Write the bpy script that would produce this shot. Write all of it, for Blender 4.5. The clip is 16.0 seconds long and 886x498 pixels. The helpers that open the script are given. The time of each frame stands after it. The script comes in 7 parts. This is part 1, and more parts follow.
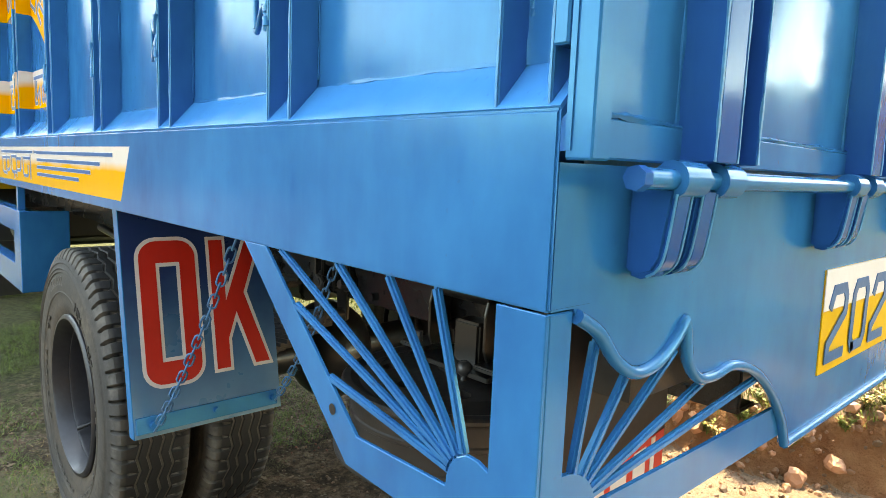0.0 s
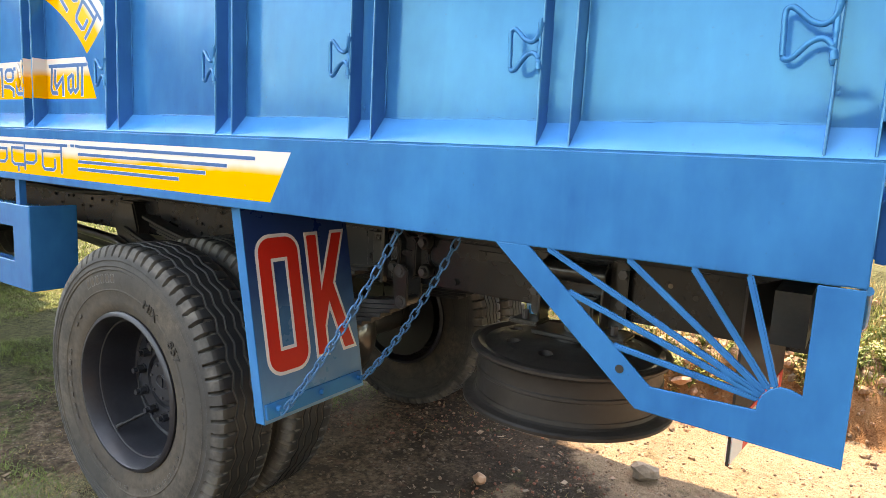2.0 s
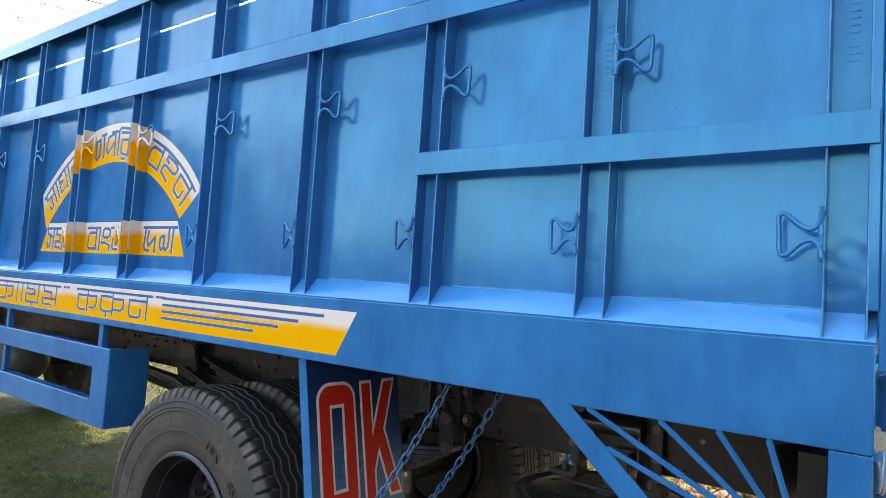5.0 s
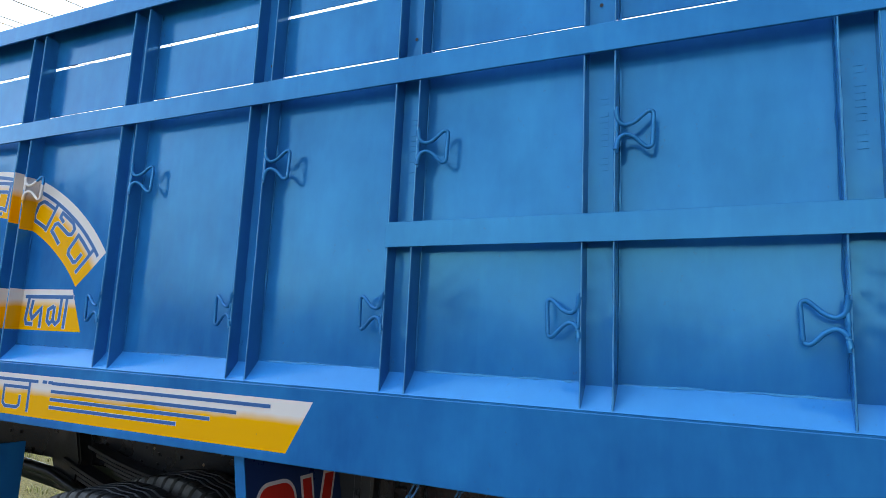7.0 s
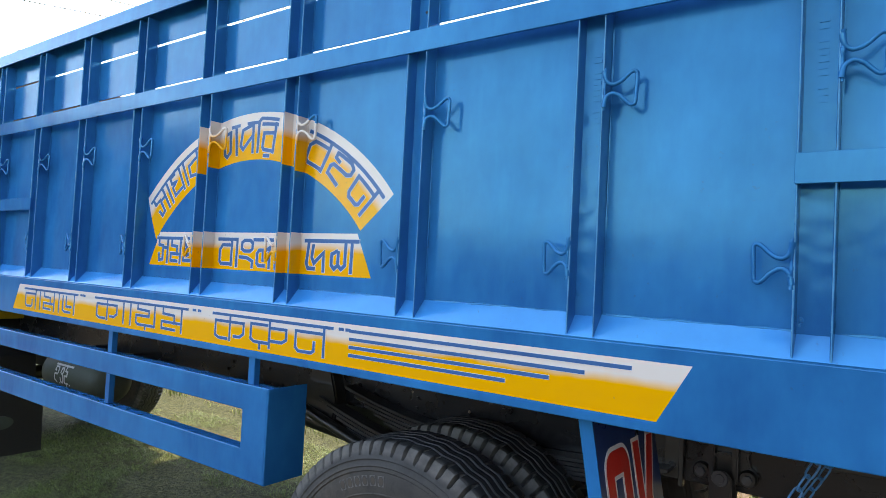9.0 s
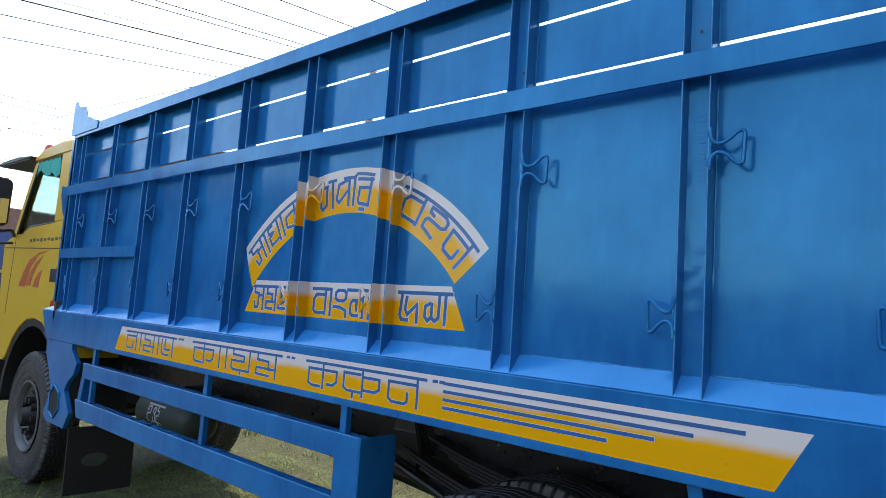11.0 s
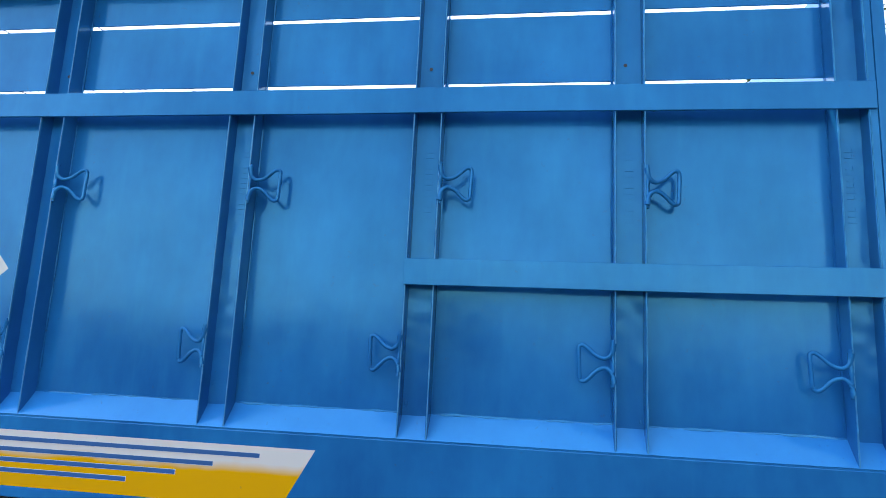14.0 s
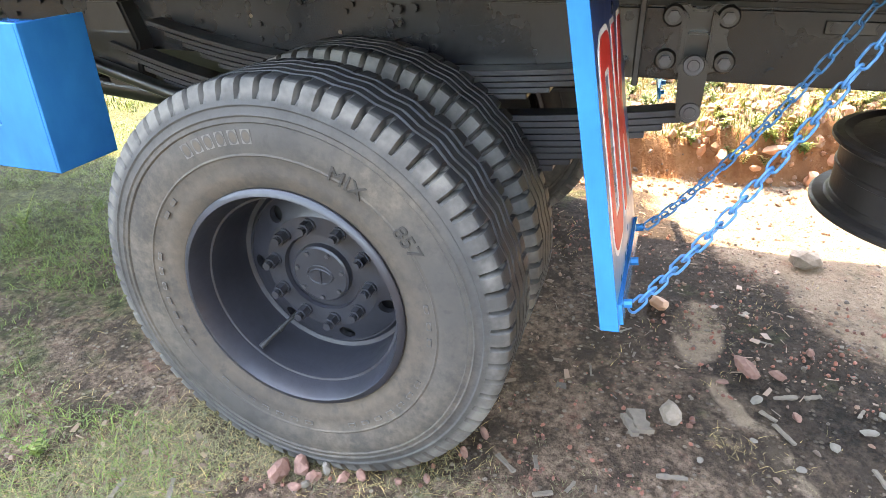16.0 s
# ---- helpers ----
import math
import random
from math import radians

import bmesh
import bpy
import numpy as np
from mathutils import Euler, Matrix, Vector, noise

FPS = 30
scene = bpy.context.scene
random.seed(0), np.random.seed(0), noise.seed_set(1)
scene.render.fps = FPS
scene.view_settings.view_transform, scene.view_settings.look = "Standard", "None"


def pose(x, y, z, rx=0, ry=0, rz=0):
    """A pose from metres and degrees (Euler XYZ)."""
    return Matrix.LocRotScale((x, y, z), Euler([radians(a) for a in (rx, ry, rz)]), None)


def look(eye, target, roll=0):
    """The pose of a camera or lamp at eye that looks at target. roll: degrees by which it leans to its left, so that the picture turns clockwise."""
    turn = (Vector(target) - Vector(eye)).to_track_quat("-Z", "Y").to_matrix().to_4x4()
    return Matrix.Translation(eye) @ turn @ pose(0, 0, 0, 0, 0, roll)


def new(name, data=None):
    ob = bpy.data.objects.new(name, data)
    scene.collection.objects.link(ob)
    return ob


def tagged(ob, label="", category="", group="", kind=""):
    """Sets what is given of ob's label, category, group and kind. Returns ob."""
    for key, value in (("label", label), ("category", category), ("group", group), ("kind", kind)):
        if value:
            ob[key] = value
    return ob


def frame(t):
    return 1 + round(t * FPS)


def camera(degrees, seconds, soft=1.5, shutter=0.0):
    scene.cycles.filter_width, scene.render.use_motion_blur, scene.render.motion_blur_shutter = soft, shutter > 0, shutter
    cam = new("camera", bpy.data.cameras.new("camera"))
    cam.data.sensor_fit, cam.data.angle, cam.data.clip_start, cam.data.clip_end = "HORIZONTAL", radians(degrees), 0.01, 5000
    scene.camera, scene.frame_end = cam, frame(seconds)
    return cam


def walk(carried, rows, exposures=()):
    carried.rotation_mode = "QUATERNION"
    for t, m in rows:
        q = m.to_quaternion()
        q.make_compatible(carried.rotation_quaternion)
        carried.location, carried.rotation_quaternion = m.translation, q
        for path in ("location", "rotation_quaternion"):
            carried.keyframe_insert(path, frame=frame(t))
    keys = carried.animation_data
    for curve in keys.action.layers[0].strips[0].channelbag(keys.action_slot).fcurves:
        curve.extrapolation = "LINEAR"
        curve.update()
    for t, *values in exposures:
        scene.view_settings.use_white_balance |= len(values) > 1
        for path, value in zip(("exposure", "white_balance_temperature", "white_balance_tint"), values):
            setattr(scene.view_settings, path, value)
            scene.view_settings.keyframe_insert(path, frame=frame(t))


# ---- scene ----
cam = camera(69.2, 16.0, soft=0.5)
PATH = [
    (0, (-0.468, -0.364, 1.296), (0.879, 1.094, 1.053), 2.3),
    (0.5, (-0.602, -0.117, 1.281), (0.881, 1.194, 0.993), 1.4),
    (1, (-0.749, 0.044, 1.282), (0.846, 1.202, 0.942), 2.3),
    (1.5, (-0.982, 0.111, 1.324), (0.69, 1.135, 0.926), 2.8),
    (2, (-1.12, 0.017, 1.332), (0.54, 1.095, 1.045), 2.9),
    (2.5, (-1.197, -0.076, 1.319), (0.445, 1.017, 0.988), 2.0),
    (3, (-1.236, -0.092, 1.338), (0.424, 1.003, 1.121), 2.9),
    (3.5, (-1.265, -0.086, 1.412), (0.399, 1.023, 1.439), 3.0),
    (3.7, (-1.286, -0.081, 1.415), (0.36, 1.044, 1.575), 3.1),
    (5.8, (-1.318, -0.049, 1.392), (0.278, 1.153, 1.492), 3.7),
    (6, (-1.312, -0.071, 1.406), (0.338, 1.053, 1.523), 3.5),
    (6.5, (-1.309, 0.001, 1.437), (0.375, 1.022, 1.786), 4.2),
    (7, (-1.312, 0.233, 1.471), (0.467, 1.096, 1.77), 2.7),
    (7.5, (-1.264, 0.418, 1.491), (0.546, 1.2, 1.822), 3.3),
    (8, (-1.211, 0.612, 1.499), (0.53, 1.565, 1.745), 1.0),
    (8.5, (-1.286, 0.748, 1.507), (0.423, 1.774, 1.663), 2.5),
    (9, (-1.409, 0.844, 1.494), (0.212, 2.014, 1.563), 2.9),
    (9.2, (-1.438, 0.868, 1.499), (0.152, 2.081, 1.547), 3.4),
    (11.3, (-1.492, 0.902, 1.515), (-0.02, 2.239, 1.729), 4.2),
    (11.5, (-1.467, 0.885, 1.508), (0.0, 2.226, 1.731), 4.5),
    (12, (-1.45, 0.822, 1.525), (0.224, 1.872, 1.837), 4.0),
    (12.5, (-1.442, 0.773, 1.532), (0.393, 1.484, 1.895), 3.6),
    (13, (-1.437, 0.737, 1.535), (0.458, 1.206, 1.966), 2.9),
    (13.5, (-1.439, 0.722, 1.532), (0.487, 1.025, 1.979), 2.6),
    (14, (-1.435, 0.72, 1.526), (0.513, 1.012, 1.875), 2.7),
    (14.1, (-1.438, 0.727, 1.487), (0.521, 1.037, 1.742), 3.0),
    (14.5, (-1.395, 0.774, 1.435), (0.56, 1.152, 1.245), 2.6),
    (15, (-1.349, 0.837, 1.354), (0.475, 1.389, 0.745), 1.7),
    (15.5, (-1.17, 1.027, 1.282), (0.56, 1.683, 0.522), -1.0),
    (16, (-0.985, 1.304, 1.259), (0.686, 1.89, 0.328), -0.9),
]
walk(cam, [(t, look(eye, target, roll)) for t, eye, target, roll in PATH],
     [(0, 3.57, 11700, 5), (1, 3.72, 12800, 11), (2, 3.52, 12000, 13), (3, 3.42, 11000, 13), (3.5, 3.04, 10000, 13), (6, 2.85, 9300, 12), (6.5, 2.47, 8700, 12), (7, 2.46, 8000, 10), (8.3, 2.62, 8000, 11), (9, 2.67, 8500, 12), (11.5, 2.04, 7500, 13), (12.5, 2.18, 7700, 11), (14, 2.43, 7600, 10), (14.5, 2.90, 8300, 6), (15, 3.40, 9800, 4), (15.5, 4.25, 10900, 15), (16, 4.68, 9700, 13)])

# ---- light ----
SUN_TO = Vector((0.38, 0.26, 1.0)).normalized()
world = bpy.data.worlds.new("world")
scene.world = world
world.use_nodes = True
wn = world.node_tree
wn.nodes.clear()
sky = wn.nodes.new("ShaderNodeTexSky")
sky.sky_type, sky.sun_disc = "NISHITA", False
sky.sun_elevation = math.asin(SUN_TO.z)
sky.sun_rotation = math.atan2(SUN_TO.x, SUN_TO.y)
sky.air_density, sky.dust_density, sky.ozone_density = 1.0, 0.8, 2.0
wb = wn.nodes.new("ShaderNodeBackground")
wb.inputs["Strength"].default_value = 0.15
wo = wn.nodes.new("ShaderNodeOutputWorld")
wn.links.new(sky.outputs[0], wb.inputs[0])
wn.links.new(wb.outputs[0], wo.inputs[0])
sun = new("sun", bpy.data.lights.new("sun", "SUN"))
sun.data.energy, sun.data.angle, sun.data.color = 1.4, radians(0.6), (1.0, 0.95, 0.87)
sun.matrix_world = look((0, 0, 30), Vector((0, 0, 30)) - SUN_TO)


# ---- materials ----
class Nodes:
    """A short way to write node trees."""

    def __init__(self, name):
        self.mat = bpy.data.materials.new(name)
        self.mat.use_nodes = True
        self.t = self.mat.node_tree
        self.b = self.t.nodes["Principled BSDF"]
        self.pos = None

    def n(self, kind, **kw):
        nd = self.t.nodes.new(kind)
        for k, v in kw.items():
            setattr(nd, k, v)
        return nd

    def put(self, sock, v):
        if hasattr(v, "is_linked"):
            self.t.links.new(v, sock)
        else:
            sock.default_value = v

    def m(self, op, a, b=0.0, c=0.0):
        nd = self.n("ShaderNodeMath", operation=op)
        for s, v in zip(nd.inputs, (a, b, c)):
            self.put(s, v)
        return nd.outputs[0]

    def xyz(self):
        if self.pos is None:
            g = self.n("ShaderNodeNewGeometry")
            self.sep = self.n("ShaderNodeSeparateXYZ")
            self.t.links.new(g.outputs["Position"], self.sep.inputs[0])
            self.pos = g.outputs["Position"]
        return self.sep.outputs

    def noise(self, scale, detail=3.0, rough=0.6, stretch=None, own=False):
        nd = self.n("ShaderNodeTexNoise")
        nd.inputs["Scale"].default_value, nd.inputs["Detail"].default_value, nd.inputs["Roughness"].default_value = scale, detail, rough
        if own:
            src = self.n("ShaderNodeTexCoord").outputs["Object"]
        else:
            self.xyz()
            src = self.pos
        if stretch:
            mp = self.n("ShaderNodeMapping")
            mp.inputs["Scale"].default_value = stretch
            self.t.links.new(src, mp.inputs[0])
            src = mp.outputs[0]
        self.t.links.new(src, nd.inputs["Vector"])
        return nd.outputs[0]

    def ramp(self, v, a, b, lo=0.0, hi=1.0):
        nd = self.n("ShaderNodeMapRange")
        for s, x in zip(nd.inputs, (v, a, b, lo, hi)):
            self.put(s, x)
        return nd.outputs[0]

    def mix(self, f, a, b):
        nd = self.n("ShaderNodeMix", data_type="RGBA")
        for s, x in zip((nd.inputs[0], nd.inputs[6], nd.inputs[7]), (f, a, b)):
            self.put(s, (*x, 1) if isinstance(x, tuple) and len(x) == 3 else x)
        return nd.outputs[2]

    def bump(self, h, strength=0.3, dist=0.01):
        nd = self.n("ShaderNodeBump")
        nd.inputs["Strength"].default_value, nd.inputs["Distance"].default_value = strength, dist
        self.t.links.new(h, nd.inputs["Height"])
        self.t.links.new(nd.outputs[0], self.b.inputs["Normal"])

    def set(self, **kw):
        for k, v in kw.items():
            s = self.b.inputs[k.replace("_", " ")]
            self.put(s, (*v, 1) if isinstance(v, tuple) and len(v) == 3 else v)
        return self.mat


def simple(name, col, rough=0.6, metal=0.0, vary=0.25, scale=9.0, bump=0.15, fine=60.0, coat=0.0):
    """A painted or raw surface with cloudy tone, fine grain and uneven gloss."""
    g = Nodes(name)
    f = g.noise(scale, 4, 0.65)
    k = g.noise(fine, 3, 0.6)
    v = g.m("ADD", g.m("MULTIPLY", g.m("SUBTRACT", f, 0.5), 2 * vary), g.m("MULTIPLY", g.m("SUBTRACT", k, 0.5), vary))
    dark = tuple(max(0, c * 0.45) for c in col)
    lite = tuple(min(1, c * 1.55) for c in col)
    g.set(Base_Color=g.mix(g.ramp(v, -0.5, 0.5), dark, lite), Roughness=g.ramp(f, 0.2, 0.8, max(0.05, rough - 0.12), min(1, rough + 0.12)), Metallic=metal, Coat_Weight=coat)
    if bump:
        g.bump(k, bump, 0.004)
    return g.mat


YELLOW = (0.90, 0.40, 0.004)
CREAM = (0.76, 0.66, 0.58)
ARCH_Y, ARCH_Z, ARCH_R0, ARCH_R1 = 2.775, 1.132, 0.73, 0.90


def blue_material(name, signs, light=(0.002, 0.186, 0.450), deep=(0.0, 0.100, 0.295), gloss_level=0.75):
    """Sprayed enamel; the sign colours are sprayed on the side in a stencil's outline."""
    g = Nodes(name)
    x, y, z = g.xyz()
    big = g.noise(2.3, 4, 0.6)
    mid = g.noise(11, 4, 0.6, (1, 1, 0.4))
    fine = g.noise(140, 2, 0.5)
    v = g.m("ADD", g.m("MULTIPLY", big, 0.65), g.m("MULTIPLY", mid, 0.35))
    col = g.mix(g.ramp(v, 0.34, 0.66), deep, light)
    if signs:
        fade = g.m("MULTIPLY", g.m("SUBTRACT", g.noise(7, 2, 0.5), 0.5), 0.03)
        # arch
        dy, dz = g.m("SUBTRACT", y, ARCH_Y), g.m("SUBTRACT", z, ARCH_Z)
        r = g.m("SQRT", g.m("ADD", g.m("MULTIPLY", dy, dy), g.m("MULTIPLY", dz, dz)))
        ang = g.m("ARCTAN2", dy, dz)
        lim = g.ramp(r, ARCH_R0, ARCH_R1, radians(53.6), radians(47.7))
        a = g.m("MULTIPLY", g.m("GREATER_THAN", r, ARCH_R0), g.m("LESS_THAN", r, ARCH_R1))
        a = g.m("MULTIPLY", a, g.m("MULTIPLY", g.m("LESS_THAN", ang, lim), g.m("GREATER_THAN", ang, radians(-49.5))))
        a_w = g.ramp(g.m("ADD", r, fade), ARCH_R0 + 0.09, ARCH_R0 + 0.12)
        # banner under the arch
        slant = g.m("MULTIPLY", g.m("SUBTRACT", z, 1.46), 0.5)
        b = g.m("MULTIPLY", g.m("GREATER_THAN", z, 1.461), g.m("LESS_THAN", z, 1.597))
        b = g.m("MULTIPLY", b, g.m("LESS_THAN", g.m("ADD", y, slant), 3.404))
        b = g.m("MULTIPLY", b, g.m("GREATER_THAN", g.m("SUBTRACT", y, slant), 2.162))
        b_w = g.ramp(g.m("ADD", z, fade), 1.535, 1.56)
        # band on the sill
        c = g.m("MULTIPLY", g.m("GREATER_THAN", z, 1.193), g.m("LESS_THAN", z, 1.321))
        c = g.m("MULTIPLY", c, g.m("LESS_THAN", g.m("ADD", y, g.m("MULTIPLY", g.m("SUBTRACT", z, 1.193), 0.5)), 4.576))
        c = g.m("MULTIPLY", c, g.m("GREATER_THAN", g.m("ADD", y, g.m("MULTIPLY", g.m("SUBTRACT", z, 1.193), 0.56)), 1.273))
        c_w = g.ramp(g.m("ADD", z, fade), 1.262, 1.284)
        side = g.m("LESS_THAN", x, 0.06)
        mask = g.m("MULTIPLY", side, g.m("MAXIMUM", a, g.m("MAXIMUM", b, c)))
        wht = g.m("MAXIMUM", g.m("MULTIPLY", a, a_w), g.m("MAXIMUM", g.m("MULTIPLY", b, b_w), g.m("MULTIPLY", c, c_w)))
        col = g.mix(mask, col, g.mix(wht, YELLOW, CREAM))
    # specks of dirt and thin wiped streaks in the paint
    speck = g.m("MULTIPLY", g.ramp(g.noise(85, 2, 0.5), 0.68, 0.74), g.ramp(g.noise(5, 3, 0.6), 0.48, 0.62))
    col = g.mix(g.m("MULTIPLY", speck, 0.35), col, (0.05, 0.08, 0.13))
    streak = g.m("MULTIPLY", g.ramp(g.noise(16, 3, 0.6, (1, 1, 0.12)), 0.56, 0.70), 0.09)
    col = g.mix(streak, col, (0.02, 0.30, 0.56) if not signs else g.mix(mask, (0.02, 0.30, 0.56), YELLOW))
    # gloss enamel, a little duller where the sign colours lie over it
    gloss = g.ramp(big, 0.35, 0.65, 0.0, 0.08)
    if signs:
        gloss = g.m("MULTIPLY", g.m("SUBTRACT", 1.0, g.m("MULTIPLY", mask, 0.6)), gloss)
    g.set(Base_Color=col, Roughness=g.ramp(mid, 0.25, 0.75, 0.12, 0.24), Specular_IOR_Level=gloss_level, Specular_Tint=(0.18, 0.74, 0.94) if not signs else g.mix(mask, (0.18, 0.74, 0.94), (0.4, 0.4, 0.4)), Coat_Weight=gloss, Coat_Roughness=g.ramp(mid, 0.3, 0.7, 0.08, 0.2), Coat_IOR=1.5)
    g.bump(g.m("ADD", g.m("MULTIPLY", big, 3.0), g.m("ADD", g.m("MULTIPLY", mid, 0.3), g.m("MULTIPLY", fine, 0.04))), 0.12, 0.01)
    return g.mat


M_BLUE = blue_material("blue_enamel", False)
# darker copy of the enamel; puts dark reflections into the tailgate ribs' colour
M_DARKER_BLUE = blue_material("darker_blue_enamel", False, (0.0, 0.105, 0.36), (0.0, 0.060, 0.25), 0.45)
# paler copy of the enamel; puts sky light into the ledge's colour
M_LEDGE = blue_material("skylit_blue_enamel", False, (0.014, 0.275, 0.630), (0.006, 0.205, 0.530))
M_SIDE = blue_material("blue_enamel_with_signs", True)
M_LETTER = simple("blue_lettering", (0.008, 0.105, 0.29), 0.42, vary=0.12, coat=0.3)
M_WHITE = simple("white_lettering", (0.78, 0.75, 0.70), 0.5, vary=0.08)
M_YELLOW = simple("yellow_sign_paint", YELLOW, 0.4, vary=0.06)
M_RED = simple("red_lettering", (0.58, 0.022, 0.014), 0.42, vary=0.12)
M_NAVY = simple("dark_blue_paint", (0.012, 0.045, 0.16), 0.38, vary=0.3)
M_CHASSIS = simple("black_chassis_paint", (0.014, 0.0135, 0.013), 0.36, vary=0.5, scale=5, coat=0.35)
M_RAIL = simple("dusty_black_frame_paint", (0.012, 0.0125, 0.0145), 0.26, vary=0.6, scale=3, bump=0.04)
M_STEEL = simple("dark_spring_steel", (0.045, 0.045, 0.048), 0.42, 0.5, vary=0.4)
M_RIM = simple("grey_black_rim_paint", (0.019, 0.020, 0.026), 0.42, vary=0.5, scale=14, coat=0.12)
M_RAISED = simple("raised_rubber", (0.030, 0.026, 0.022), 0.85, vary=0.3, scale=30)
M_RUST = simple("rusty_black_rim_paint", (0.022, 0.018, 0.016), 0.45, vary=0.6, scale=16)
M_DUSTY = simple("dusty_grey_rim_paint", (0.105, 0.098, 0.092), 0.5, vary=0.45, scale=12, coat=0.1)
# pale edge beads: wear, with the edge highlights painted in as colour
M_WORN_GLINT = simple("worn_glint_blue_edge", (0.02, 0.26, 0.50), 0.4, vary=0.4, scale=40, bump=0.3)
M_BOLT = simple("dark_bolt_steel", (0.08, 0.08, 0.085), 0.4, 0.5, vary=0.3)
M_CAB = simple("yellow_cab_paint", (0.74, 0.39, 0.018), 0.4, vary=0.08, scale=3, coat=0.12)
M_BLACK = simple("black_plastic", (0.018, 0.018, 0.018), 0.5, vary=0.3)
M_CHAIN = simple("blue_painted_chain", (0.03, 0.17, 0.36), 0.42, vary=0.45, scale=40)
M_TANK = simple("green_grey_tank_paint", (0.06, 0.075, 0.06), 0.5, vary=0.3)
M_CONCRETE = simple("weathered_plaster", (0.30, 0.28, 0.24), 0.9, vary=0.35, scale=1.5, fine=20)
M_WOODPOLE = simple("weathered_pole", (0.20, 0.13, 0.09), 0.85, vary=0.4)
M_WIRE = simple("black_cable", (0.03, 0.03, 0.03), 0.6, vary=0.1, bump=0)
M_LAMP = simple("red_lamp_plastic", (0.55, 0.02, 0.015), 0.25, vary=0.1, coat=0.5)
M_STONE = simple("pale_rubble", (0.23, 0.18, 0.14), 0.95, vary=0.45, scale=30, bump=0.5)
M_BRICKBIT = simple("broken_brick", (0.22, 0.115, 0.088), 0.95, vary=0.4, scale=30, bump=0.5)
M_CHIP = simple("wood_chip", (0.17, 0.135, 0.105), 0.9, vary=0.4, scale=40, bump=0.4)
M_BARK = simple("bark", (0.12, 0.085, 0.06), 0.9, vary=0.4, scale=12, bump=0.6)


def leaf_material(name, col):
    g = Nodes(name)
    isl = g.n("ShaderNodeNewGeometry").outputs["Random Per Island"]
    g.set(Base_Color=g.mix(isl, tuple(c * 0.55 for c in col), (min(1, col[0] * 1.9), min(1, col[1] * 1.45), col[2] * 1.3)), Roughness=0.6)
    g.b.inputs["Transmission Weight"].default_value = 0.0
    return g.mat


M_GRASS = leaf_material("grass", (0.14, 0.20, 0.045))
M_LAWN = leaf_material("trodden_grass", (0.145, 0.155, 0.078))
M_DRYGRASS = leaf_material("dry_grass", (0.34, 0.29, 0.13))
M_LEAF = leaf_material("leaf", (0.07, 0.13, 0.03))
M_HEDGE = leaf_material("dusty_hedge", (0.062, 0.060, 0.044))
M_WEED = leaf_material("weed", (0.10, 0.17, 0.035))


def rubber_material():
    """Tyre rubber, dusty on the flanks, blacker on the tread."""
    g = Nodes("tyre_rubber")
    f = g.noise(8, 4, 0.65)
    k = g.noise(45, 4, 0.65)
    d = g.m("ADD", g.m("MULTIPLY", f, 0.6), g.m("MULTIPLY", k, 0.4))
    x = g.n("ShaderNodeSeparateXYZ")
    tc = g.n("ShaderNodeTexCoord")
    g.t.links.new(tc.outputs["Object"], x.inputs[0])
    r = g.m("SQRT", g.m("ADD", g.m("MULTIPLY", x.outputs[1], x.outputs[1]), g.m("MULTIPLY", x.outputs[2], x.outputs[2])))
    flank = g.m("MULTIPLY", g.ramp(g.m("ABSOLUTE", g.m("SUBTRACT", x.outputs[0], 0.1225)), 0.080, 0.100), g.ramp(d, 0.36, 0.62, 0.72, 1.0))
    groove = g.m("MULTIPLY", g.ramp(r, 0.5005, 0.4985), g.ramp(g.m("ABSOLUTE", g.m("SUBTRACT", x.outputs[0], 0.1225)), 0.078, 0.070))
    lug = g.m("MULTIPLY", g.ramp(r, 0.462, 0.476), flank)
    side = g.mix(g.ramp(k, 0.35, 0.65), (0.066, 0.053, 0.041), (0.108, 0.087, 0.066))
    side = g.mix(g.ramp(g.noise(2.2, 3, 0.6), 0.42, 0.62), side, (0.060, 0.053, 0.046))
    side = g.mix(g.ramp(r, 0.37, 0.30, 0.0, 0.6), side, (0.094, 0.067, 0.046))
    side = g.mix(g.m("MULTIPLY", g.ramp(g.noise(26, 3, 0.6), 0.60, 0.68), 0.5), side, (0.038, 0.033, 0.029))
    side = g.mix(g.ramp(r, 0.425, 0.45, 0.0, 0.65), side, (0.056, 0.055, 0.054))
    col = g.mix(flank, (0.013, 0.0128, 0.0135), side)
    col = g.mix(g.m("MULTIPLY", g.m("MULTIPLY", flank, g.ramp(g.noise(9, 6, 0.75), 0.48, 0.62)), 0.7), col, (0.030, 0.027, 0.024))
    col = g.mix(g.m("MULTIPLY", groove, 0.8), col, (0.13, 0.12, 0.11))
    col = g.mix(g.m("MULTIPLY", lug, g.ramp(f, 0.4, 0.6, 0.1, 0.6)), col, (0.21, 0.19, 0.165))
    g.set(Base_Color=col, Roughness=g.ramp(flank, 0, 1, 0.62, 0.88))
    g.bump(g.m("ADD", k, g.m("MULTIPLY", g.noise(160, 3, 0.6), 0.4)), 0.35, 0.003)
    return g.mat


M_RUBBER = rubber_material()


def glass_material():
    g = Nodes("window_glass")
    g.set(Base_Color=(0.58, 0.72, 0.70), Roughness=0.03, Transmission_Weight=1.0, IOR=1.45)
    return g.mat


M_GLASS = glass_material()


def mirror_material():
    g = Nodes("mirror_glass")
    g.set(Base_Color=(0.85, 0.85, 0.85), Roughness=0.03, Metallic=1.0)
    return g.mat


M_MIRROR = mirror_material()


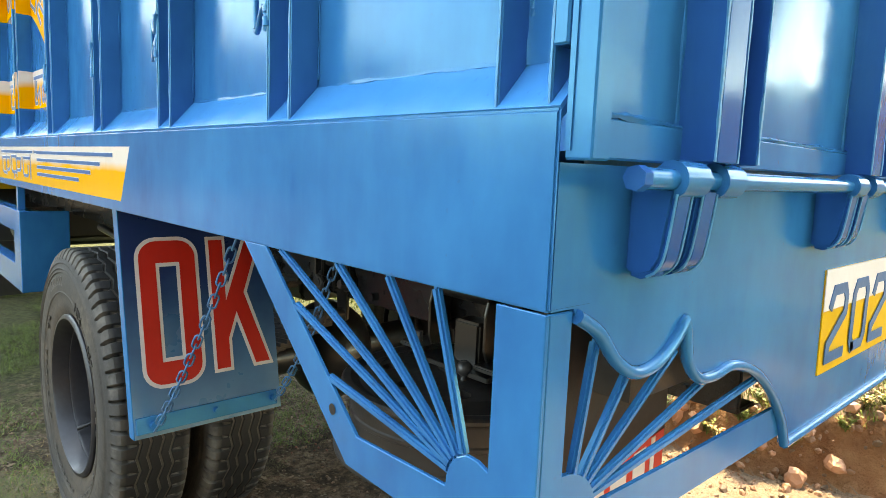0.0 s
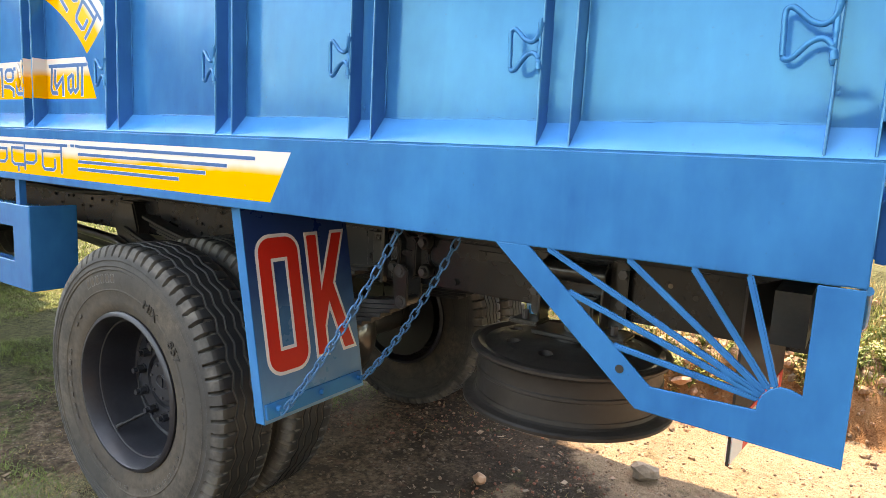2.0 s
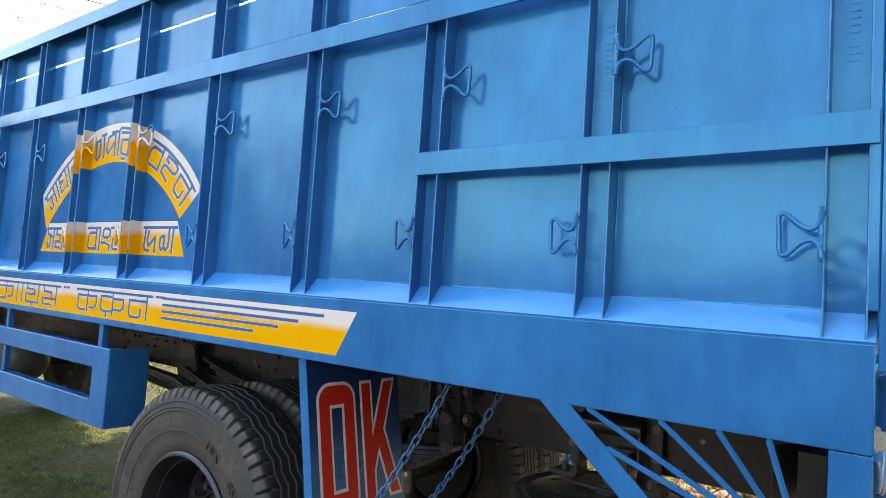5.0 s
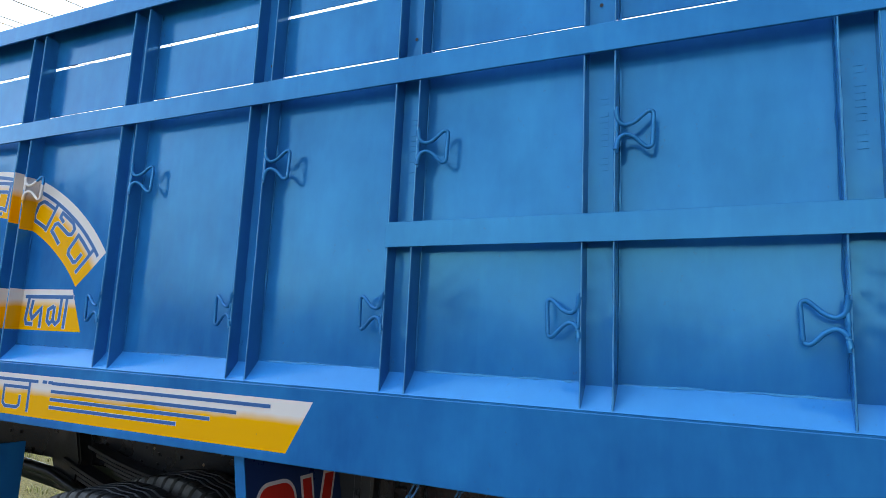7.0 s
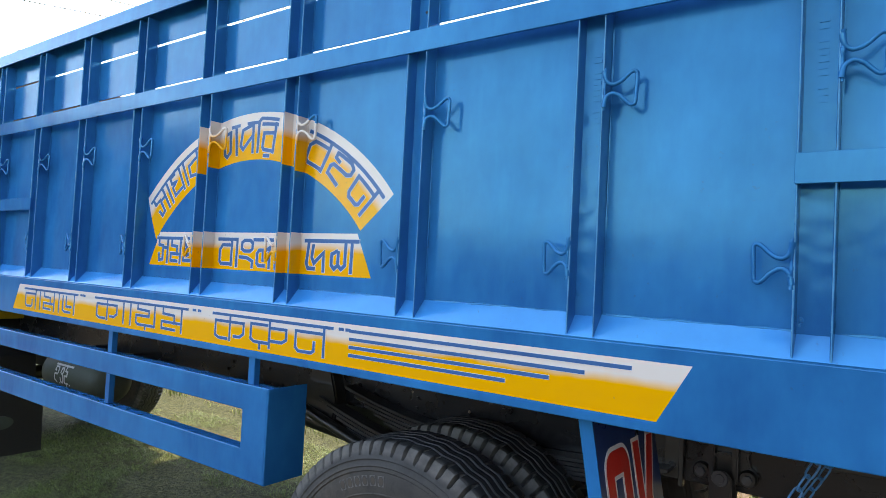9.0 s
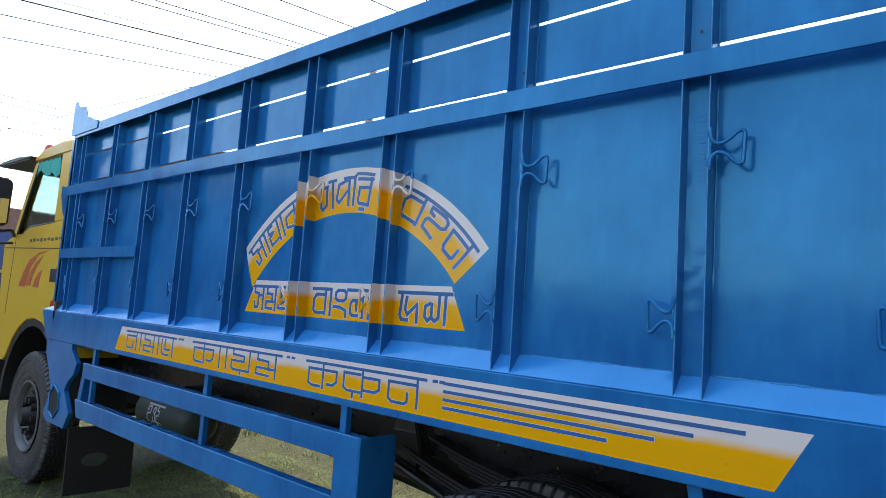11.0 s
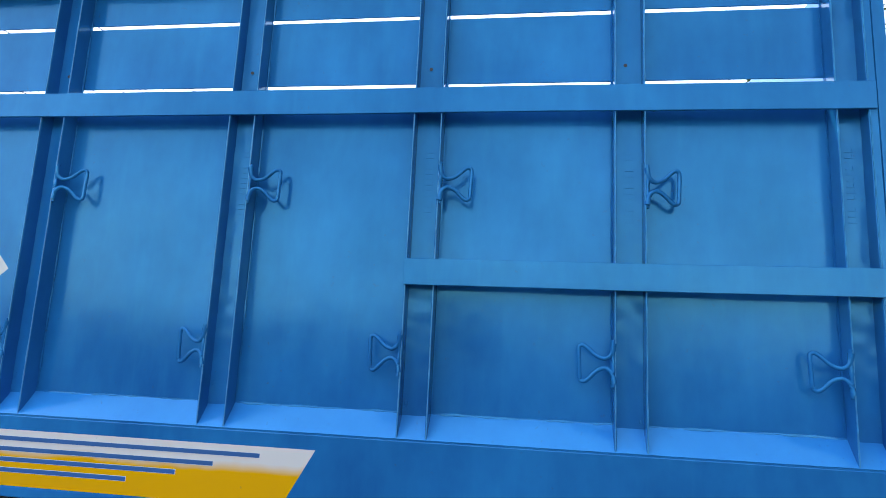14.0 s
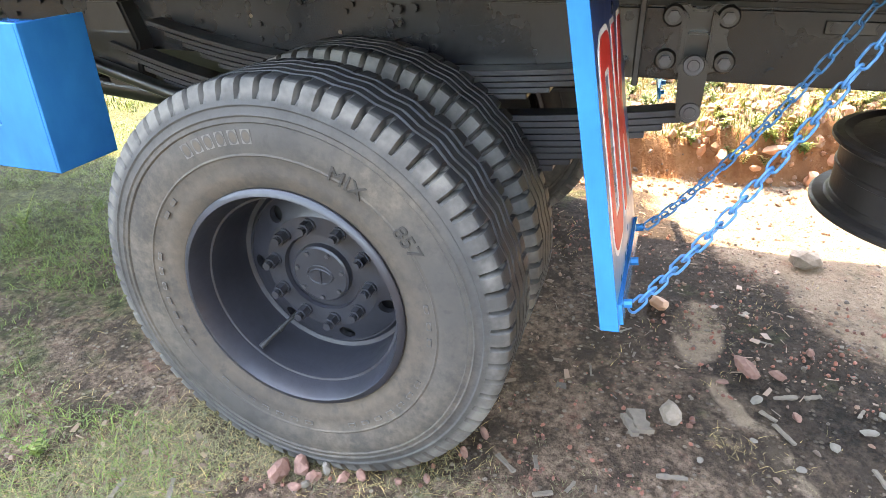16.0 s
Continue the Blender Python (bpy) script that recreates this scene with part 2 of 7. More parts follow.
def ground_material():
    """Trodden earth: brown soil, paler dust, orange clay on the cut bank, grass film."""
    g = Nodes("earth")
    x, y, z = g.xyz()
    big = g.noise(0.9, 5, 0.6)
    mid = g.noise(4.5, 5, 0.65)
    fine = g.noise(38, 5, 0.7)
    grit = g.noise(170, 3, 0.7)
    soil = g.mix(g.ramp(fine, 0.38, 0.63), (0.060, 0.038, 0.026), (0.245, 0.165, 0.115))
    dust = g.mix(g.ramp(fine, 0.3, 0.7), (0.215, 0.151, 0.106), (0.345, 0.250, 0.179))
    clay = g.mix(g.ramp(mid, 0.35, 0.65), (0.215, 0.098, 0.048), (0.36, 0.195, 0.105))
    turf = g.mix(g.ramp(fine, 0.38, 0.63), (0.028, 0.032, 0.012), (0.090, 0.104, 0.036))
    red = g.mix(g.ramp(grit, 0.3, 0.7), (0.20, 0.075, 0.05), (0.33, 0.15, 0.11))
    # paler trodden track, whose edge runs aslant under the tail, with a dark margin, part damp and part painted shadow
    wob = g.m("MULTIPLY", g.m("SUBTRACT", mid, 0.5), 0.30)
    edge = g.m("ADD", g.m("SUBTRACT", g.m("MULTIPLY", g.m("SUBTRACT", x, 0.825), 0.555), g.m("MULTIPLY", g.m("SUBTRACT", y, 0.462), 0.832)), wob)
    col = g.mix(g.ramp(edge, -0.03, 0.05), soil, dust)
    col = g.mix(g.m("MULTIPLY", g.ramp(mid, 0.60, 0.68), 0.25), col, dust)
    col = g.mix(g.m("MULTIPLY", g.ramp(g.noise(13, 4, 0.6), 0.56, 0.68), 0.30), col, red)
    wet_shade = g.m("MULTIPLY", g.m("MULTIPLY", g.ramp(edge, -0.95, -0.40), g.ramp(edge, 0.02, -0.06)), g.ramp(x, 0.15, 0.5))
    wet_shade = g.m("MULTIPLY", wet_shade, g.ramp(g.noise(5.5, 5, 0.7), 0.38, 0.54, 0.68, 1.0))
    col = g.mix(wet_shade, col, g.mix(g.ramp(fine, 0.4, 0.6), (0.014, 0.010, 0.008), (0.040, 0.027, 0.020)))
    # a pale run of spilt earth and a bare pale patch
    su, sv = g.m("SUBTRACT", x, 0.74), g.m("SUBTRACT", y, 1.07)
    along = g.m("ADD", g.m("MULTIPLY", su, -0.853), g.m("MULTIPLY", sv, -0.523))
    across = g.m("ADD", g.m("SUBTRACT", g.m("MULTIPLY", su, 0.523), g.m("MULTIPLY", sv, 0.853)), g.m("MULTIPLY", g.m("SUBTRACT", g.noise(6, 3, 0.5), 0.5), 0.16))
    run = g.m("MULTIPLY", g.ramp(g.m("ABSOLUTE", across), 0.034, 0.020), g.m("MULTIPLY", g.ramp(along, 0.0, 0.05), g.ramp(along, 0.75, 0.6)))
    pu, pv = g.m("DIVIDE", g.m("SUBTRACT", x, 0.99), 0.20), g.m("DIVIDE", g.m("SUBTRACT", y, 1.09), 0.085)
    bare = g.ramp(g.m("ADD", g.m("ADD", g.m("MULTIPLY", pu, pu), g.m("MULTIPLY", pv, pv)), g.m("MULTIPLY", wob, 5.0)), 1.1, 0.7)
    col = g.mix(g.m("MULTIPLY", g.m("MAXIMUM", run, bare), 0.85), col, dust)
    # damp dark patches and trodden crumbs
    damp = g.ramp(g.noise(3.4, 6, 0.75), 0.49, 0.57)
    col = g.mix(g.m("MULTIPLY", damp, g.ramp(edge, 0.0, 0.12, 0.82, 0.15)), col, (0.042, 0.028, 0.020))
    vo = g.n("ShaderNodeTexVoronoi")
    vo.inputs["Scale"].default_value = 55.0
    g.t.links.new(g.pos, vo.inputs["Vector"])
    crumb = g.n("ShaderNodeSeparateColor")
    g.t.links.new(vo.outputs["Color"], crumb.inputs[0])
    pick = g.m("MULTIPLY", g.m("GREATER_THAN", crumb.outputs[0], 0.72), g.ramp(vo.outputs["Distance"], 0.42, 0.30))
    tone = g.mix(crumb.outputs[1], (0.05, 0.036, 0.03), (0.34, 0.27, 0.21))
    col = g.mix(g.m("MULTIPLY", pick, g.ramp(wet_shade, 0.0, 0.8, 0.75, 0.25)), col, tone)
    # grass film: patchy near the truck, closed in the field
    field = g.m("MAXIMUM", g.ramp(x, 2.6, 3.2), g.ramp(y, 2.6, 4.2))
    gm = g.m("ADD", g.m("MULTIPLY", mid, 0.7), g.m("MULTIPLY", big, 0.5))
    gm = g.m("ADD", gm, g.m("MULTIPLY", field, 0.32))
    col = g.mix(g.m("MULTIPLY", g.ramp(gm, 0.68, 0.82), g.m("MAXIMUM", g.ramp(g.noise(9, 4, 0.7), 0.42, 0.58, 0.30, 0.85), g.m("MULTIPLY", field, 0.9))), col, turf)
    # open side: earth coloured darker out of sight to cut bounced light
    col = g.mix(g.ramp(g.m("ADD", x, g.m("MULTIPLY", mid, 0.4)), -0.6, -1.9), col, g.mix(g.ramp(fine, 0.3, 0.7), (0.040, 0.034, 0.024), (0.090, 0.076, 0.056)))
    # clay on the cut face
    nz = g.n("ShaderNodeSeparateXYZ")
    gg = g.n("ShaderNodeNewGeometry")
    g.t.links.new(gg.outputs["True Normal"], nz.inputs[0])
    steep = g.m("MULTIPLY", g.m("MULTIPLY", g.ramp(nz.outputs[2], 0.86, 0.62), g.ramp(x, 2.1, 2.3)), g.ramp(g.m("ADD", z, g.m("MULTIPLY", mid, 0.12)), 0.44, 0.34))
    col = g.mix(steep, col, clay)
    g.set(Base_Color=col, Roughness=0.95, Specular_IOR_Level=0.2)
    g.bump(g.m("ADD", g.m("MULTIPLY", fine, 1.0), g.m("ADD", g.m("MULTIPLY", grit, 0.35), g.m("MULTIPLY", pick, 0.5))), 0.9, 0.025)
    return g.mat


M_GROUND = ground_material()


def brick_material():
    g = Nodes("red_brick")
    rnd = g.n("ShaderNodeObjectInfo").outputs["Random"]
    isl = g.n("ShaderNodeNewGeometry").outputs["Random Per Island"]
    k = g.noise(30, 4, 0.7)
    f = g.m("FRACT", g.m("ADD", rnd, isl))
    col = g.mix(f, (0.26, 0.085, 0.05), (0.46, 0.20, 0.12))
    col = g.mix(g.m("MULTIPLY", g.ramp(k, 0.45, 0.7), 0.4), col, (0.36, 0.27, 0.21))
    g.set(Base_Color=col, Roughness=0.92)
    g.bump(k, 0.4, 0.01)
    return g.mat


M_BRICK = brick_material()


# ---- building helpers ----
def thing(name, label, category, group="", kind="", at=(0, 0, 0)):
    ob = new(name)
    ob.location = at
    ob.empty_display_size = 0.1
    return tagged(ob, label, category, group, kind)


def mesh_of(name, bm, material, smooth=None):
    bmesh.ops.recalc_face_normals(bm, faces=bm.faces[:])
    me = bpy.data.meshes.new(name)
    bm.to_mesh(me)
    bm.free()
    me.materials.append(material)
    if smooth is not None:
        me.shade_smooth()
        me.set_sharp_from_angle(angle=radians(smooth))
    return me


def part(name, bm, material, parent=None, label="", smooth=None, m=None):
    ob = new(name, mesh_of(name, bm, material, smooth))
    if parent is not None:
        ob.parent = parent
    if m is not None:
        ob.matrix_basis = m
    if label:
        ob["label"] = label
    return ob


def again(ob, m, parent=None):
    """One more part on the same mesh."""
    c = new(ob.name.split(".")[0], ob.data)
    c.parent = parent if parent is not None else ob.parent
    c.matrix_basis = m
    if "label" in ob:
        c["label"] = ob["label"]
    return c


def box(bm, x0, x1, y0, y1, z0, z1):
    v = [bm.verts.new((x, y, z)) for x in (x0, x1) for y in (y0, y1) for z in (z0, z1)]
    for f in ((0, 1, 3, 2), (4, 6, 7, 5), (0, 4, 5, 1), (2, 3, 7, 6), (0, 2, 6, 4), (1, 5, 7, 3)):
        bm.faces.new([v[i] for i in f])
    return bm


def prism(bm, poly, axis, a, b):
    """A polygon of the two other axes, in their order, drawn out along an axis from a to b."""
    def at(p, w):
        c = list(p)
        c.insert("xyz".index(axis), w)
        return bm.verts.new(c)
    lo, hi = [at(p, a) for p in poly], [at(p, b) for p in poly]
    bm.faces.new(lo)
    bm.faces.new(hi[::-1])
    for i in range(len(poly)):
        j = (i + 1) % len(poly)
        bm.faces.new((lo[i], hi[i], hi[j], lo[j]))
    return bm


def soften(bm, w=0.0015, seg=1, ang=35):
    bmesh.ops.recalc_face_normals(bm, faces=bm.faces[:])
    es = [e for e in bm.edges if len(e.link_faces) == 2 and e.calc_face_angle(0) > radians(ang)]
    bmesh.ops.bevel(bm, geom=es, offset=w, segments=seg, affect="EDGES", clamp_overlap=True)
    return bm


def tube(bm, pts, r, n=8, closed=False):
    pts = [Vector(p) for p in pts]
    rings, up = [], Vector((0.13, 0.21, 0.97)).normalized()
    c = len(pts)
    for i, p in enumerate(pts):
        a = pts[(i - 1) % c] if closed or i else pts[0]
        b = pts[(i + 1) % c] if closed or i < c - 1 else pts[-1]
        d = (b - a).normalized()
        s = d.cross(up)
        if s.length < 0.05:
            s = d.cross(Vector((1, 0, 0)))
        s.normalize()
        w = s.cross(d)
        rr = r[i] if isinstance(r, (list, tuple)) else r
        rings.append([bm.verts.new(p + rr * (math.cos(k * math.tau / n) * s + math.sin(k * math.tau / n) * w)) for k in range(n)])
    for i in range(c if closed else c - 1):
        p, q = rings[i], rings[(i + 1) % c]
        for k in range(n):
            bm.faces.new((p[k], p[(k + 1) % n], q[(k + 1) % n], q[k]))
    if not closed:
        bm.faces.new(rings[0][::-1])
        bm.faces.new(rings[-1])
    return bm


def curve_through(pts, steps=5, closed=False):
    """Smooth points through the given ones."""
    pts = [Vector(p) for p in pts]
    n, out = len(pts), []
    for i in range(n if closed else n - 1):
        p0 = pts[(i - 1) % n] if closed or i else pts[0]
        p1, p2 = pts[i], pts[(i + 1) % n]
        p3 = pts[(i + 2) % n] if closed or i < n - 2 else pts[-1]
        for k in range(steps):
            t = k / steps
            out.append(0.5 * ((2 * p1) + (p2 - p0) * t + (2 * p0 - 5 * p1 + 4 * p2 - p3) * t * t + (3 * p1 - p0 - 3 * p2 + p3) * t ** 3))
    if not closed:
        out.append(pts[-1])
    return out


def lathe(bm, profile, n=48, centre=(0, 0, 0), close=False):
    """Turns (radius, x) points round the x axis."""
    cx, cy, cz = centre
    rings = [[bm.verts.new((cx + x, cy + r * math.cos(k * math.tau / n), cz + r * math.sin(k * math.tau / n))) for k in range(n)] for r, x in profile]
    m = len(rings)
    for i in range(m if close else m - 1):
        p, q = rings[i], rings[(i + 1) % m]
        for k in range(n):
            bm.faces.new((p[k], p[(k + 1) % n], q[(k + 1) % n], q[k]))
    return bm


def nut(bm, c, r, x0, x1, n=6):
    """A bolt head along x."""
    prism(bm, [(c[0] + r * math.cos(k * math.tau / n), c[1] + r * math.sin(k * math.tau / n)) for k in range(n)], "x", x0, x1)
    return bm


def ribbon(bm, pts, w, put, lift):
    """A flat stroke with mitred corners; put maps (u, v, lift) to a place."""
    pts = [Vector(p) for p in pts]
    left, right = [], []
    for i, p in enumerate(pts):
        d0 = (p - pts[i - 1]).normalized() if i else (pts[1] - p).normalized()
        d1 = (pts[i + 1] - p).normalized() if i < len(pts) - 1 else d0
        n0, n1 = Vector((-d0.y, d0.x)), Vector((-d1.y, d1.x))
        mt = n0 + n1
        mt = mt / max(0.5, mt.dot(n0)) if mt.length > 1e-4 else n0
        q = p - d0 * w / 2 if i == 0 else (p + d0 * w / 2 if i == len(pts) - 1 else p)
        left.append(q + mt * w / 2)
        right.append(q - mt * w / 2)
    lo = [[bm.verts.new(put(q.x, q.y, 0.0)) for q in s] for s in (left, right)]
    hi = [[bm.verts.new(put(q.x, q.y, lift)) for q in s] for s in (left, right)]
    for i in range(len(pts) - 1):
        bm.faces.new((hi[0][i], hi[0][i + 1], hi[1][i + 1], hi[1][i]))
        bm.faces.new((lo[0][i], hi[0][i], hi[0][i + 1], lo[0][i + 1]))
        bm.faces.new((lo[1][i], lo[1][i + 1], hi[1][i + 1], hi[1][i]))
    bm.faces.new((lo[0][0], lo[1][0], hi[1][0], hi[0][0]))
    bm.faces.new((lo[0][-1], hi[0][-1], hi[1][-1], lo[1][-1]))
    return bm


def letter_strokes(parent, strokes, w, put, label, edge=0.0035):
    """Blue strokes on a slightly wider white edge; put maps (u, v, lift) in metres."""
    bw, bb = bmesh.new(), bmesh.new()
    for i, s in enumerate(strokes):
        if edge:
            ribbon(bw, s, w + 2 * edge, put, 0.0006 + 0.00003 * (i % 9))
        ribbon(bb, s, w, put, 0.0011 + 0.00003 * (i % 9))
    if edge:
        part("letter_edge", bw, M_WHITE, parent, "thin white edge of the lettering")
    else:
        bw.free()
    return part("lettering", bb, M_LETTER, parent, label)


# ---- ground ----
def bank_foot(y):
    back = min(1.0, max(0.0, (0.8 - y) / 0.8))
    return 2.40 + 0.27 * back * back * (3 - 2 * back) + 0.16 * noise.noise((0.0, y * 0.9, 3.1)) + 0.09 * noise.noise((7.0, y * 3.4, 1.0)) + 0.035 * noise.noise((3.0, y * 11.0, 2.0))


def height(x, y):
    """Trodden ground, a cut bank beyond the truck and a field that rises gently behind it."""
    h = -0.014 + 0.012 * noise.noise((x * 0.8, y * 0.8, 0.0)) + 0.008 * noise.noise((x * 4, y * 4, 2.0)) + 0.004 * noise.noise((x * 13, y * 13, 5.0))
    d = x - bank_foot(y)
    near = min(1.0, max(0.0, (3.0 - y) / 1.6))
    if d > 0:
        face = min(1.0, d / (0.13 + 0.06 * noise.noise((x * 9, y * 7, 8.0))))
        face = face * face * (3 - 2 * face)
        heap = min(1.0, max(0.0, (1.2 - y) / 0.9))
        heap = heap * heap * (3 - 2 * heap)
        h += near * face * (0.22 + 0.03 * heap + 0.05 * noise.noise((x * 2, y * 2, 9.0)))
        slope = 0.105 * near + 0.05 * (1 - near)
        h += min(d, 1.2) * (slope + 0.22 * heap) + min(max(d - 1.2, 0.0), 2.0) * (slope + 0.04 * heap) + min(max(d - 3.2, 0.0), 5.8) * slope * (1 - 0.6 * heap)
        h += min(1.0, d / 0.6) * near * (0.07 * noise.noise((x * 1.6, y * 1.6, 4.0)) + 0.035 * noise.noise((x * 6, y * 6, 6.0)))
    return h


def lines(spans):
    out = []
    for a, b, s in spans:
        n = max(1, round((b - a) / s))
        out += [a + (b - a) * i / n for i in range(n)]
    return out + [spans[-1][1]]


def build_ground():
    xs = lines([(-600, -60, 90), (-60, -6, 9), (-6, -1.2, 0.3), (-1.2, 2.2, 0.04), (2.2, 2.75, 0.02), (2.75, 5.0, 0.06), (5, 12, 0.35), (12, 60, 6), (60, 900, 120)])
    ys = lines([(-600, -60, 90), (-60, -6, 6), (-6, -1.4, 0.2), (-1.4, 3.4, 0.04), (3.4, 7.5, 0.08), (7.5, 16, 0.4), (16, 60, 5), (60, 900, 120)])
    verts = [(x, y, height(x, y)) for y in ys for x in xs]
    w = len(xs)
    faces = [(j * w + i, j * w + i + 1, (j + 1) * w + i + 1, (j + 1) * w + i) for j in range(len(ys) - 1) for i in range(w - 1)]
    me = bpy.data.meshes.new("ground")
    me.from_pydata(verts, [], faces)
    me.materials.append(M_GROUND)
    me.shade_smooth()
    return tagged(new("ground", me), "brown trodden earth with patchy grass and a low cut clay bank", "ground", kind="structure")


build_ground()

# ---- the truck ----
WIDE, LONG = 2.14, 5.81
truck = thing("truck", "parked lorry with a blue steel tipper-style body and a yellow cab", "truck")
RIBS = (0.079, 0.552, 1.022, 1.494, 2.022, 2.550, 3.032, 3.517, 4.000, 4.470, 4.955, 5.450)
RIBW, PANEL, SILL0, SILL1, LEDGE = 0.070, 0.050, 1.168, 1.354, 1.411

# sill: a deep pressed channel with a sloping ledge
bm = bmesh.new()
prism(bm, [(0.0, SILL0), (0.0, SILL1), (PANEL + 0.002, LEDGE), (PANEL + 0.03, LEDGE), (PANEL + 0.03, LEDGE - 0.01), (0.006, SILL1 - 0.008), (0.006, SILL0 + 0.005), (0.07, SILL0 + 0.005), (0.07, SILL0)], "y", -0.003, LONG)
for v in bm.verts:
    if v.co.y > LONG - 0.01 and v.co.z < 1.3:
        v.co.y -= 0.13
    elif v.co.y > LONG - 0.01 and v.co.x > 0.02:
        v.co.y = 5.56
sill = part("side_sill", soften(bm, 0.003, 2), M_SIDE, truck, "deep blue sill with yellow and white painted sign band", smooth=40)
bm = bmesh.new()
prism(bm, [(WIDE, SILL0), (WIDE, SILL1), (WIDE - PANEL, LEDGE), (WIDE - PANEL - 0.03, LEDGE), (WIDE - 0.006, SILL1 - 0.01), (WIDE - 0.006, SILL0 + 0.005), (WIDE - 0.07, SILL0)], "y", 0.0, LONG)
part("side_sill", bm, M_BLUE, truck)

# sloping ledge strip over the sill, its blue made paler in place of sky light
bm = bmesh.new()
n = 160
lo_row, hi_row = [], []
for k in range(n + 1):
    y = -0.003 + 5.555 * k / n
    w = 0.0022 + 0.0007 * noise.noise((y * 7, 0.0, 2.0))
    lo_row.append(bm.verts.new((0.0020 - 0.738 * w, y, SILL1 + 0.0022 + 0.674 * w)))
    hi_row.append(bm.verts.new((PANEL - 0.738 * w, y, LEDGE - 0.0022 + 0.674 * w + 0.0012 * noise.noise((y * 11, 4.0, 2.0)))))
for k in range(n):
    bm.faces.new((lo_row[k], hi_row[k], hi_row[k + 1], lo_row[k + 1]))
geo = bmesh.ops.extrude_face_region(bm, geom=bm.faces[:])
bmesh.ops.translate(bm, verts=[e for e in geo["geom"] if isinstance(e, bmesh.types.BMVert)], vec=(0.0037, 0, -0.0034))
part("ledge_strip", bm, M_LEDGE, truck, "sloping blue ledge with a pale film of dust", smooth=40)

# side wall sheets, one between each two ribs, slightly hollow
edges = [0.0] + [r - RIBW / 2 for r in RIBS[1:]] + [5.56]


def sheet(y0, y1, z0, z1, x, dish, mat, seed):
    bm = bmesh.new()
    n, m = 10, 12
    g = [[None] * (m + 1) for _ in range(n + 1)]
    for i in range(n + 1):
        for j in range(m + 1):
            u, v = i / n, j / m
            y, z = y0 + (y1 - y0) * u, z0 + (z1 - z0) * v
            d = dish * math.sin(math.pi * u) * math.sin(math.pi * v) * (0.6 + noise.noise((y * 3, z * 3, seed)))
            g[i][j] = bm.verts.new((x + d, y, z))
    for i in range(n):
        for j in range(m):
            bm.faces.new((g[i][j], g[i + 1][j], g[i + 1][j + 1], g[i][j + 1]))
    geom = bmesh.ops.extrude_face_region(bm, geom=bm.faces[:])
    bmesh.ops.translate(bm, verts=[e for e in geom["geom"] if isinstance(e, bmesh.types.BMVert)], vec=(0.004, 0, 0))
    return part("side_panel", bm, mat, truck, smooth=30)


for i in range(len(edges) - 1):
    a, b = edges[i] + 0.0005, edges[i + 1] - 0.0005
    sheet(a, b, LEDGE - 0.004, 2.160, PANEL, 0.006, M_SIDE, i)
    off = 0.004 * noise.noise((i * 3.3, 1.0, 0.0))
    sheet(a, b, 2.210 + off, 2.385 + off, PANEL, 0.003, M_BLUE, i + 20)
    sheet(a, b, 2.396 + off * 0.5, 2.555, PANEL, 0.003, M_BLUE, i + 40)
    sheet(a, b, LEDGE - 0.004, 2.160, WIDE - PANEL, 0.004, M_BLUE, i + 60)
    sheet(a, b, 2.216, 2.383, WIDE - PANEL, 0.003, M_BLUE, i + 80)
    sheet(a, b, 2.398, 2.555, WIDE - PANEL, 0.003, M_BLUE, i + 90)

# weld beads along the foot of the sheets
for i in range(len(edges) - 1):
    rnd = random.Random(50 + i)
    bm = bmesh.new()
    a, b = edges[i] + 0.004, edges[i + 1] - RIBW + 0.03
    n = 34
    tube(bm, [(PANEL - 0.001 + 0.001 * rnd.random(), a + (b - a) * k / n, LEDGE - 0.0005 + 0.0030 * noise.noise((k * 0.22, i, 0.0))) for k in range(n + 1)], [0.0018 + 0.0030 * rnd.random() ** 2 for k in range(n + 1)], 5)
    part("weld_seam", bm, M_BLUE, truck, smooth=60)

M_BOARD = simple('brown_board', (0.11, 0.075, 0.055), 0.8, vary=0.3)


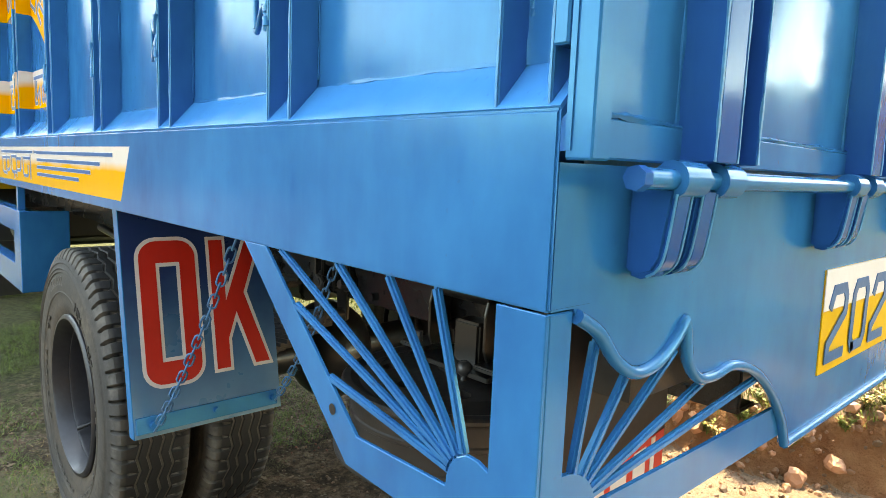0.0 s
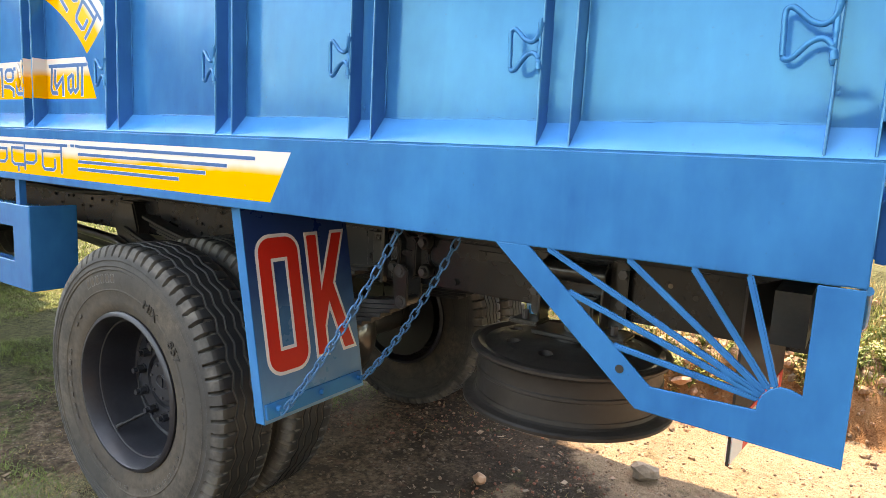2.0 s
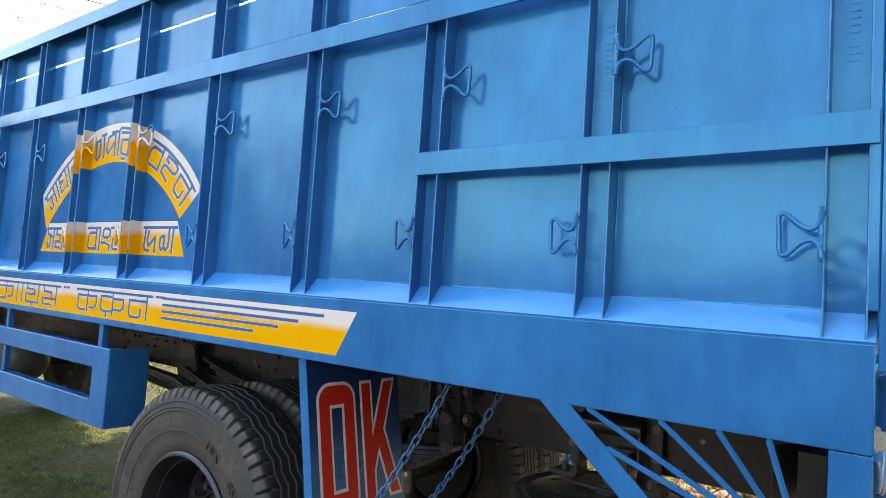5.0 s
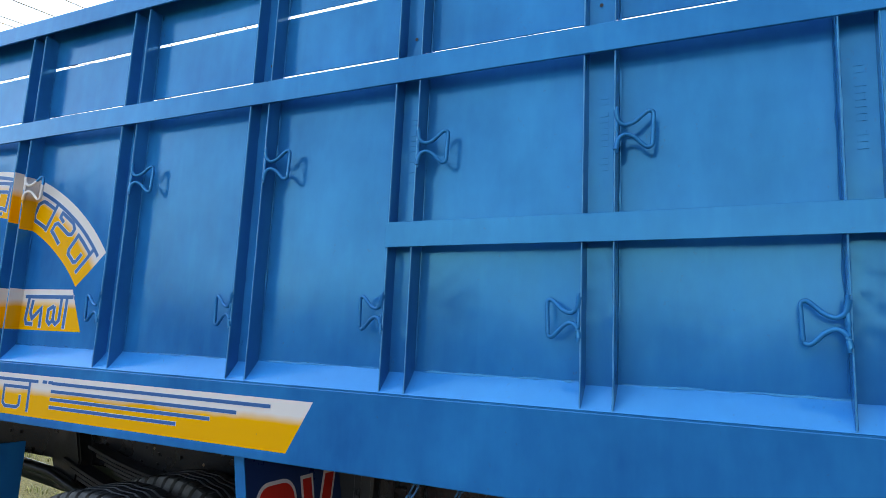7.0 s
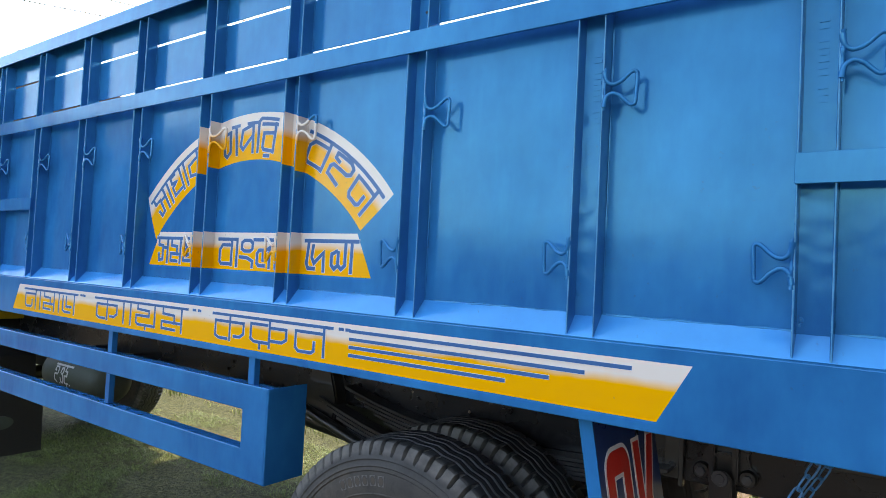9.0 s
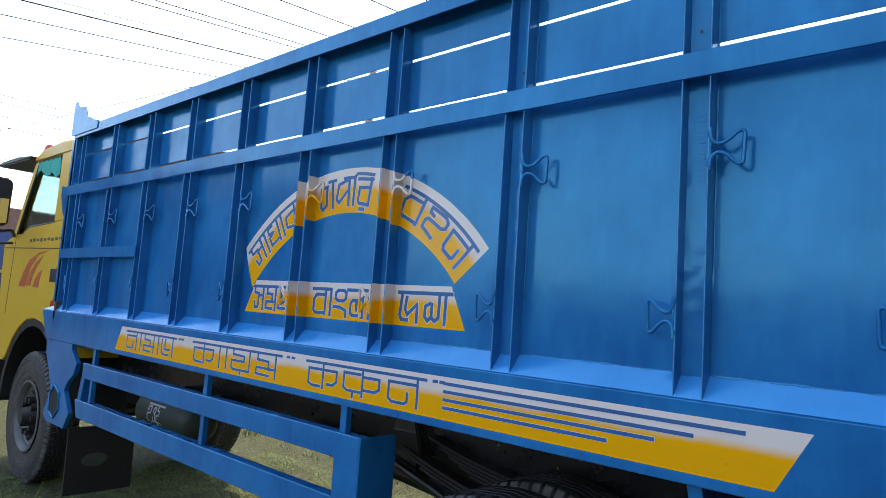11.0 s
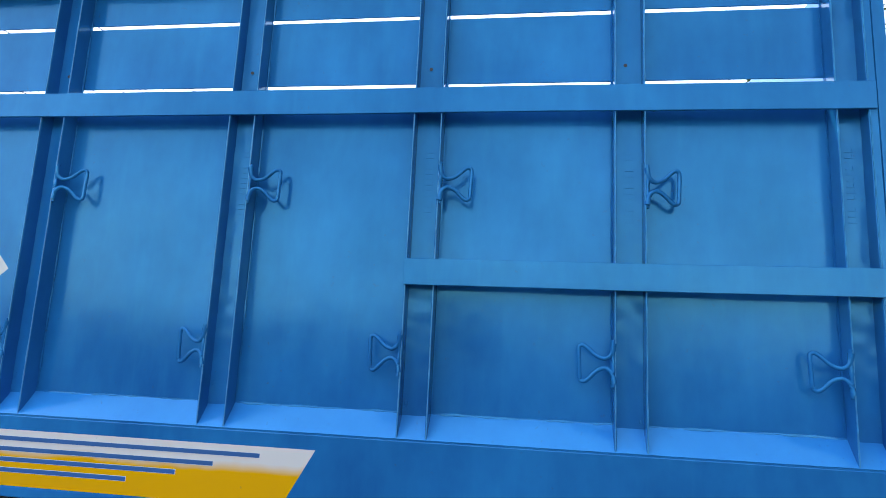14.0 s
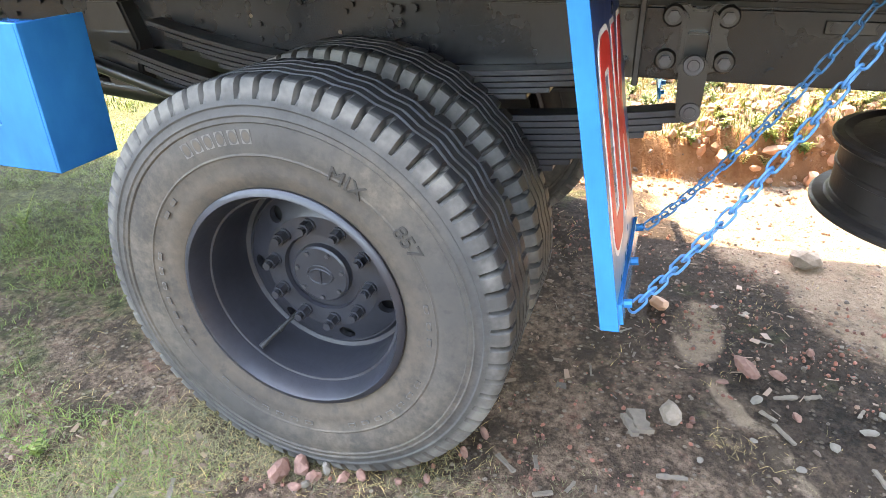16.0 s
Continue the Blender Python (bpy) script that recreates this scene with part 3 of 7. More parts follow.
# upright channels with their flanges outward, cut to the ledge
def rib(y, z_top):
    y0 = y - RIBW
    bm = bmesh.new()
    box(bm, PANEL - 0.005, PANEL - 0.001, y0 + 0.004, y - 0.004, LEDGE - 0.008, z_top)
    for a in (y0, y - 0.0045):
        prism(bm, [(0.003, SILL1 + 0.001), (0.003, z_top), (PANEL - 0.001, z_top), (PANEL - 0.001, LEDGE)], "y", a, a + 0.0045)
    ob = part("rib", soften(bm, 0.0014), M_SIDE, truck)
    # lumpy rolled face of the web, welded down its edges
    bm = bmesh.new()
    n, m = 6, 90
    g = [[bm.verts.new((PANEL - 0.0065 - 0.0012 * noise.noise((i * 0.55, j * 0.7, y * 9)) - (0.0018 + 0.0016 * noise.noise((i, j * 0.5, y * 5)) if i in (0, n) else 0.0), y0 + 0.0045 + (RIBW - 0.009) * i / n, LEDGE - 0.006 + (z_top - LEDGE + 0.006) * j / m)) for j in range(m + 1)] for i in range(n + 1)]
    for i in range(n):
        for j in range(m):
            bm.faces.new((g[i][j], g[i][j + 1], g[i + 1][j + 1], g[i + 1][j]))
    part("rib_web", bm, M_SIDE, ob, smooth=60)
    # embossed mill marks in the web, unreadable
    bm = bmesh.new()
    rnd = random.Random(int(y * 1000))
    z = 1.86 + rnd.random() * 0.04
    for k in range(13):
        if k in (3, 10):
            continue
        zz = z + k * 0.0135
        if zz > 2.08:
            break
        box(bm, PANEL - 0.0078, PANEL - 0.0060, y - 0.047, y - 0.029, zz, zz + 0.003)
        box(bm, PANEL - 0.0078, PANEL - 0.0060, y - 0.047, y - 0.044, zz + 0.003, zz + 0.009)
    part("embossed_text", bm, M_SIDE, ob)
    bm = bmesh.new()
    for k in range(5):
        c = Vector((PANEL - 0.006, y0 + 0.004 + rnd.random() * 0.006 if k % 2 else y - 0.006 - rnd.random() * 0.006, LEDGE + 0.004 + rnd.random() * 0.05))
        bmesh.ops.create_icosphere(bm, subdivisions=1, radius=0.003 + 0.003 * rnd.random(), matrix=Matrix.Translation(c) @ Matrix.Diagonal((0.6, 1, 1.6, 1)))
    for a in (y0 + 0.002, y - 0.002):
        bw = bmesh.new()
        tube(bw, [(0.0022, a + 0.0006 * noise.noise((k * 0.4, y, a)), SILL1 + 0.006 + (z_top - SILL1 - 0.01) * k / 50) for k in range(51)], [0.0013 + 0.0010 * rnd.random() ** 2 for k in range(51)], 4)
        part("worn_edge", bw, M_WORN_GLINT, ob, smooth=60)
    for a, sg in ((y0, -1), (y, 1)):
        bw = bmesh.new()
        tube(bw, [(PANEL - 0.0015 + 0.001 * rnd.random(), a + sg * 0.0015, LEDGE + 0.01 + (z_top - LEDGE - 0.01) * k / 40) for k in range(41)], [0.0012 + 0.0030 * rnd.random() ** 3 for k in range(41)], 4)
        part("weld_seam", bw, M_SIDE, ob, smooth=60)
    part("weld_spatter", bm, M_SIDE, ob)["kind"] = "stuff"
    return ob


for y in RIBS:
    rib(y, 2.500)
    bm = bmesh.new()
    box(bm, WIDE - PANEL, WIDE, y - RIBW, y, SILL1, 2.500)
    part("rib", bm, M_BLUE, truck)
    if y > 0.2:
        bm = bmesh.new()
        lathe(bm, [(0.0001, 0.0), (0.0045, 0.0)], 10, (PANEL - 0.0090, y - 0.03, 2.245))
        part("bolt_hole", bm, M_BLACK, truck)


# flat rails across the ribs
def rail(y0, y1, z0, z1, x=0.0):
    bm = bmesh.new()
    n = 24
    for i in range(n):
        a, b = y0 + (y1 - y0) * i / n, y0 + (y1 - y0) * (i + 1) / n
        wa, wb_ = 0.0025 * noise.noise((a * 2, z0, 0)), 0.0025 * noise.noise((b * 2, z0, 0))
        if i == 0:
            va = [bm.verts.new((x + p, a, q + wa)) for p, q in ((-0.004, z0), (-0.004, z1), (0.003, z1), (0.003, z0))]
            bm.faces.new(va)
        vb = [bm.verts.new((x + p, b, q + wb_)) for p, q in ((-0.004, z0), (-0.004, z1), (0.003, z1), (0.003, z0))]
        for k in range(4):
            bm.faces.new((va[k], va[(k + 1) % 4], vb[(k + 1) % 4], vb[k]))
        va = vb
    bm.faces.new(va[::-1])
    return part("rail", soften(bm, 0.001), M_BLUE, truck)


rail(-0.003, 5.66, 2.113, 2.177)
rail(-0.003, 1.024, 1.699, 1.760)
rail(4.455, 5.60, 1.699, 1.760)
bm = bmesh.new()
prism(bm, [(-0.006, 2.500), (-0.006, 2.562), (0.058, 2.562), (0.058, 2.558), (0.0, 2.558), (0.0, 2.500)], "y", 0.0, 5.60)
part("top_rail", soften(bm, 0.0015), M_BLUE, truck)
bm = bmesh.new()
box(bm, WIDE - 0.06, WIDE + 0.004, 0.0, 5.53, 2.500, 2.562)
part("top_rail", bm, M_BLUE, truck)

# rope hooks of bent rod
HOOK = ((0.000, 0.046), (0.003, 0.024), (0.012, 0.013), (0.022, 0.0115), (0.036, 0.019), (0.050, 0.034), (0.060, 0.0425), (0.0675, 0.040), (0.0695, 0.030),
        (0.0685, 0.0), (0.0675, -0.030), (0.065, -0.040), (0.057, -0.042), (0.048, -0.034), (0.035, -0.019), (0.022, -0.0115), (0.012, -0.013), (0.003, -0.024), (0.000, -0.046))


def hook(y, z, to):
    rnd = random.Random(int(y * 997 + z * 131))
    bm = bmesh.new()
    lean = 0.010 + 0.012 * rnd.random()
    tw = 0.06 * (rnd.random() - 0.5)
    pts = [(0.002 + lean * u / 0.07, to * u * 1.05, w * 0.92 + tw * u) for u, w in HOOK]
    pts = curve_through(pts, 3)
    k = len(pts)
    tube(bm, pts, [0.0047 if 6 < i < k - 7 else 0.0047 + 0.0016 * (6 - min(i, k - 1 - i)) / 6 for i in range(k)], 8)
    ob = part("rope_hook", bm, M_SIDE, truck, "bent steel rod rope hook welded to a rib", smooth=50)
    ob.matrix_basis = Matrix.Translation((0, y, z))
    bm = bmesh.new()
    n = 14
    tube(bm, [(0.002 + 0.002 * rnd.random(), to * 0.001, -0.050 + 0.100 * q / n) for q in range(n + 1)], [0.0026 + 0.0034 * rnd.random() for q in range(n + 1)], 6)
    part("hook_weld", bm, M_SIDE, ob, smooth=70)
    return ob


for i, y in enumerate(RIBS):
    rnd = random.Random(i)
    if i:
        hook(y - RIBW - 0.0015, 1.934 + 0.008 * rnd.random(), -1)
    hook(y + 0.0015, 1.535 + 0.008 * rnd.random(), 1)

# front board and its ear
bm = bmesh.new()
box(bm, 0.0, WIDE, 5.565, 5.60, 1.30, 2.66)
part("front_board", soften(bm, 0.002), M_BOARD, truck, "brown-backed front board of the body")
for x in (0.25, 0.7, 1.15, 1.6, 2.0):
    bm = bmesh.new()
    box(bm, x, x + 0.08, 5.60, 5.64, 1.30, 2.62)
    part("front_rib", soften(bm, 0.002), M_BLUE, truck)
bm = bmesh.new()
prism(bm, [(5.645, 2.52), (5.64, 2.745), (5.615, 2.76), (5.58, 2.745), (5.55, 2.715), (5.48, 2.705), (5.43, 2.69), (5.405, 2.655), (5.38, 2.62), (5.31, 2.60), (5.20, 2.562), (5.20, 2.52)], "x", -0.011, -0.006)
part("board_ear", soften(bm, 0.001), M_BLUE, truck, "shaped blue ear plate on the front corner")
bm = bmesh.new()
prism(bm, [(5.66, 2.18), (5.73, 2.19), (5.725, 2.12), (5.66, 2.0), (5.63, 1.98), (5.61, 2.18)], "x", 0.0, 0.008)
part("front_bracket", bm, M_BLUE, truck)
bm = bmesh.new()
box(bm, 0.0, 0.06, 5.56, 5.63, 1.41, 2.50)
part("front_post", soften(bm, 0.002), M_BLUE, truck)

# load floor and cross bearers
bm = bmesh.new()
box(bm, 0.06, WIDE - 0.06, 0.01, 5.5, 1.30, 1.32)
part("load_floor", bm, M_CHASSIS, truck)
bearer = None
for k in range(13):
    y = 0.25 + k * 0.42
    if bearer is None:
        bm = bmesh.new()
        prism(bm, [(-0.03, 1.165), (0.03, 1.165), (0.03, 1.172), (-0.022, 1.172), (-0.022, 1.292), (0.03, 1.292), (0.03, 1.30), (-0.03, 1.30)], "x", 0.075, WIDE - 0.075)
        bearer = part("cross_bearer", bm, M_CHASSIS, truck)
        bearer.matrix_basis = Matrix.Translation((0, y, 0))
    else:
        again(bearer, Matrix.Translation((0, y, 0)))

# ---- sign lettering: strokes of each letter in a box one unit high ----
GLYPHS = {
    "na": (1.0, [[(0.80, 0.76), (0.06, 0.76), (0.06, 0.18), (0.14, 0.06), (0.48, 0.06), (0.55, 0.14), (0.55, 0.42)], [(0.80, 1), (0.80, 0)]]),
    "aa": (0.30, [[(0.12, 1), (0.12, 0)]]),
    "ma": (1.0, [[(0.12, 0.98), (0.12, 0.70), (0.54, 0.66), (0.54, 0.34)], [(0.80, 0.34), (0.08, 0.36), (0.08, 0.07), (0.56, 0.05)], [(0.8, 1), (0.8, 0)]]),
    "ja": (1.0, [[(0.08, 0.84), (0.08, 0.16), (0.2, 0.06), (0.55, 0.06)], [(0.3, 0.84), (0.3, 0.34), (0.62, 0.34)], [(0.8, 1), (0.8, 0)]]),
    "ka": (1.15, [[(0.52, 0.74), (0.06, 0.74), (0.06, 0.16), (0.18, 0.07), (0.45, 0.07)], [(0.54, 1), (0.54, 0.04)], [(0.58, 0.74), (0.98, 0.74), (0.98, 0.34), (0.86, 0.2), (0.68, 0.2)]]),
    "ye": (1.0, [[(0.12, 0.98), (0.12, 0.74), (0.58, 0.70), (0.58, 0.46), (0.06, 0.46), (0.06, 0.14), (0.14, 0.05), (0.80, 0.05)], [(0.8, 1), (0.8, 0.05)], [(0.44, 0.05), (0.44, -0.10)]]),
    "ru": (1.3, [[(0.55, 0.80), (0.06, 0.80), (0.06, 0.24), (0.16, 0.14), (0.56, 0.14)], [(0.62, 1), (0.62, 0.0)], [(0.34, 0.10), (0.34, -0.08)], [(0.66, 0.72), (1.1, 0.72), (1.1, 0.36), (0.98, 0.24), (0.68, 0.24)]]),
    "sa": (1.0, [[(0.10, 1.0), (0.10, 0.72), (0.44, 0.68), (0.42, 0.10), (0.16, 0.07), (0.12, 0.32)], [(0.44, 0.60), (0.80, 0.60)], [(0.80, 1), (0.80, 0)]]),
    "dha": (1.0, [[(0.44, 0.90), (0.14, 0.92), (0.12, 0.66), (0.52, 0.58), (0.10, 0.50), (0.10, 0.12), (0.78, 0.12)], [(0.80, 1), (0.80, 0)]]),
    "ra": (0.95, [[(0.74, 0.70), (0.14, 0.62), (0.10, 0.20), (0.5, 0.08), (0.76, 0.1)], [(0.78, 1), (0.78, 0.1)]]),
    "nna": (0.95, [[(0.50, 0.84), (0.18, 0.80), (0.06, 0.12), (0.18, 0.0), (0.42, 0.14), (0.50, 0.84)], [(0.82, 1), (0.80, 0)]]),
    "pa": (1.0, [[(0.74, 0.92), (0.24, 0.80), (0.10, 0.26), (0.24, 0.12), (0.76, 0.52)], [(0.82, 1), (0.82, 0)]]),
    "ri": (1.3, [[(0.12, 0.0), (0.13, 1.02), (0.26, 1.13), (1.10, 1.10)], [(1.02, 0.64), (0.44, 0.62), (0.40, 0.14), (0.48, 0.05), (1.02, 0.02)], [(1.04, 0.95), (1.04, 0.0)], [(0.36, 0.93), (1.10, 0.93)], [(0.56, -0.15), (0.80, -0.15)]]),
    "ba": (1.0, [[(0.80, 0.78), (0.24, 0.78), (0.08, 0.60), (0.08, 0.16), (0.18, 0.06), (0.80, 0.06)], [(0.80, 1), (0.80, 0.04)]]),
    "ha": (1.0, [[(0.28, 0.66), (0.12, 0.70), (0.12, 0.86), (0.68, 0.88), (0.82, 0.78), (0.82, 0.58), (0.70, 0.48), (0.14, 0.48), (0.06, 0.38), (0.06, 0.14), (0.55, 0.02)]]),
    "ng": (0.95, [[(0.12, 0.66), (0.12, 0.88), (0.26, 0.97), (0.60, 0.97), (0.74, 0.88), (0.74, 0.66), (0.60, 0.57), (0.26, 0.57), (0.12, 0.66)], [(0.04, 0.34), (0.44, 0.32), (0.76, 0.20), (0.76, 0.0)]]),
    "la": (1.0, [[(0.52, 0.62), (0.20, 0.62), (0.08, 0.50), (0.08, 0.14), (0.20, 0.05), (0.50, 0.05)], [(0.42, 0.62), (0.42, 0.26)], [(0.42, 0.52), (0.78, 0.72), (0.78, 0.0)]]),
    "de": (1.15, [[(0.14, 0.98), (0.05, 0.22), (0.13, 0.06), (0.42, 0.05)], [(0.36, 0.82), (0.30, 0.44), (0.42, 0.24), (0.86, 0.60), (0.88, 0.0)]]),
    "sha": (1.25, [[(0.32, 0.66), (0.10, 0.56), (0.10, 0.20), (0.24, 0.08), (0.40, 0.20), (0.40, 0.62)], [(0.40, 0.20), (0.56, 0.08), (0.72, 0.20), (0.72, 0.98)], [(1.0, 1), (1.0, 0)]]),
    "o": (0.9, [[(0.10, 0.62), (0.16, 0.84), (0.50, 0.86), (0.66, 0.72), (0.52, 0.56), (0.28, 0.54), (0.60, 0.46), (0.72, 0.24), (0.50, 0.04), (0.18, 0.08), (0.08, 0.28)]]),
    "gra": (1.0, [[(0.06, 0.86), (0.3, 0.62), (0.06, 0.44), (0.06, 0.1), (0.56, 0.1)], [(0.78, 1), (0.78, 0)], [(0.3, 0.3), (0.66, 0.44)]]),
}


def word(names, w, h, bar=True):
    """The strokes of a word fitted into a box w wide and h high."""
    total = sum(GLYPHS[k][0] for k in names)
    u, out = 0.0, []
    for k in names:
        gw, ss = GLYPHS[k]
        out += [[((u + a) / total * w, b * h) for a, b in s] for s in ss]
        u += gw
    if bar:
        out.append([(-0.01 * w, h), (w, h)])
    return out


def flat(y0, z0, x):
    return lambda u, v, lift: (x - lift, y0 - u, z0 + v)


WORDS = ((("na", "aa", "ma", "aa", "ja"), 4.44, 3.86), (("ka", "aa", "aa", "ye", "ma"), 3.72, 2.99), (("ka", "ru", "na"), 2.86, 2.23))
for names, y0, y1 in WORDS:
    w = y0 - y1
    strokes = word(names, w * 0.95, 0.090)
    for q in (1.0, 1.045):
        strokes.append([(w * q, 0.091), (w * q + 0.012, 0.091)])
    letter_strokes(sill, strokes, 0.0098, flat(y0, 1.212, 0.0), "angular blue script lettering", 0.0013)
bars = []
for k, y1 in enumerate((1.335, 1.445, 1.535, 1.655)):
    bars.append([(0.0, 0.088 - 0.024 * k), (2.185 - y1, 0.088 - 0.024 * k)])
letter_strokes(sill, bars, 0.0095, flat(2.185, 1.213, 0.0), "four blue speed stripes", 0.0010)



def finer(strokes, step=0.025):
    """The same strokes with long runs divided, to follow a curve."""
    out = []
    for s in strokes:
        r = [s[0]]
        for a, b in zip(s, s[1:]):
            n = max(1, math.ceil(math.hypot(b[0] - a[0], b[1] - a[1]) / step))
            r += [(a[0] + (b[0] - a[0]) * k / n, a[1] + (b[1] - a[1]) * k / n) for k in range(1, n + 1)]
        out.append(r)
    return out


def panel_face(y, z):
    """The x of the hollow side sheet at a place on it."""
    for i in range(len(edges) - 1):
        a, b = edges[i] + 0.0005, edges[i + 1] - 0.0005
        if a <= y <= b:
            u, v = (y - a) / (b - a), (z - LEDGE + 0.004) / (2.160 - LEDGE + 0.004)
            return PANEL + 0.006 * math.sin(math.pi * u) * math.sin(math.pi * v) * (0.6 + noise.noise((y * 3, z * 3, i)))
    return PANEL


def arc(a0):
    """Along the arch from an angle, in metres at the mean radius."""
    def put(u, v, lift):
        a = a0 - u / 0.80
        r = 0.760 + v
        y, z = ARCH_Y + r * math.sin(a), ARCH_Z + r * math.cos(a)
        return (panel_face(y, z) - lift, y, z)
    return put


def on_panel(y0, z0):
    return lambda u, v, lift: (panel_face(y0 - u, z0 + v) - lift, y0 - u, z0 + v)


for names, w, ang in ((("sa", "aa", "dha", "aa", "ra"), 0.345, 47.2), (("nna", "pa", "ri"), 0.315, 12.0), (("ba", "ha", "na"), 0.370, -21.5)):
    strokes = word(names, w, 0.104, names[0] != "nna")
    if names[0] == "nna":
        strokes += [[(0.19 * w, 0.104), (0.30 * w, 0.104)], [(0.46 * w, 0.104), (0.60 * w, 0.104)]]
    letter_strokes(sill, finer(strokes), 0.0125, arc(radians(ang)), "angular blue script lettering on the arch", 0.0018)
for names, y0, w in ((("sa", "ma", "gra"), 3.345, 0.27), (("ba", "aa", "ng", "la", "aa"), 2.93, 0.34), (("de", "sha"), 2.455, 0.23)):
    strokes = word(names, w, 0.096, len(names) != 5)
    if len(names) == 5:
        strokes += [[(0.0, 0.096), (0.30 * w, 0.096)], [(0.60 * w, 0.096), (w, 0.096)]]
    letter_strokes(sill, finer(strokes), 0.0125, on_panel(y0, 1.476), "angular blue script lettering on the banner", 0.0018)

# ---- fan gusset under the sill at the rear corner, side and rear ----
FAN = ((0.510, 1.168), (0.356, 1.168), (0.245, 1.168), (0.157, 1.168), (0.463, 1.092), (0.369, 1.007))
outl = [(0.622, 1.169), (0.549, 1.169), (0.295, 0.946), (0.1245, 0.949), (0.1235, 0.962), (0.118, 0.977), (0.108, 0.988), (0.094, 0.995), (0.078, 0.994), (0.062, 0.988), (0.062, 1.166), (-0.002, 1.166), (-0.002, 0.886), (0.318, 0.900)]
gusset = part("corner_gusset", soften(prism(bmesh.new(), outl, "x", 0.0, 0.006), 0.001), M_BLUE, truck, "blue flat-bar gusset with fanned rods under the sill")
bm = bmesh.new()
box(bm, 0.006, 0.042, -0.002, 0.005, 0.886, 1.166)
part("corner_post", soften(bm, 0.0015), M_BLUE, truck)
for y, z in FAN:
    d = (Vector((0, y, z)) - Vector((0, 0.092, 0.962))).normalized()
    bm = bmesh.new()
    n = Vector((0, -d.z, d.y)) * 0.0055
    a, b = Vector((0.001, 0.092, 0.962)) + d * 0.030, Vector((0.001, y, z))
    q = [a + n, b + n, b - n, a - n]
    prism(bm, [(p.y, p.z) for p in q], "x", 0.0008, 0.0115)
    part("fan_rod", soften(bm, 0.003, 2), M_BLUE, gusset, smooth=50)
bm = bmesh.new()
lathe(bm, [(0.0001, 0.0), (0.008, 0.0)], 14, (-0.0012, 0.351, 0.967))
part("bolt_hole", bm, M_BLACK, gusset)

# rear apron with a scalloped corner on either side, and its trim
SCALLOP = curve_through([(0.045, 1.160), (0.085, 1.138), (0.12, 1.103), (0.16, 1.082), (0.205, 1.084), (0.245, 1.105), (0.268, 1.128)], 5) + \
    curve_through([(0.272, 1.122), (0.285, 1.075), (0.315, 1.047), (0.36, 1.040), (0.42, 1.044), (0.50, 1.020), (0.57, 0.975), (0.625, 0.92), (0.655, 0.866)], 5)
lo = [(p[0], p[1]) for p in SCALLOP]
poly = [(0.0065, 1.3075), (0.0065, 1.168), (0.043, 1.168)] + lo + [(WIDE - a, b) for a, b in lo[::-1]] + [(WIDE - 0.043, 1.168), (WIDE, 1.168), (WIDE, 1.3075)]
apron = part("rear_apron", prism(bmesh.new(), poly, "y", -0.002, 0.006), M_BLUE, truck, "blue steel rear apron with scalloped corners")
for sgn in (0, 1):
    bm = bmesh.new()
    pts = [((WIDE - a) if sgn else a, -0.004, b) for a, b in lo]
    tube(bm, pts, 0.008, 8)
    part("scallop_trim", bm, M_BLUE, apron, smooth=50)
bm = bmesh.new()
tube(bm, [(0.655, -0.004, 0.866), (WIDE - 0.655, -0.004, 0.866)], 0.008, 8)
part("lower_trim", bm, M_BLUE, apron, smooth=50)
for sgn in (0, 1):
    def mx(x):
        return WIDE - x if sgn else x
    g2 = part("rear_gusset", prism(bmesh.new(), [(mx(0.042), 0.887), (mx(0.042), 0.945), (mx(0.61), 0.938), (mx(0.65), 0.915), (mx(0.65), 0.885)], "y", 0.0, 0.006), M_BLUE, truck, "blue flat-bar gusset with fanned rods at the rear")
    bm = bmesh.new()
    prism(bm, [(mx(0.042 + 0.062 * math.cos(k * math.pi / 16)), 0.943 + 0.052 * math.sin(k * math.pi / 16)) for k in range(9)] + [(mx(0.042), 0.943)], "y", -0.001, 0.005)
    part("fan_hub", bm, M_BLUE, g2)
    for x, z in ((0.095, 1.128), (0.165, 1.086), (0.268, 1.09), (0.39, 1.042), (0.53, 1.000)):
        d = (Vector((x, z)) - Vector((0.06, 0.95))).normalized()
        n = Vector((-d.y, d.x)) * 0.0055
        a, b = Vector((0.06, 0.95)) + d * 0.03, Vector((x, z))
        bm = bmesh.new()
        prism(bm, [(mx(p.x), p.y) for p in (a + n, b + n, b - n, a - n)], "y", 0.0005, 0.011)
        part("fan_rod", soften(bm, 0.003, 2), M_BLUE, g2, smooth=50)
bm = bmesh.new()
box(bm, WIDE - 0.006, WIDE, 0.0, 0.062, 0.886, 1.166)
box(bm, WIDE - 0.042, WIDE - 0.006, 0.0, 0.006, 0.886, 1.166)
part("corner_post", bm, M_BLUE, truck)
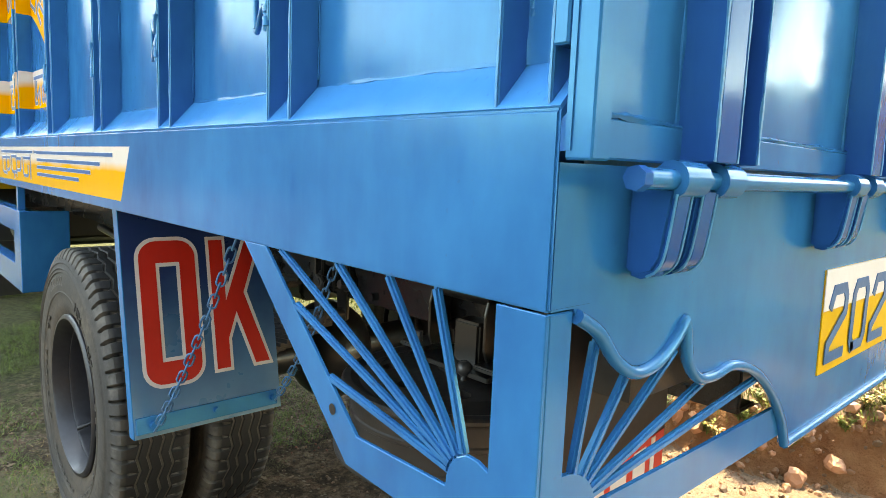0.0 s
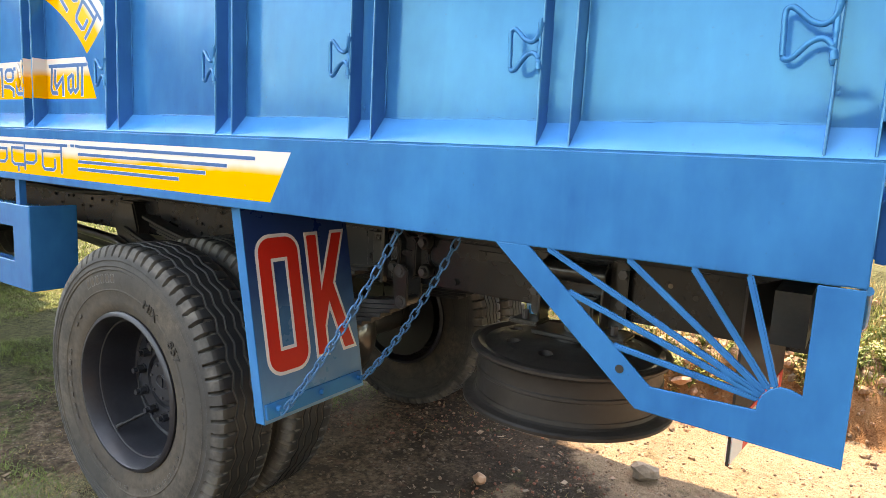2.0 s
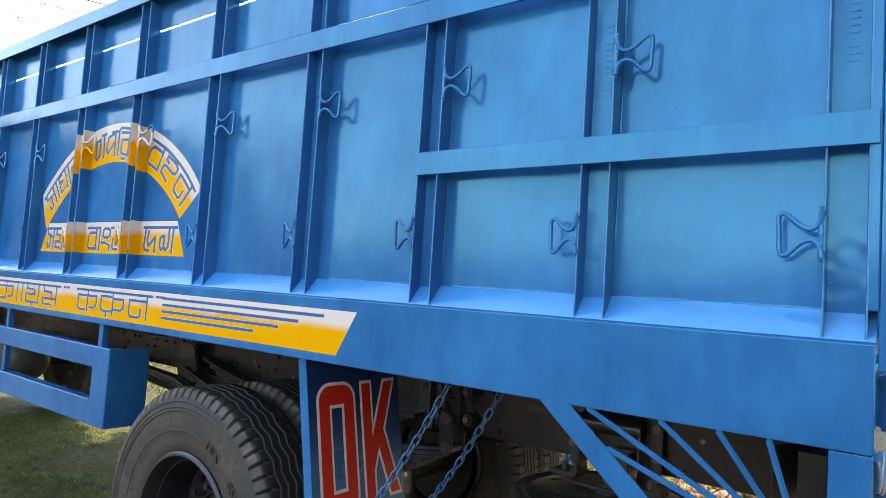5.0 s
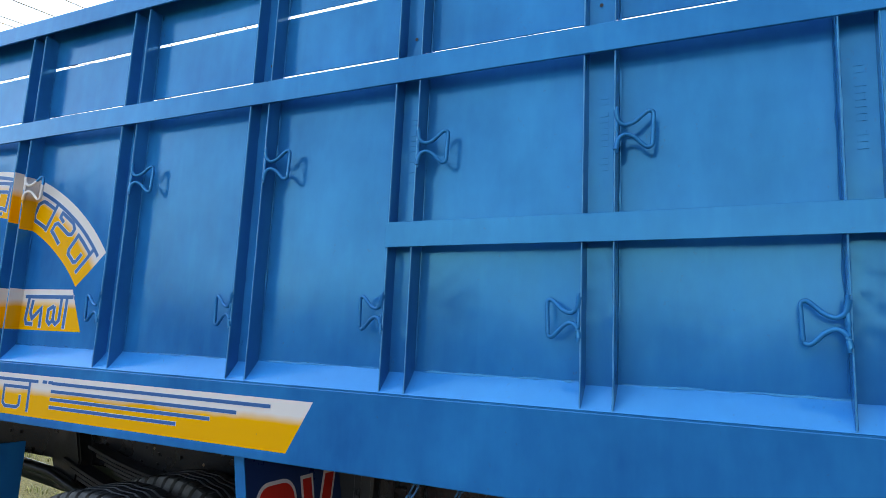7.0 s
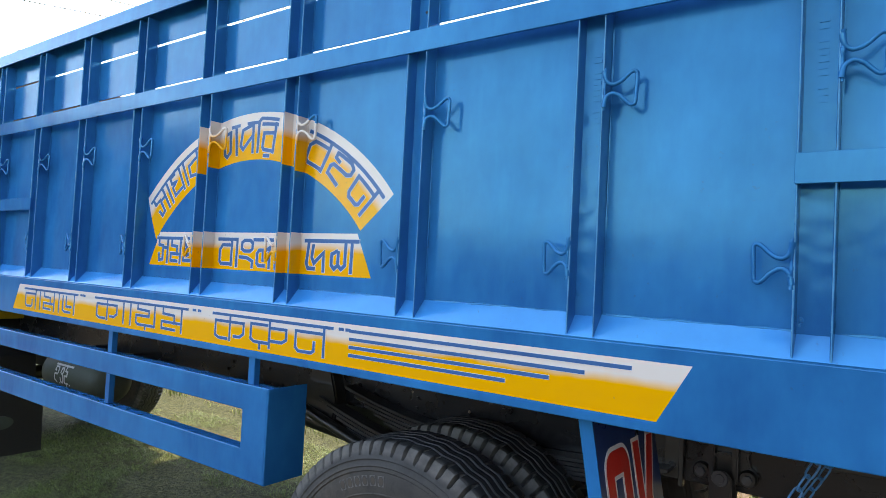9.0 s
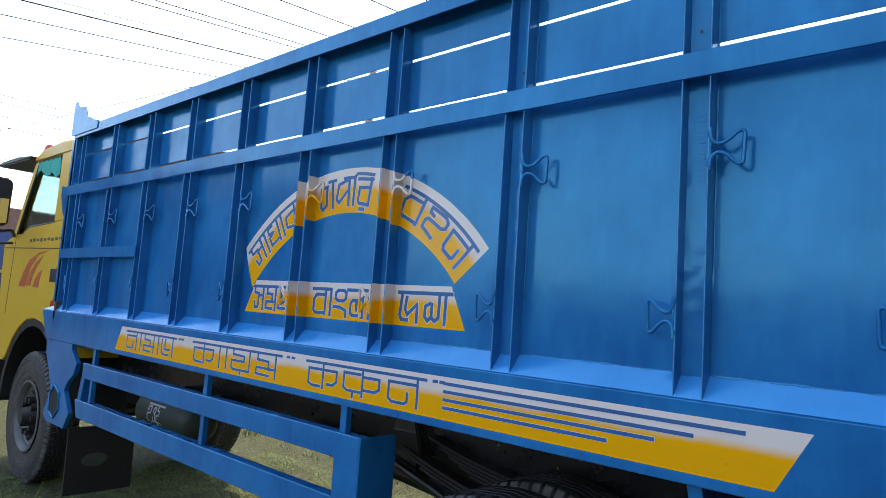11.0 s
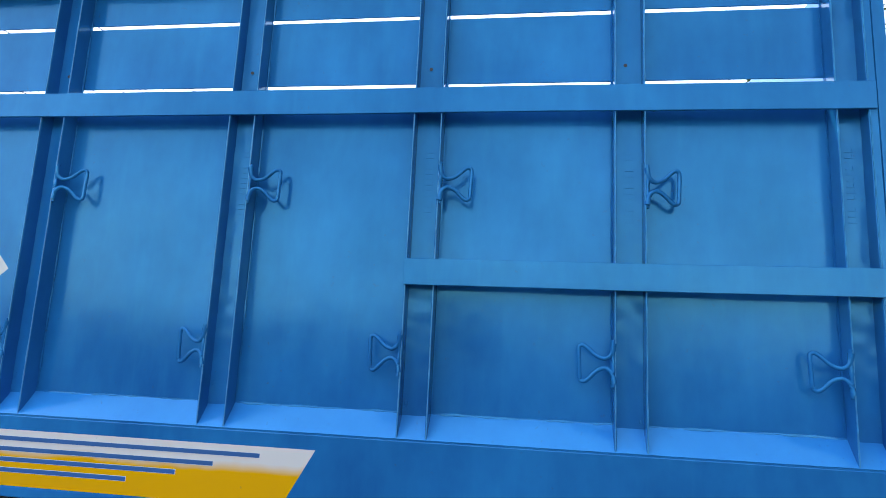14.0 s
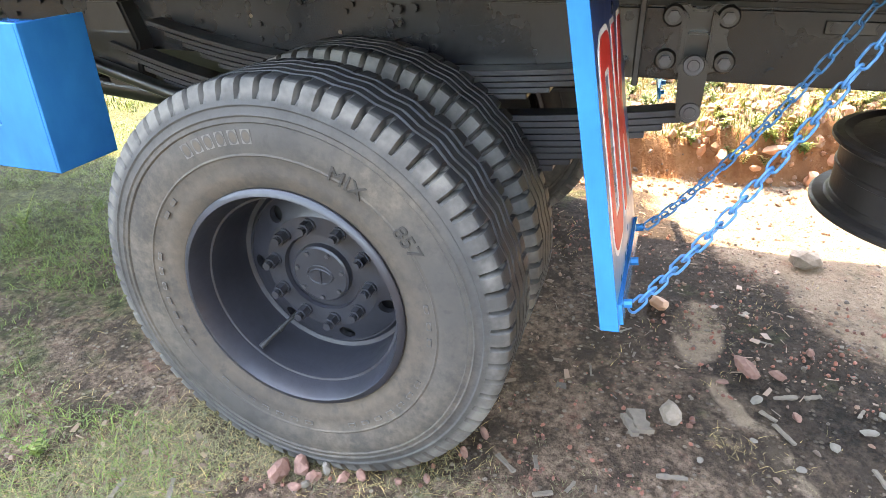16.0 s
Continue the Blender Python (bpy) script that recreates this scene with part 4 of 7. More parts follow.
# year board
board = part("year_board", prism(bmesh.new(), [(0.785, 0.958), (0.775, 1.150), (1.365, 1.150), (1.355, 0.958)], "y", -0.0045, -0.002), M_YELLOW, apron, "yellow and white painted year panel")
part("white_fade", prism(bmesh.new(), [(0.779, 1.075), (0.775, 1.150), (1.365, 1.150), (1.361, 1.075)], "y", -0.006, -0.0045), M_WHITE, board)
DIG = {"2": [(0, 0.8), (0.15, 1), (0.85, 1), (1, 0.85), (1, 0.62), (0, 0.2), (0, 0), (1, 0)], "0": [(0.15, 0), (0, 0.15), (0, 0.85), (0.15, 1), (0.85, 1), (1, 0.85), (1, 0.15), (0.85, 0), (0.15, 0)]}
for k, ch in enumerate("202"):
    bm = bmesh.new()
    x0 = 0.815 + k * 0.135
    ribbon(bm, [(x0 + a * 0.085, 0.985 + b * 0.125) for a, b in DIG[ch]], 0.02, lambda u, v, l: (u, -0.006 - l, v), 0.0015)
    part("digit", bm, M_LETTER, board)

bm = bmesh.new()
box(bm, 0.002, 0.05, -0.006, 0.012, LEDGE, 2.555)
part("rear_corner_post", soften(bm, 0.002), M_BLUE, truck)
# tailgate
gate = thing("tailgate", "", "")
gate.parent = truck
for k in ("label", "category"):
    if k in gate:
        del gate[k]
gate["label"] = "closed blue steel tailgate on a hinge rod"
bm = bmesh.new()
box(bm, 0.004, WIDE - 0.004, -0.014, -0.008, 1.318, 2.555)
gs = part("gate_sheet", bm, M_BLUE, gate)
bm = bmesh.new()
n, m = 64, 36
g = [[bm.verts.new((0.034 + (WIDE - 0.068) * i / n, -0.0165 - 0.0022 * noise.noise((i * 0.21, j * 0.17, 3.0)) - 0.0008 * noise.noise((i * 0.6, j * 0.5, 7.0)), 1.318 + 1.23 * j / m)) for j in range(m + 1)] for i in range(n + 1)]
for i in range(n):
    for j in range(m):
        bm.faces.new((g[i][j], g[i + 1][j], g[i + 1][j + 1], g[i][j + 1]))
part("dented_face", bm, M_BLUE, gs, smooth=60)
bm = bmesh.new()
rnd = random.Random(71)
n = 150
tube(bm, [(0.036 + (WIDE - 0.072) * k / n, -0.0215, 1.352 + 0.004 * noise.noise((k * 0.23, 0.0, 5.0))) for k in range(n + 1)], [0.002 + 0.003 * rnd.random() ** 2 for k in range(n + 1)], 5)
part("weld_seam", bm, M_BLUE, gs, smooth=60)
bm = bmesh.new()
for a, b in ((0.006, 0.034), (WIDE - 0.034, WIDE - 0.006)):
    box(bm, a, b, -0.036, -0.006, 1.310, 2.56)
box(bm, 0.034, WIDE - 0.034, -0.024, -0.014, 1.312, 1.350)
box(bm, 0.034, WIDE - 0.034, -0.024, -0.014, 2.50, 2.56)
part("gate_border", soften(bm, 0.002), M_BLUE, gate)
GRIBS = (0.185, 0.74, 1.30, 1.85)
for x in GRIBS:
    bm = bmesh.new()
    for a in (x, x + 0.052, x + 0.104):
        box(bm, a, a + 0.005, -0.062, -0.014, 1.315, 2.54)
    box(bm, x + 0.005, x + 0.052, -0.062, -0.057, 1.315, 2.54)
    gr = part("gate_rib", soften(bm, 0.0015), M_DARKER_BLUE, gate, "deep blue channel rib with worn edges")
    rnd = random.Random(int(x * 100))
    for a in (x + 0.001, x + 0.055, x + 0.106):
        bm = bmesh.new()
        tube(bm, [(a + 0.0015 * (rnd.random() - 0.5), -0.0615, 1.316 + 1.22 * k / 60) for k in range(61)], [0.0012 + 0.0016 * rnd.random() ** 2 for k in range(61)], 5)
        part("worn_edge", bm, M_WORN_GLINT, gr, smooth=60)
    bm = bmesh.new()
    tube(bm, [(x - 0.001, -0.016, 1.32 + 1.2 * k / 60) for k in range(61)], [0.002 + 0.003 * rnd.random() ** 2 for k in range(61)], 5)
    part("weld_seam", bm, M_BLUE, gr, smooth=60)
bm = bmesh.new()
tube(bm, [(0.075, -0.045, 1.296), (WIDE - 0.075, -0.045, 1.296)], 0.011, 12)
part("hinge_rod", bm, M_BLUE, gate, smooth=40)
for x in GRIBS:
    for a, w in ((x - 0.055, 0.05), (x + 0.035, 0.045)):
        bm = bmesh.new()
        tube(bm, [(a, -0.045, 1.296), (a + w, -0.045, 1.296)], 0.0195, 14)
        part("hinge_knuckle", bm, M_BLUE, gate, smooth=40)
    for a in (x - 0.06, x - 0.005):
        bm = bmesh.new()
        prism(bm, [(-0.056, 1.290), (-0.046, 1.215), (-0.036, 1.198), (-0.020, 1.192), (-0.002, 1.195), (-0.002, 1.296)], "x", a, a + 0.036)
        lug = part("hinge_lug", soften(bm, 0.006, 2), M_DARKER_BLUE, gate, "deep blue hinge lug with rounded worn edges", smooth=50)
        for e in (a + 0.002, a + 0.034):
            bm = bmesh.new()
            tube(bm, curve_through([(e, -0.0545, 1.282), (e, -0.0475, 1.226), (e, -0.040, 1.205), (e, -0.028, 1.196)], 4), 0.0016, 5)
            part("worn_edge", bm, M_WORN_GLINT, lug, smooth=60)
bm = bmesh.new()
nut(bm, (-0.045, 1.296), 0.0125, 0.062, 0.076, 7)
part("rod_end", bm, M_DARKER_BLUE, gate)


# ---- wheels ----
M_STRIPE = simple("faded_red_stripe", (0.50, 0.10, 0.03), 0.4, vary=0.4)


def tyre_mesh():
    """Lugged truck tyre about the x axis, outer flank at x = 0, 0.245 wide."""
    W, R, pitch = 0.245, 0.503, 70
    n = pitch * 6
    prof = [(0.272, 0.028), (0.282, 0.020), (0.300, 0.014), (0.318, 0.009), (0.324, 0.0105), (0.342, 0.005), (0.350, 0.0036), (0.353, 0.0008), (0.357, 0.0028), (0.375, 0.0), (0.405, 0.001), (0.418, 0.0040), (0.421, 0.0004), (0.430, 0.0030), (0.434, 0.0005), (0.438, 0.0040), (0.450, 0.006), (0.454, 0.0035), (0.464, 0.009)]
    shoulder = [(0.478, 0.013), (0.492, 0.019), (0.500, 0.027), (0.503, 0.040)]
    tread = []
    for c in (0.075, 0.105, 0.140, 0.170):
        tread += [(R, c - 0.0050, 1), (R - 0.006, c - 0.0028, 1), (R - 0.006, c + 0.0028, 1), (R, c + 0.0050, 1)]
    bm = bmesh.new()
    full = [(r, x, 0) for r, x in prof] + [(r, x, 2) for r, x in shoulder] + tread + [(r, W - x, 2) for r, x in shoulder[::-1]] + [(r, W - x, 0) for r, x in prof[::-1]]
    rings = []
    for r, x, kind in full:
        ring = []
        for k in range(n):
            rr, xx, a = r, x, k * math.tau / n
            s = k % 6
            if kind == 2 and s == 0:
                rr -= 0.016
                xx += 0.010 if x < W / 2 else -0.010
            if kind == 1:
                xx += 0.006 * (abs((k % 12) - 6) - 3) / 3
            ring.append(bm.verts.new((xx, rr * math.cos(a), rr * math.sin(a))))
        rings.append(ring)
    for p, q in zip(rings, rings[1:]):
        for k in range(n):
            bm.faces.new((p[k], p[(k + 1) % n], q[(k + 1) % n], q[k]))
    return mesh_of("tyre", bm, M_RUBBER, 32)


def holed_ring(bm, r0, r1, x0, x1, holes, rc, rh, depth):
    """A conical ring with round holes and their walls."""
    N = 16
    for h in range(holes):
        a0, a1 = (h - 0.5) * math.tau / holes, (h + 0.5) * math.tau / holes
        outer, inner, deep = [], [], []
        for k in range(N):
            t = k * math.tau / N
            c, s = math.cos(t), math.sin(t)
            m = max(abs(c), abs(s))
            u, v = c / m, s / m
            r, a = (r0 + r1) / 2 + v * (r1 - r0) / 2, (a0 + a1) / 2 + u * (a1 - a0) / 2
            x = x0 + (x1 - x0) * (r - r0) / (r1 - r0)
            outer.append(bm.verts.new((x, r * math.cos(a), r * math.sin(a))))
            am = (a0 + a1) / 2
            rr = rc + rh * s
            aa = am + rh * c / rc
            xi = x0 + (x1 - x0) * (rr - r0) / (r1 - r0)
            inner.append(bm.verts.new((xi, rr * math.cos(aa), rr * math.sin(aa))))
            deep.append(bm.verts.new((xi + depth, rr * math.cos(aa), rr * math.sin(aa))))
        for k in range(N):
            j = (k + 1) % N
            bm.faces.new((outer[k], outer[j], inner[j], inner[k]))
            bm.faces.new((inner[k], inner[j], deep[j], deep[k]))
    return bm


def rim_mesh(name, mat):
    """Deep dual rim about x, the open dish to -x, disc near x = 0.18."""
    bm = bmesh.new()
    lathe(bm, [(0.262, 0.0), (0.272, 0.002), (0.277, 0.008), (0.276, 0.016), (0.268, 0.020), (0.262, 0.026), (0.257, 0.034), (0.258, 0.042), (0.252, 0.050), (0.238, 0.054), (0.2355, 0.062),
               (0.2345, 0.150), (0.234, 0.180), (0.232, 0.186), (0.222, 0.190), (0.216, 0.186), (0.212, 0.180), (0.208, 0.180)], 72)
    holed_ring(bm, 0.150, 0.208, 0.156, 0.180, 7, 0.178, 0.0205, 0.02)
    lathe(bm, [(0.150, 0.156), (0.103, 0.156), (0.099, 0.167)], 72)
    lathe(bm, [(0.262, 0.0), (0.258, 0.006), (0.252, 0.03), (0.24, 0.060), (0.24, 0.170), (0.255, 0.215), (0.277, 0.225), (0.277, 0.232), (0.262, 0.235), (0.235, 0.205), (0.232, 0.186)], 72)
    bmesh.ops.remove_doubles(bm, verts=bm.verts[:], dist=0.0004)
    return mesh_of(name, bm, mat, 40)


TYRE, RIM = tyre_mesh(), rim_mesh("rim", M_RIM)


def child(name, me, parent, m, label=""):
    ob = new(name, me)
    ob.parent = parent
    ob.matrix_basis = m
    if label:
        ob["label"] = label
    return ob


def sub(parent, name):
    """A part that only holds its own pieces."""
    ob = new(name)
    ob.empty_display_size = 0.05
    ob.parent = parent
    return ob


def flank_text(words, r, a0, size, parent, m):
    """Raised lettering round the tyre flank."""
    for txt, ang in words:
        cu = bpy.data.curves.new("flank_text", "FONT")
        cu.body, cu.size, cu.extrude, cu.align_x = txt, size, 0.0016, "CENTER"
        ob = new("tmp", cu)
        bpy.context.view_layer.update()
        me = bpy.data.meshes.new_from_object(ob.evaluated_get(bpy.context.evaluated_depsgraph_get()))
        bpy.data.objects.remove(ob)
        me.materials.append(M_RAISED)
        for v in me.vertices:
            a = radians(ang) + v.co.x / r
            rr = r + v.co.y
            v.co = Vector((-0.0006 - v.co.z, rr * math.cos(a), rr * math.sin(a)))
        child("raised_lettering", me, parent, m)


def rear_wheel(x, y, z, flip, dish, text):
    """One wheel of a pair; its outer side towards -x unless flipped."""
    w = sub(truck, "wheel")
    base = Matrix.Translation((x, y, z)) @ (Matrix.Rotation(math.pi, 4, "Z") if flip else Matrix())
    w.matrix_basis = base
    child("tyre", TYRE, w, Matrix.Rotation(radians(7), 4, "X"), "dusty black lugged truck tyre")
    if dish:
        child("rim", RIM, w, Matrix.Translation((0.008, 0, 0)) @ Matrix.Rotation(radians(-2), 4, "X"), "grey-black deep steel rim")
    else:
        child("rim", RIM, w, Matrix.Translation((0.243, 0, 0)) @ Matrix.Rotation(math.pi, 4, "Z"), "grey-black deep steel rim")
    bm = bmesh.new()
    xa = 0.212 if dish else 0.10
    lathe(bm, [(0.0001, xa), (0.205, xa), (0.205, 0.235), (0.228, 0.237), (0.228, 0.243), (0.0001, 0.243)], 32)
    part("brake_drum", bm, M_CHASSIS, w)
    if text:
        flank_text((("MIX", 119), ("857", 145)), 0.348, 0, 0.046, w, Matrix())
        # lettering of the maker as plain bars
        bar = mesh_of("lettering_bar", soften(box(bmesh.new(), -0.5, 0.5, -0.5, 0.5, -0.5, 0.5), 0.03), M_RUBBER)
        for k in range(6):
            a = radians(62 + 4.6 * k)
            c = Vector((0.0008, 0.392 * math.cos(a), 0.392 * math.sin(a)))
            m = Matrix.Translation(c) @ Matrix.Rotation(a - math.pi / 2, 4, "X")
            child("lettering_bar", bar, w, m @ Matrix.Diagonal((0.003, 0.022, 0.030, 1)))
        for k in range(34):
            a = radians(170 + 7 * k)
            if k % 9 in (3, 4):
                continue
            c = Vector((0.0045, 0.335 * math.cos(a), 0.335 * math.sin(a)))
            m = Matrix.Translation(c) @ Matrix.Rotation(a - math.pi / 2, 4, "X")
            child("lettering_bar", bar, w, m @ Matrix.Diagonal((0.002, 0.020, 0.010, 1)))
    return w


AX_Y, AX_Z = 2.031, 0.485
outer = rear_wheel(0.034, AX_Y, AX_Z, False, True, True)
rear_wheel(0.318, AX_Y, AX_Z, False, False, False)
rear_wheel(WIDE - 0.034, AX_Y, AX_Z, True, True, False)
rear_wheel(WIDE - 0.318, AX_Y, AX_Z, True, False, False)
# hub, nuts and valve of the near outer wheel
bm = bmesh.new()
lathe(bm, [(0.0001, 0.154), (0.070, 0.154), (0.075, 0.158), (0.076, 0.175), (0.105, 0.178)], 40)
part("hub_cap", bm, M_RIM, outer, "round hub cap with small bolts", smooth=35)
for k in range(7):
    a = k * math.tau / 7 + 0.2
    part("hub_bolt", nut(bmesh.new(), (0.061 * math.cos(a), 0.061 * math.sin(a)), 0.0055, 0.148, 0.156), M_BOLT, outer)
bm = bmesh.new()
tube(bm, [(0.153, 0.034 * math.cos(k * math.tau / 24), 0.025 * math.sin(k * math.tau / 24)) for k in range(24)], 0.0022, 6, True)
box(bm, 0.1505, 0.1545, -0.003, 0.003, -0.023, 0.012)
tube(bm, [(0.153, 0.027 - 0.0045 * k, 0.006 + 0.010 * math.sin(math.pi * k / 12)) for k in range(13)], 0.0022, 6)
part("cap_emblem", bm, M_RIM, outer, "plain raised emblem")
for k in range(10):
    a = k * math.tau / 10 + 0.15
    bm = bmesh.new()
    c = (0.128 * math.cos(a), 0.128 * math.sin(a))
    tube(bm, [(0.168, *c), (0.158, *c)], 0.018, 14)
    nut(bm, c, 0.0155, 0.134, 0.158)
    tube(bm, [(0.135, *c), (0.120, *c)], 0.010, 10)
    part("wheel_nut", bm, M_RIM, outer)
bm = bmesh.new()
tube(bm, curve_through([(0.19, 0.088, -0.132), (0.150, 0.093, -0.138), (0.105, 0.112, -0.156), (0.072, 0.127, -0.170)], 5), 0.0055, 8)
tube(bm, [(0.120, 0.106, -0.150), (0.110, 0.110, -0.154)], 0.0085, 8)
tube(bm, [(0.076, 0.125, -0.168), (0.058, 0.133, -0.176)], 0.0078, 8)
part("valve_stem", bm, M_BLACK, outer, smooth=50)
# axle and differential
bm = bmesh.new()
tube(bm, [(0.30, AX_Y, AX_Z), (WIDE - 0.30, AX_Y, AX_Z)], 0.075, 16)
bmesh.ops.create_uvsphere(bm, u_segments=20, v_segments=12, radius=0.22, matrix=Matrix.Translation((WIDE / 2, AX_Y, AX_Z)) @ Matrix.Diagonal((0.8, 1, 1, 1)))
part("rear_axle", bm, M_CHASSIS, truck, smooth=40)
bm = bmesh.new()
tube(bm, [(WIDE / 2, AX_Y + 0.15, 0.55), (WIDE / 2, 5.2, 0.80)], 0.05, 12)
part("drive_shaft", bm, M_CHASSIS, truck, smooth=40)

# ---- chassis ----
RX = 0.62
for x0, s in ((RX, 1), (WIDE - RX, -1)):
    bm = bmesh.new()
    prism(bm, [(x0, 0.903), (x0, 1.066), (x0 + s * 0.075, 1.066), (x0 + s * 0.075, 1.058), (x0 + s * 0.008, 1.058), (x0 + s * 0.008, 0.911), (x0 + s * 0.075, 0.911), (x0 + s * 0.075, 0.903)], "y", 0.06, 7.0)
    r = part("chassis_rail", soften(bm, 0.003, 2), M_RAIL, truck, "glossy black chassis rail with dust")
    if s > 0:
        rnd = random.Random(5)
        bolt = mesh_of("rail_bolt", nut(bmesh.new(), (0, 0), 0.008, -0.008, 0.0), M_RAIL)
        for k in range(46):
            c = (0.15 + rnd.random() * 3.6, rnd.choice((0.925, 0.95, 0.99, 1.03, 1.048)))
            child("rail_bolt", bolt, r, Matrix.Translation((x0, *c)))
        # pale discs painted as daylight showing through holes in the rail
        for y, z, q in ((0.21, 1.035, 0.016), (0.42, 1.02, 0.007), (1.10, 0.945, 0.008), (2.42, 1.01, 0.006), (2.148, 0.977, 0.006), (2.111, 0.94, 0.005)):
            bm = bmesh.new()
            lathe(bm, [(0.0001, 0.0), (q, 0.0)], 14, (x0 - 0.002, y, z))
            part("lit_hole_disc", bm, M_STONE, r)
        # inner reinforcing plate edge
        bm = bmesh.new()
        box(bm, x0 - 0.006, x0, 0.81, 1.46, 0.906, 1.062)
        part("rail_plate", soften(bm, 0.002), M_RAIL, r)
        # an upright stiffener and a riveted bar on the plate
        bm = bmesh.new()
        box(bm, x0 - 0.030, x0 - 0.006, 1.368, 1.382, 0.890, 1.10)
        box(bm, x0 - 0.012, x0 - 0.006, 1.382, 1.430, 0.905, 1.062)
        part("rail_stiffener", soften(bm, 0.002), M_CHASSIS, r)
        bm = bmesh.new()
        box(bm, x0 - 0.014, x0 - 0.006, 0.880, 1.005, 1.018, 1.046)
        part("riveted_bar", soften(bm, 0.002), M_CHASSIS, r)
        for y, z in ((0.90, 1.032), (0.985, 1.032), (1.405, 1.042), (1.405, 0.945), (1.115, 1.045), (1.09, 0.93), (1.973, 1.041), (1.972, 1.010), (1.995, 1.045), (1.995, 1.005), (1.93, 1.045)):
            child("rail_bolt", bolt, r, Matrix.Translation((x0 - 0.010, y, z)) @ Matrix.Diagonal((1, 1.5, 1.5, 1)))
for y in (0.10, 0.80, 1.62, 2.6, 3.7, 4.8):
    bm = bmesh.new()
    box(bm, RX + 0.01, WIDE - RX - 0.01, y, y + 0.08, 0.92, 1.05)
    part("cross_member", bm, M_CHASSIS, truck)
for x0 in (RX, WIDE - RX - 0.075):
    bm = bmesh.new()
    box(bm, x0 - 0.004, x0 + 0.079, 0.02, 5.45, 1.078, 1.166)
    part("subframe_runner", soften(bm, 0.002), M_RAIL, truck)
    # black strip fills the gap above the rail and stands in for its shade
    bm = bmesh.new()
    box(bm, x0 + 0.008, x0 + 0.067, 0.04, 5.44, 1.066, 1.078)
    part("gap_shade_strip", bm, M_BLACK, truck)


# leaf springs: a main pack under the rail and a helper pack above it
def leaf_pack(x0, x1, y_mid, z_mid, spans, sag, thick):
    pk = sub(truck, "leaf_spring")
    pk["label"] = "pack of dark steel spring leaves"
    for i, (a, b) in enumerate(spans):
        bm = bmesh.new()
        n = 14
        lo_, hi_ = [], []
        for k in range(n + 1):
            y = a + (b - a) * k / n
            z = z_mid + sag * ((y - y_mid) / 0.8) ** 2 * (1.7 if y > y_mid else 0.85) - i * thick * 1.14
            lo_.append((y, z - thick))
            hi_.append((y, z))
        prism(bm, lo_ + hi_[::-1], "x", x0, x1)
        part("spring_leaf", soften(bm, 0.001), M_STEEL, pk)
    return pk


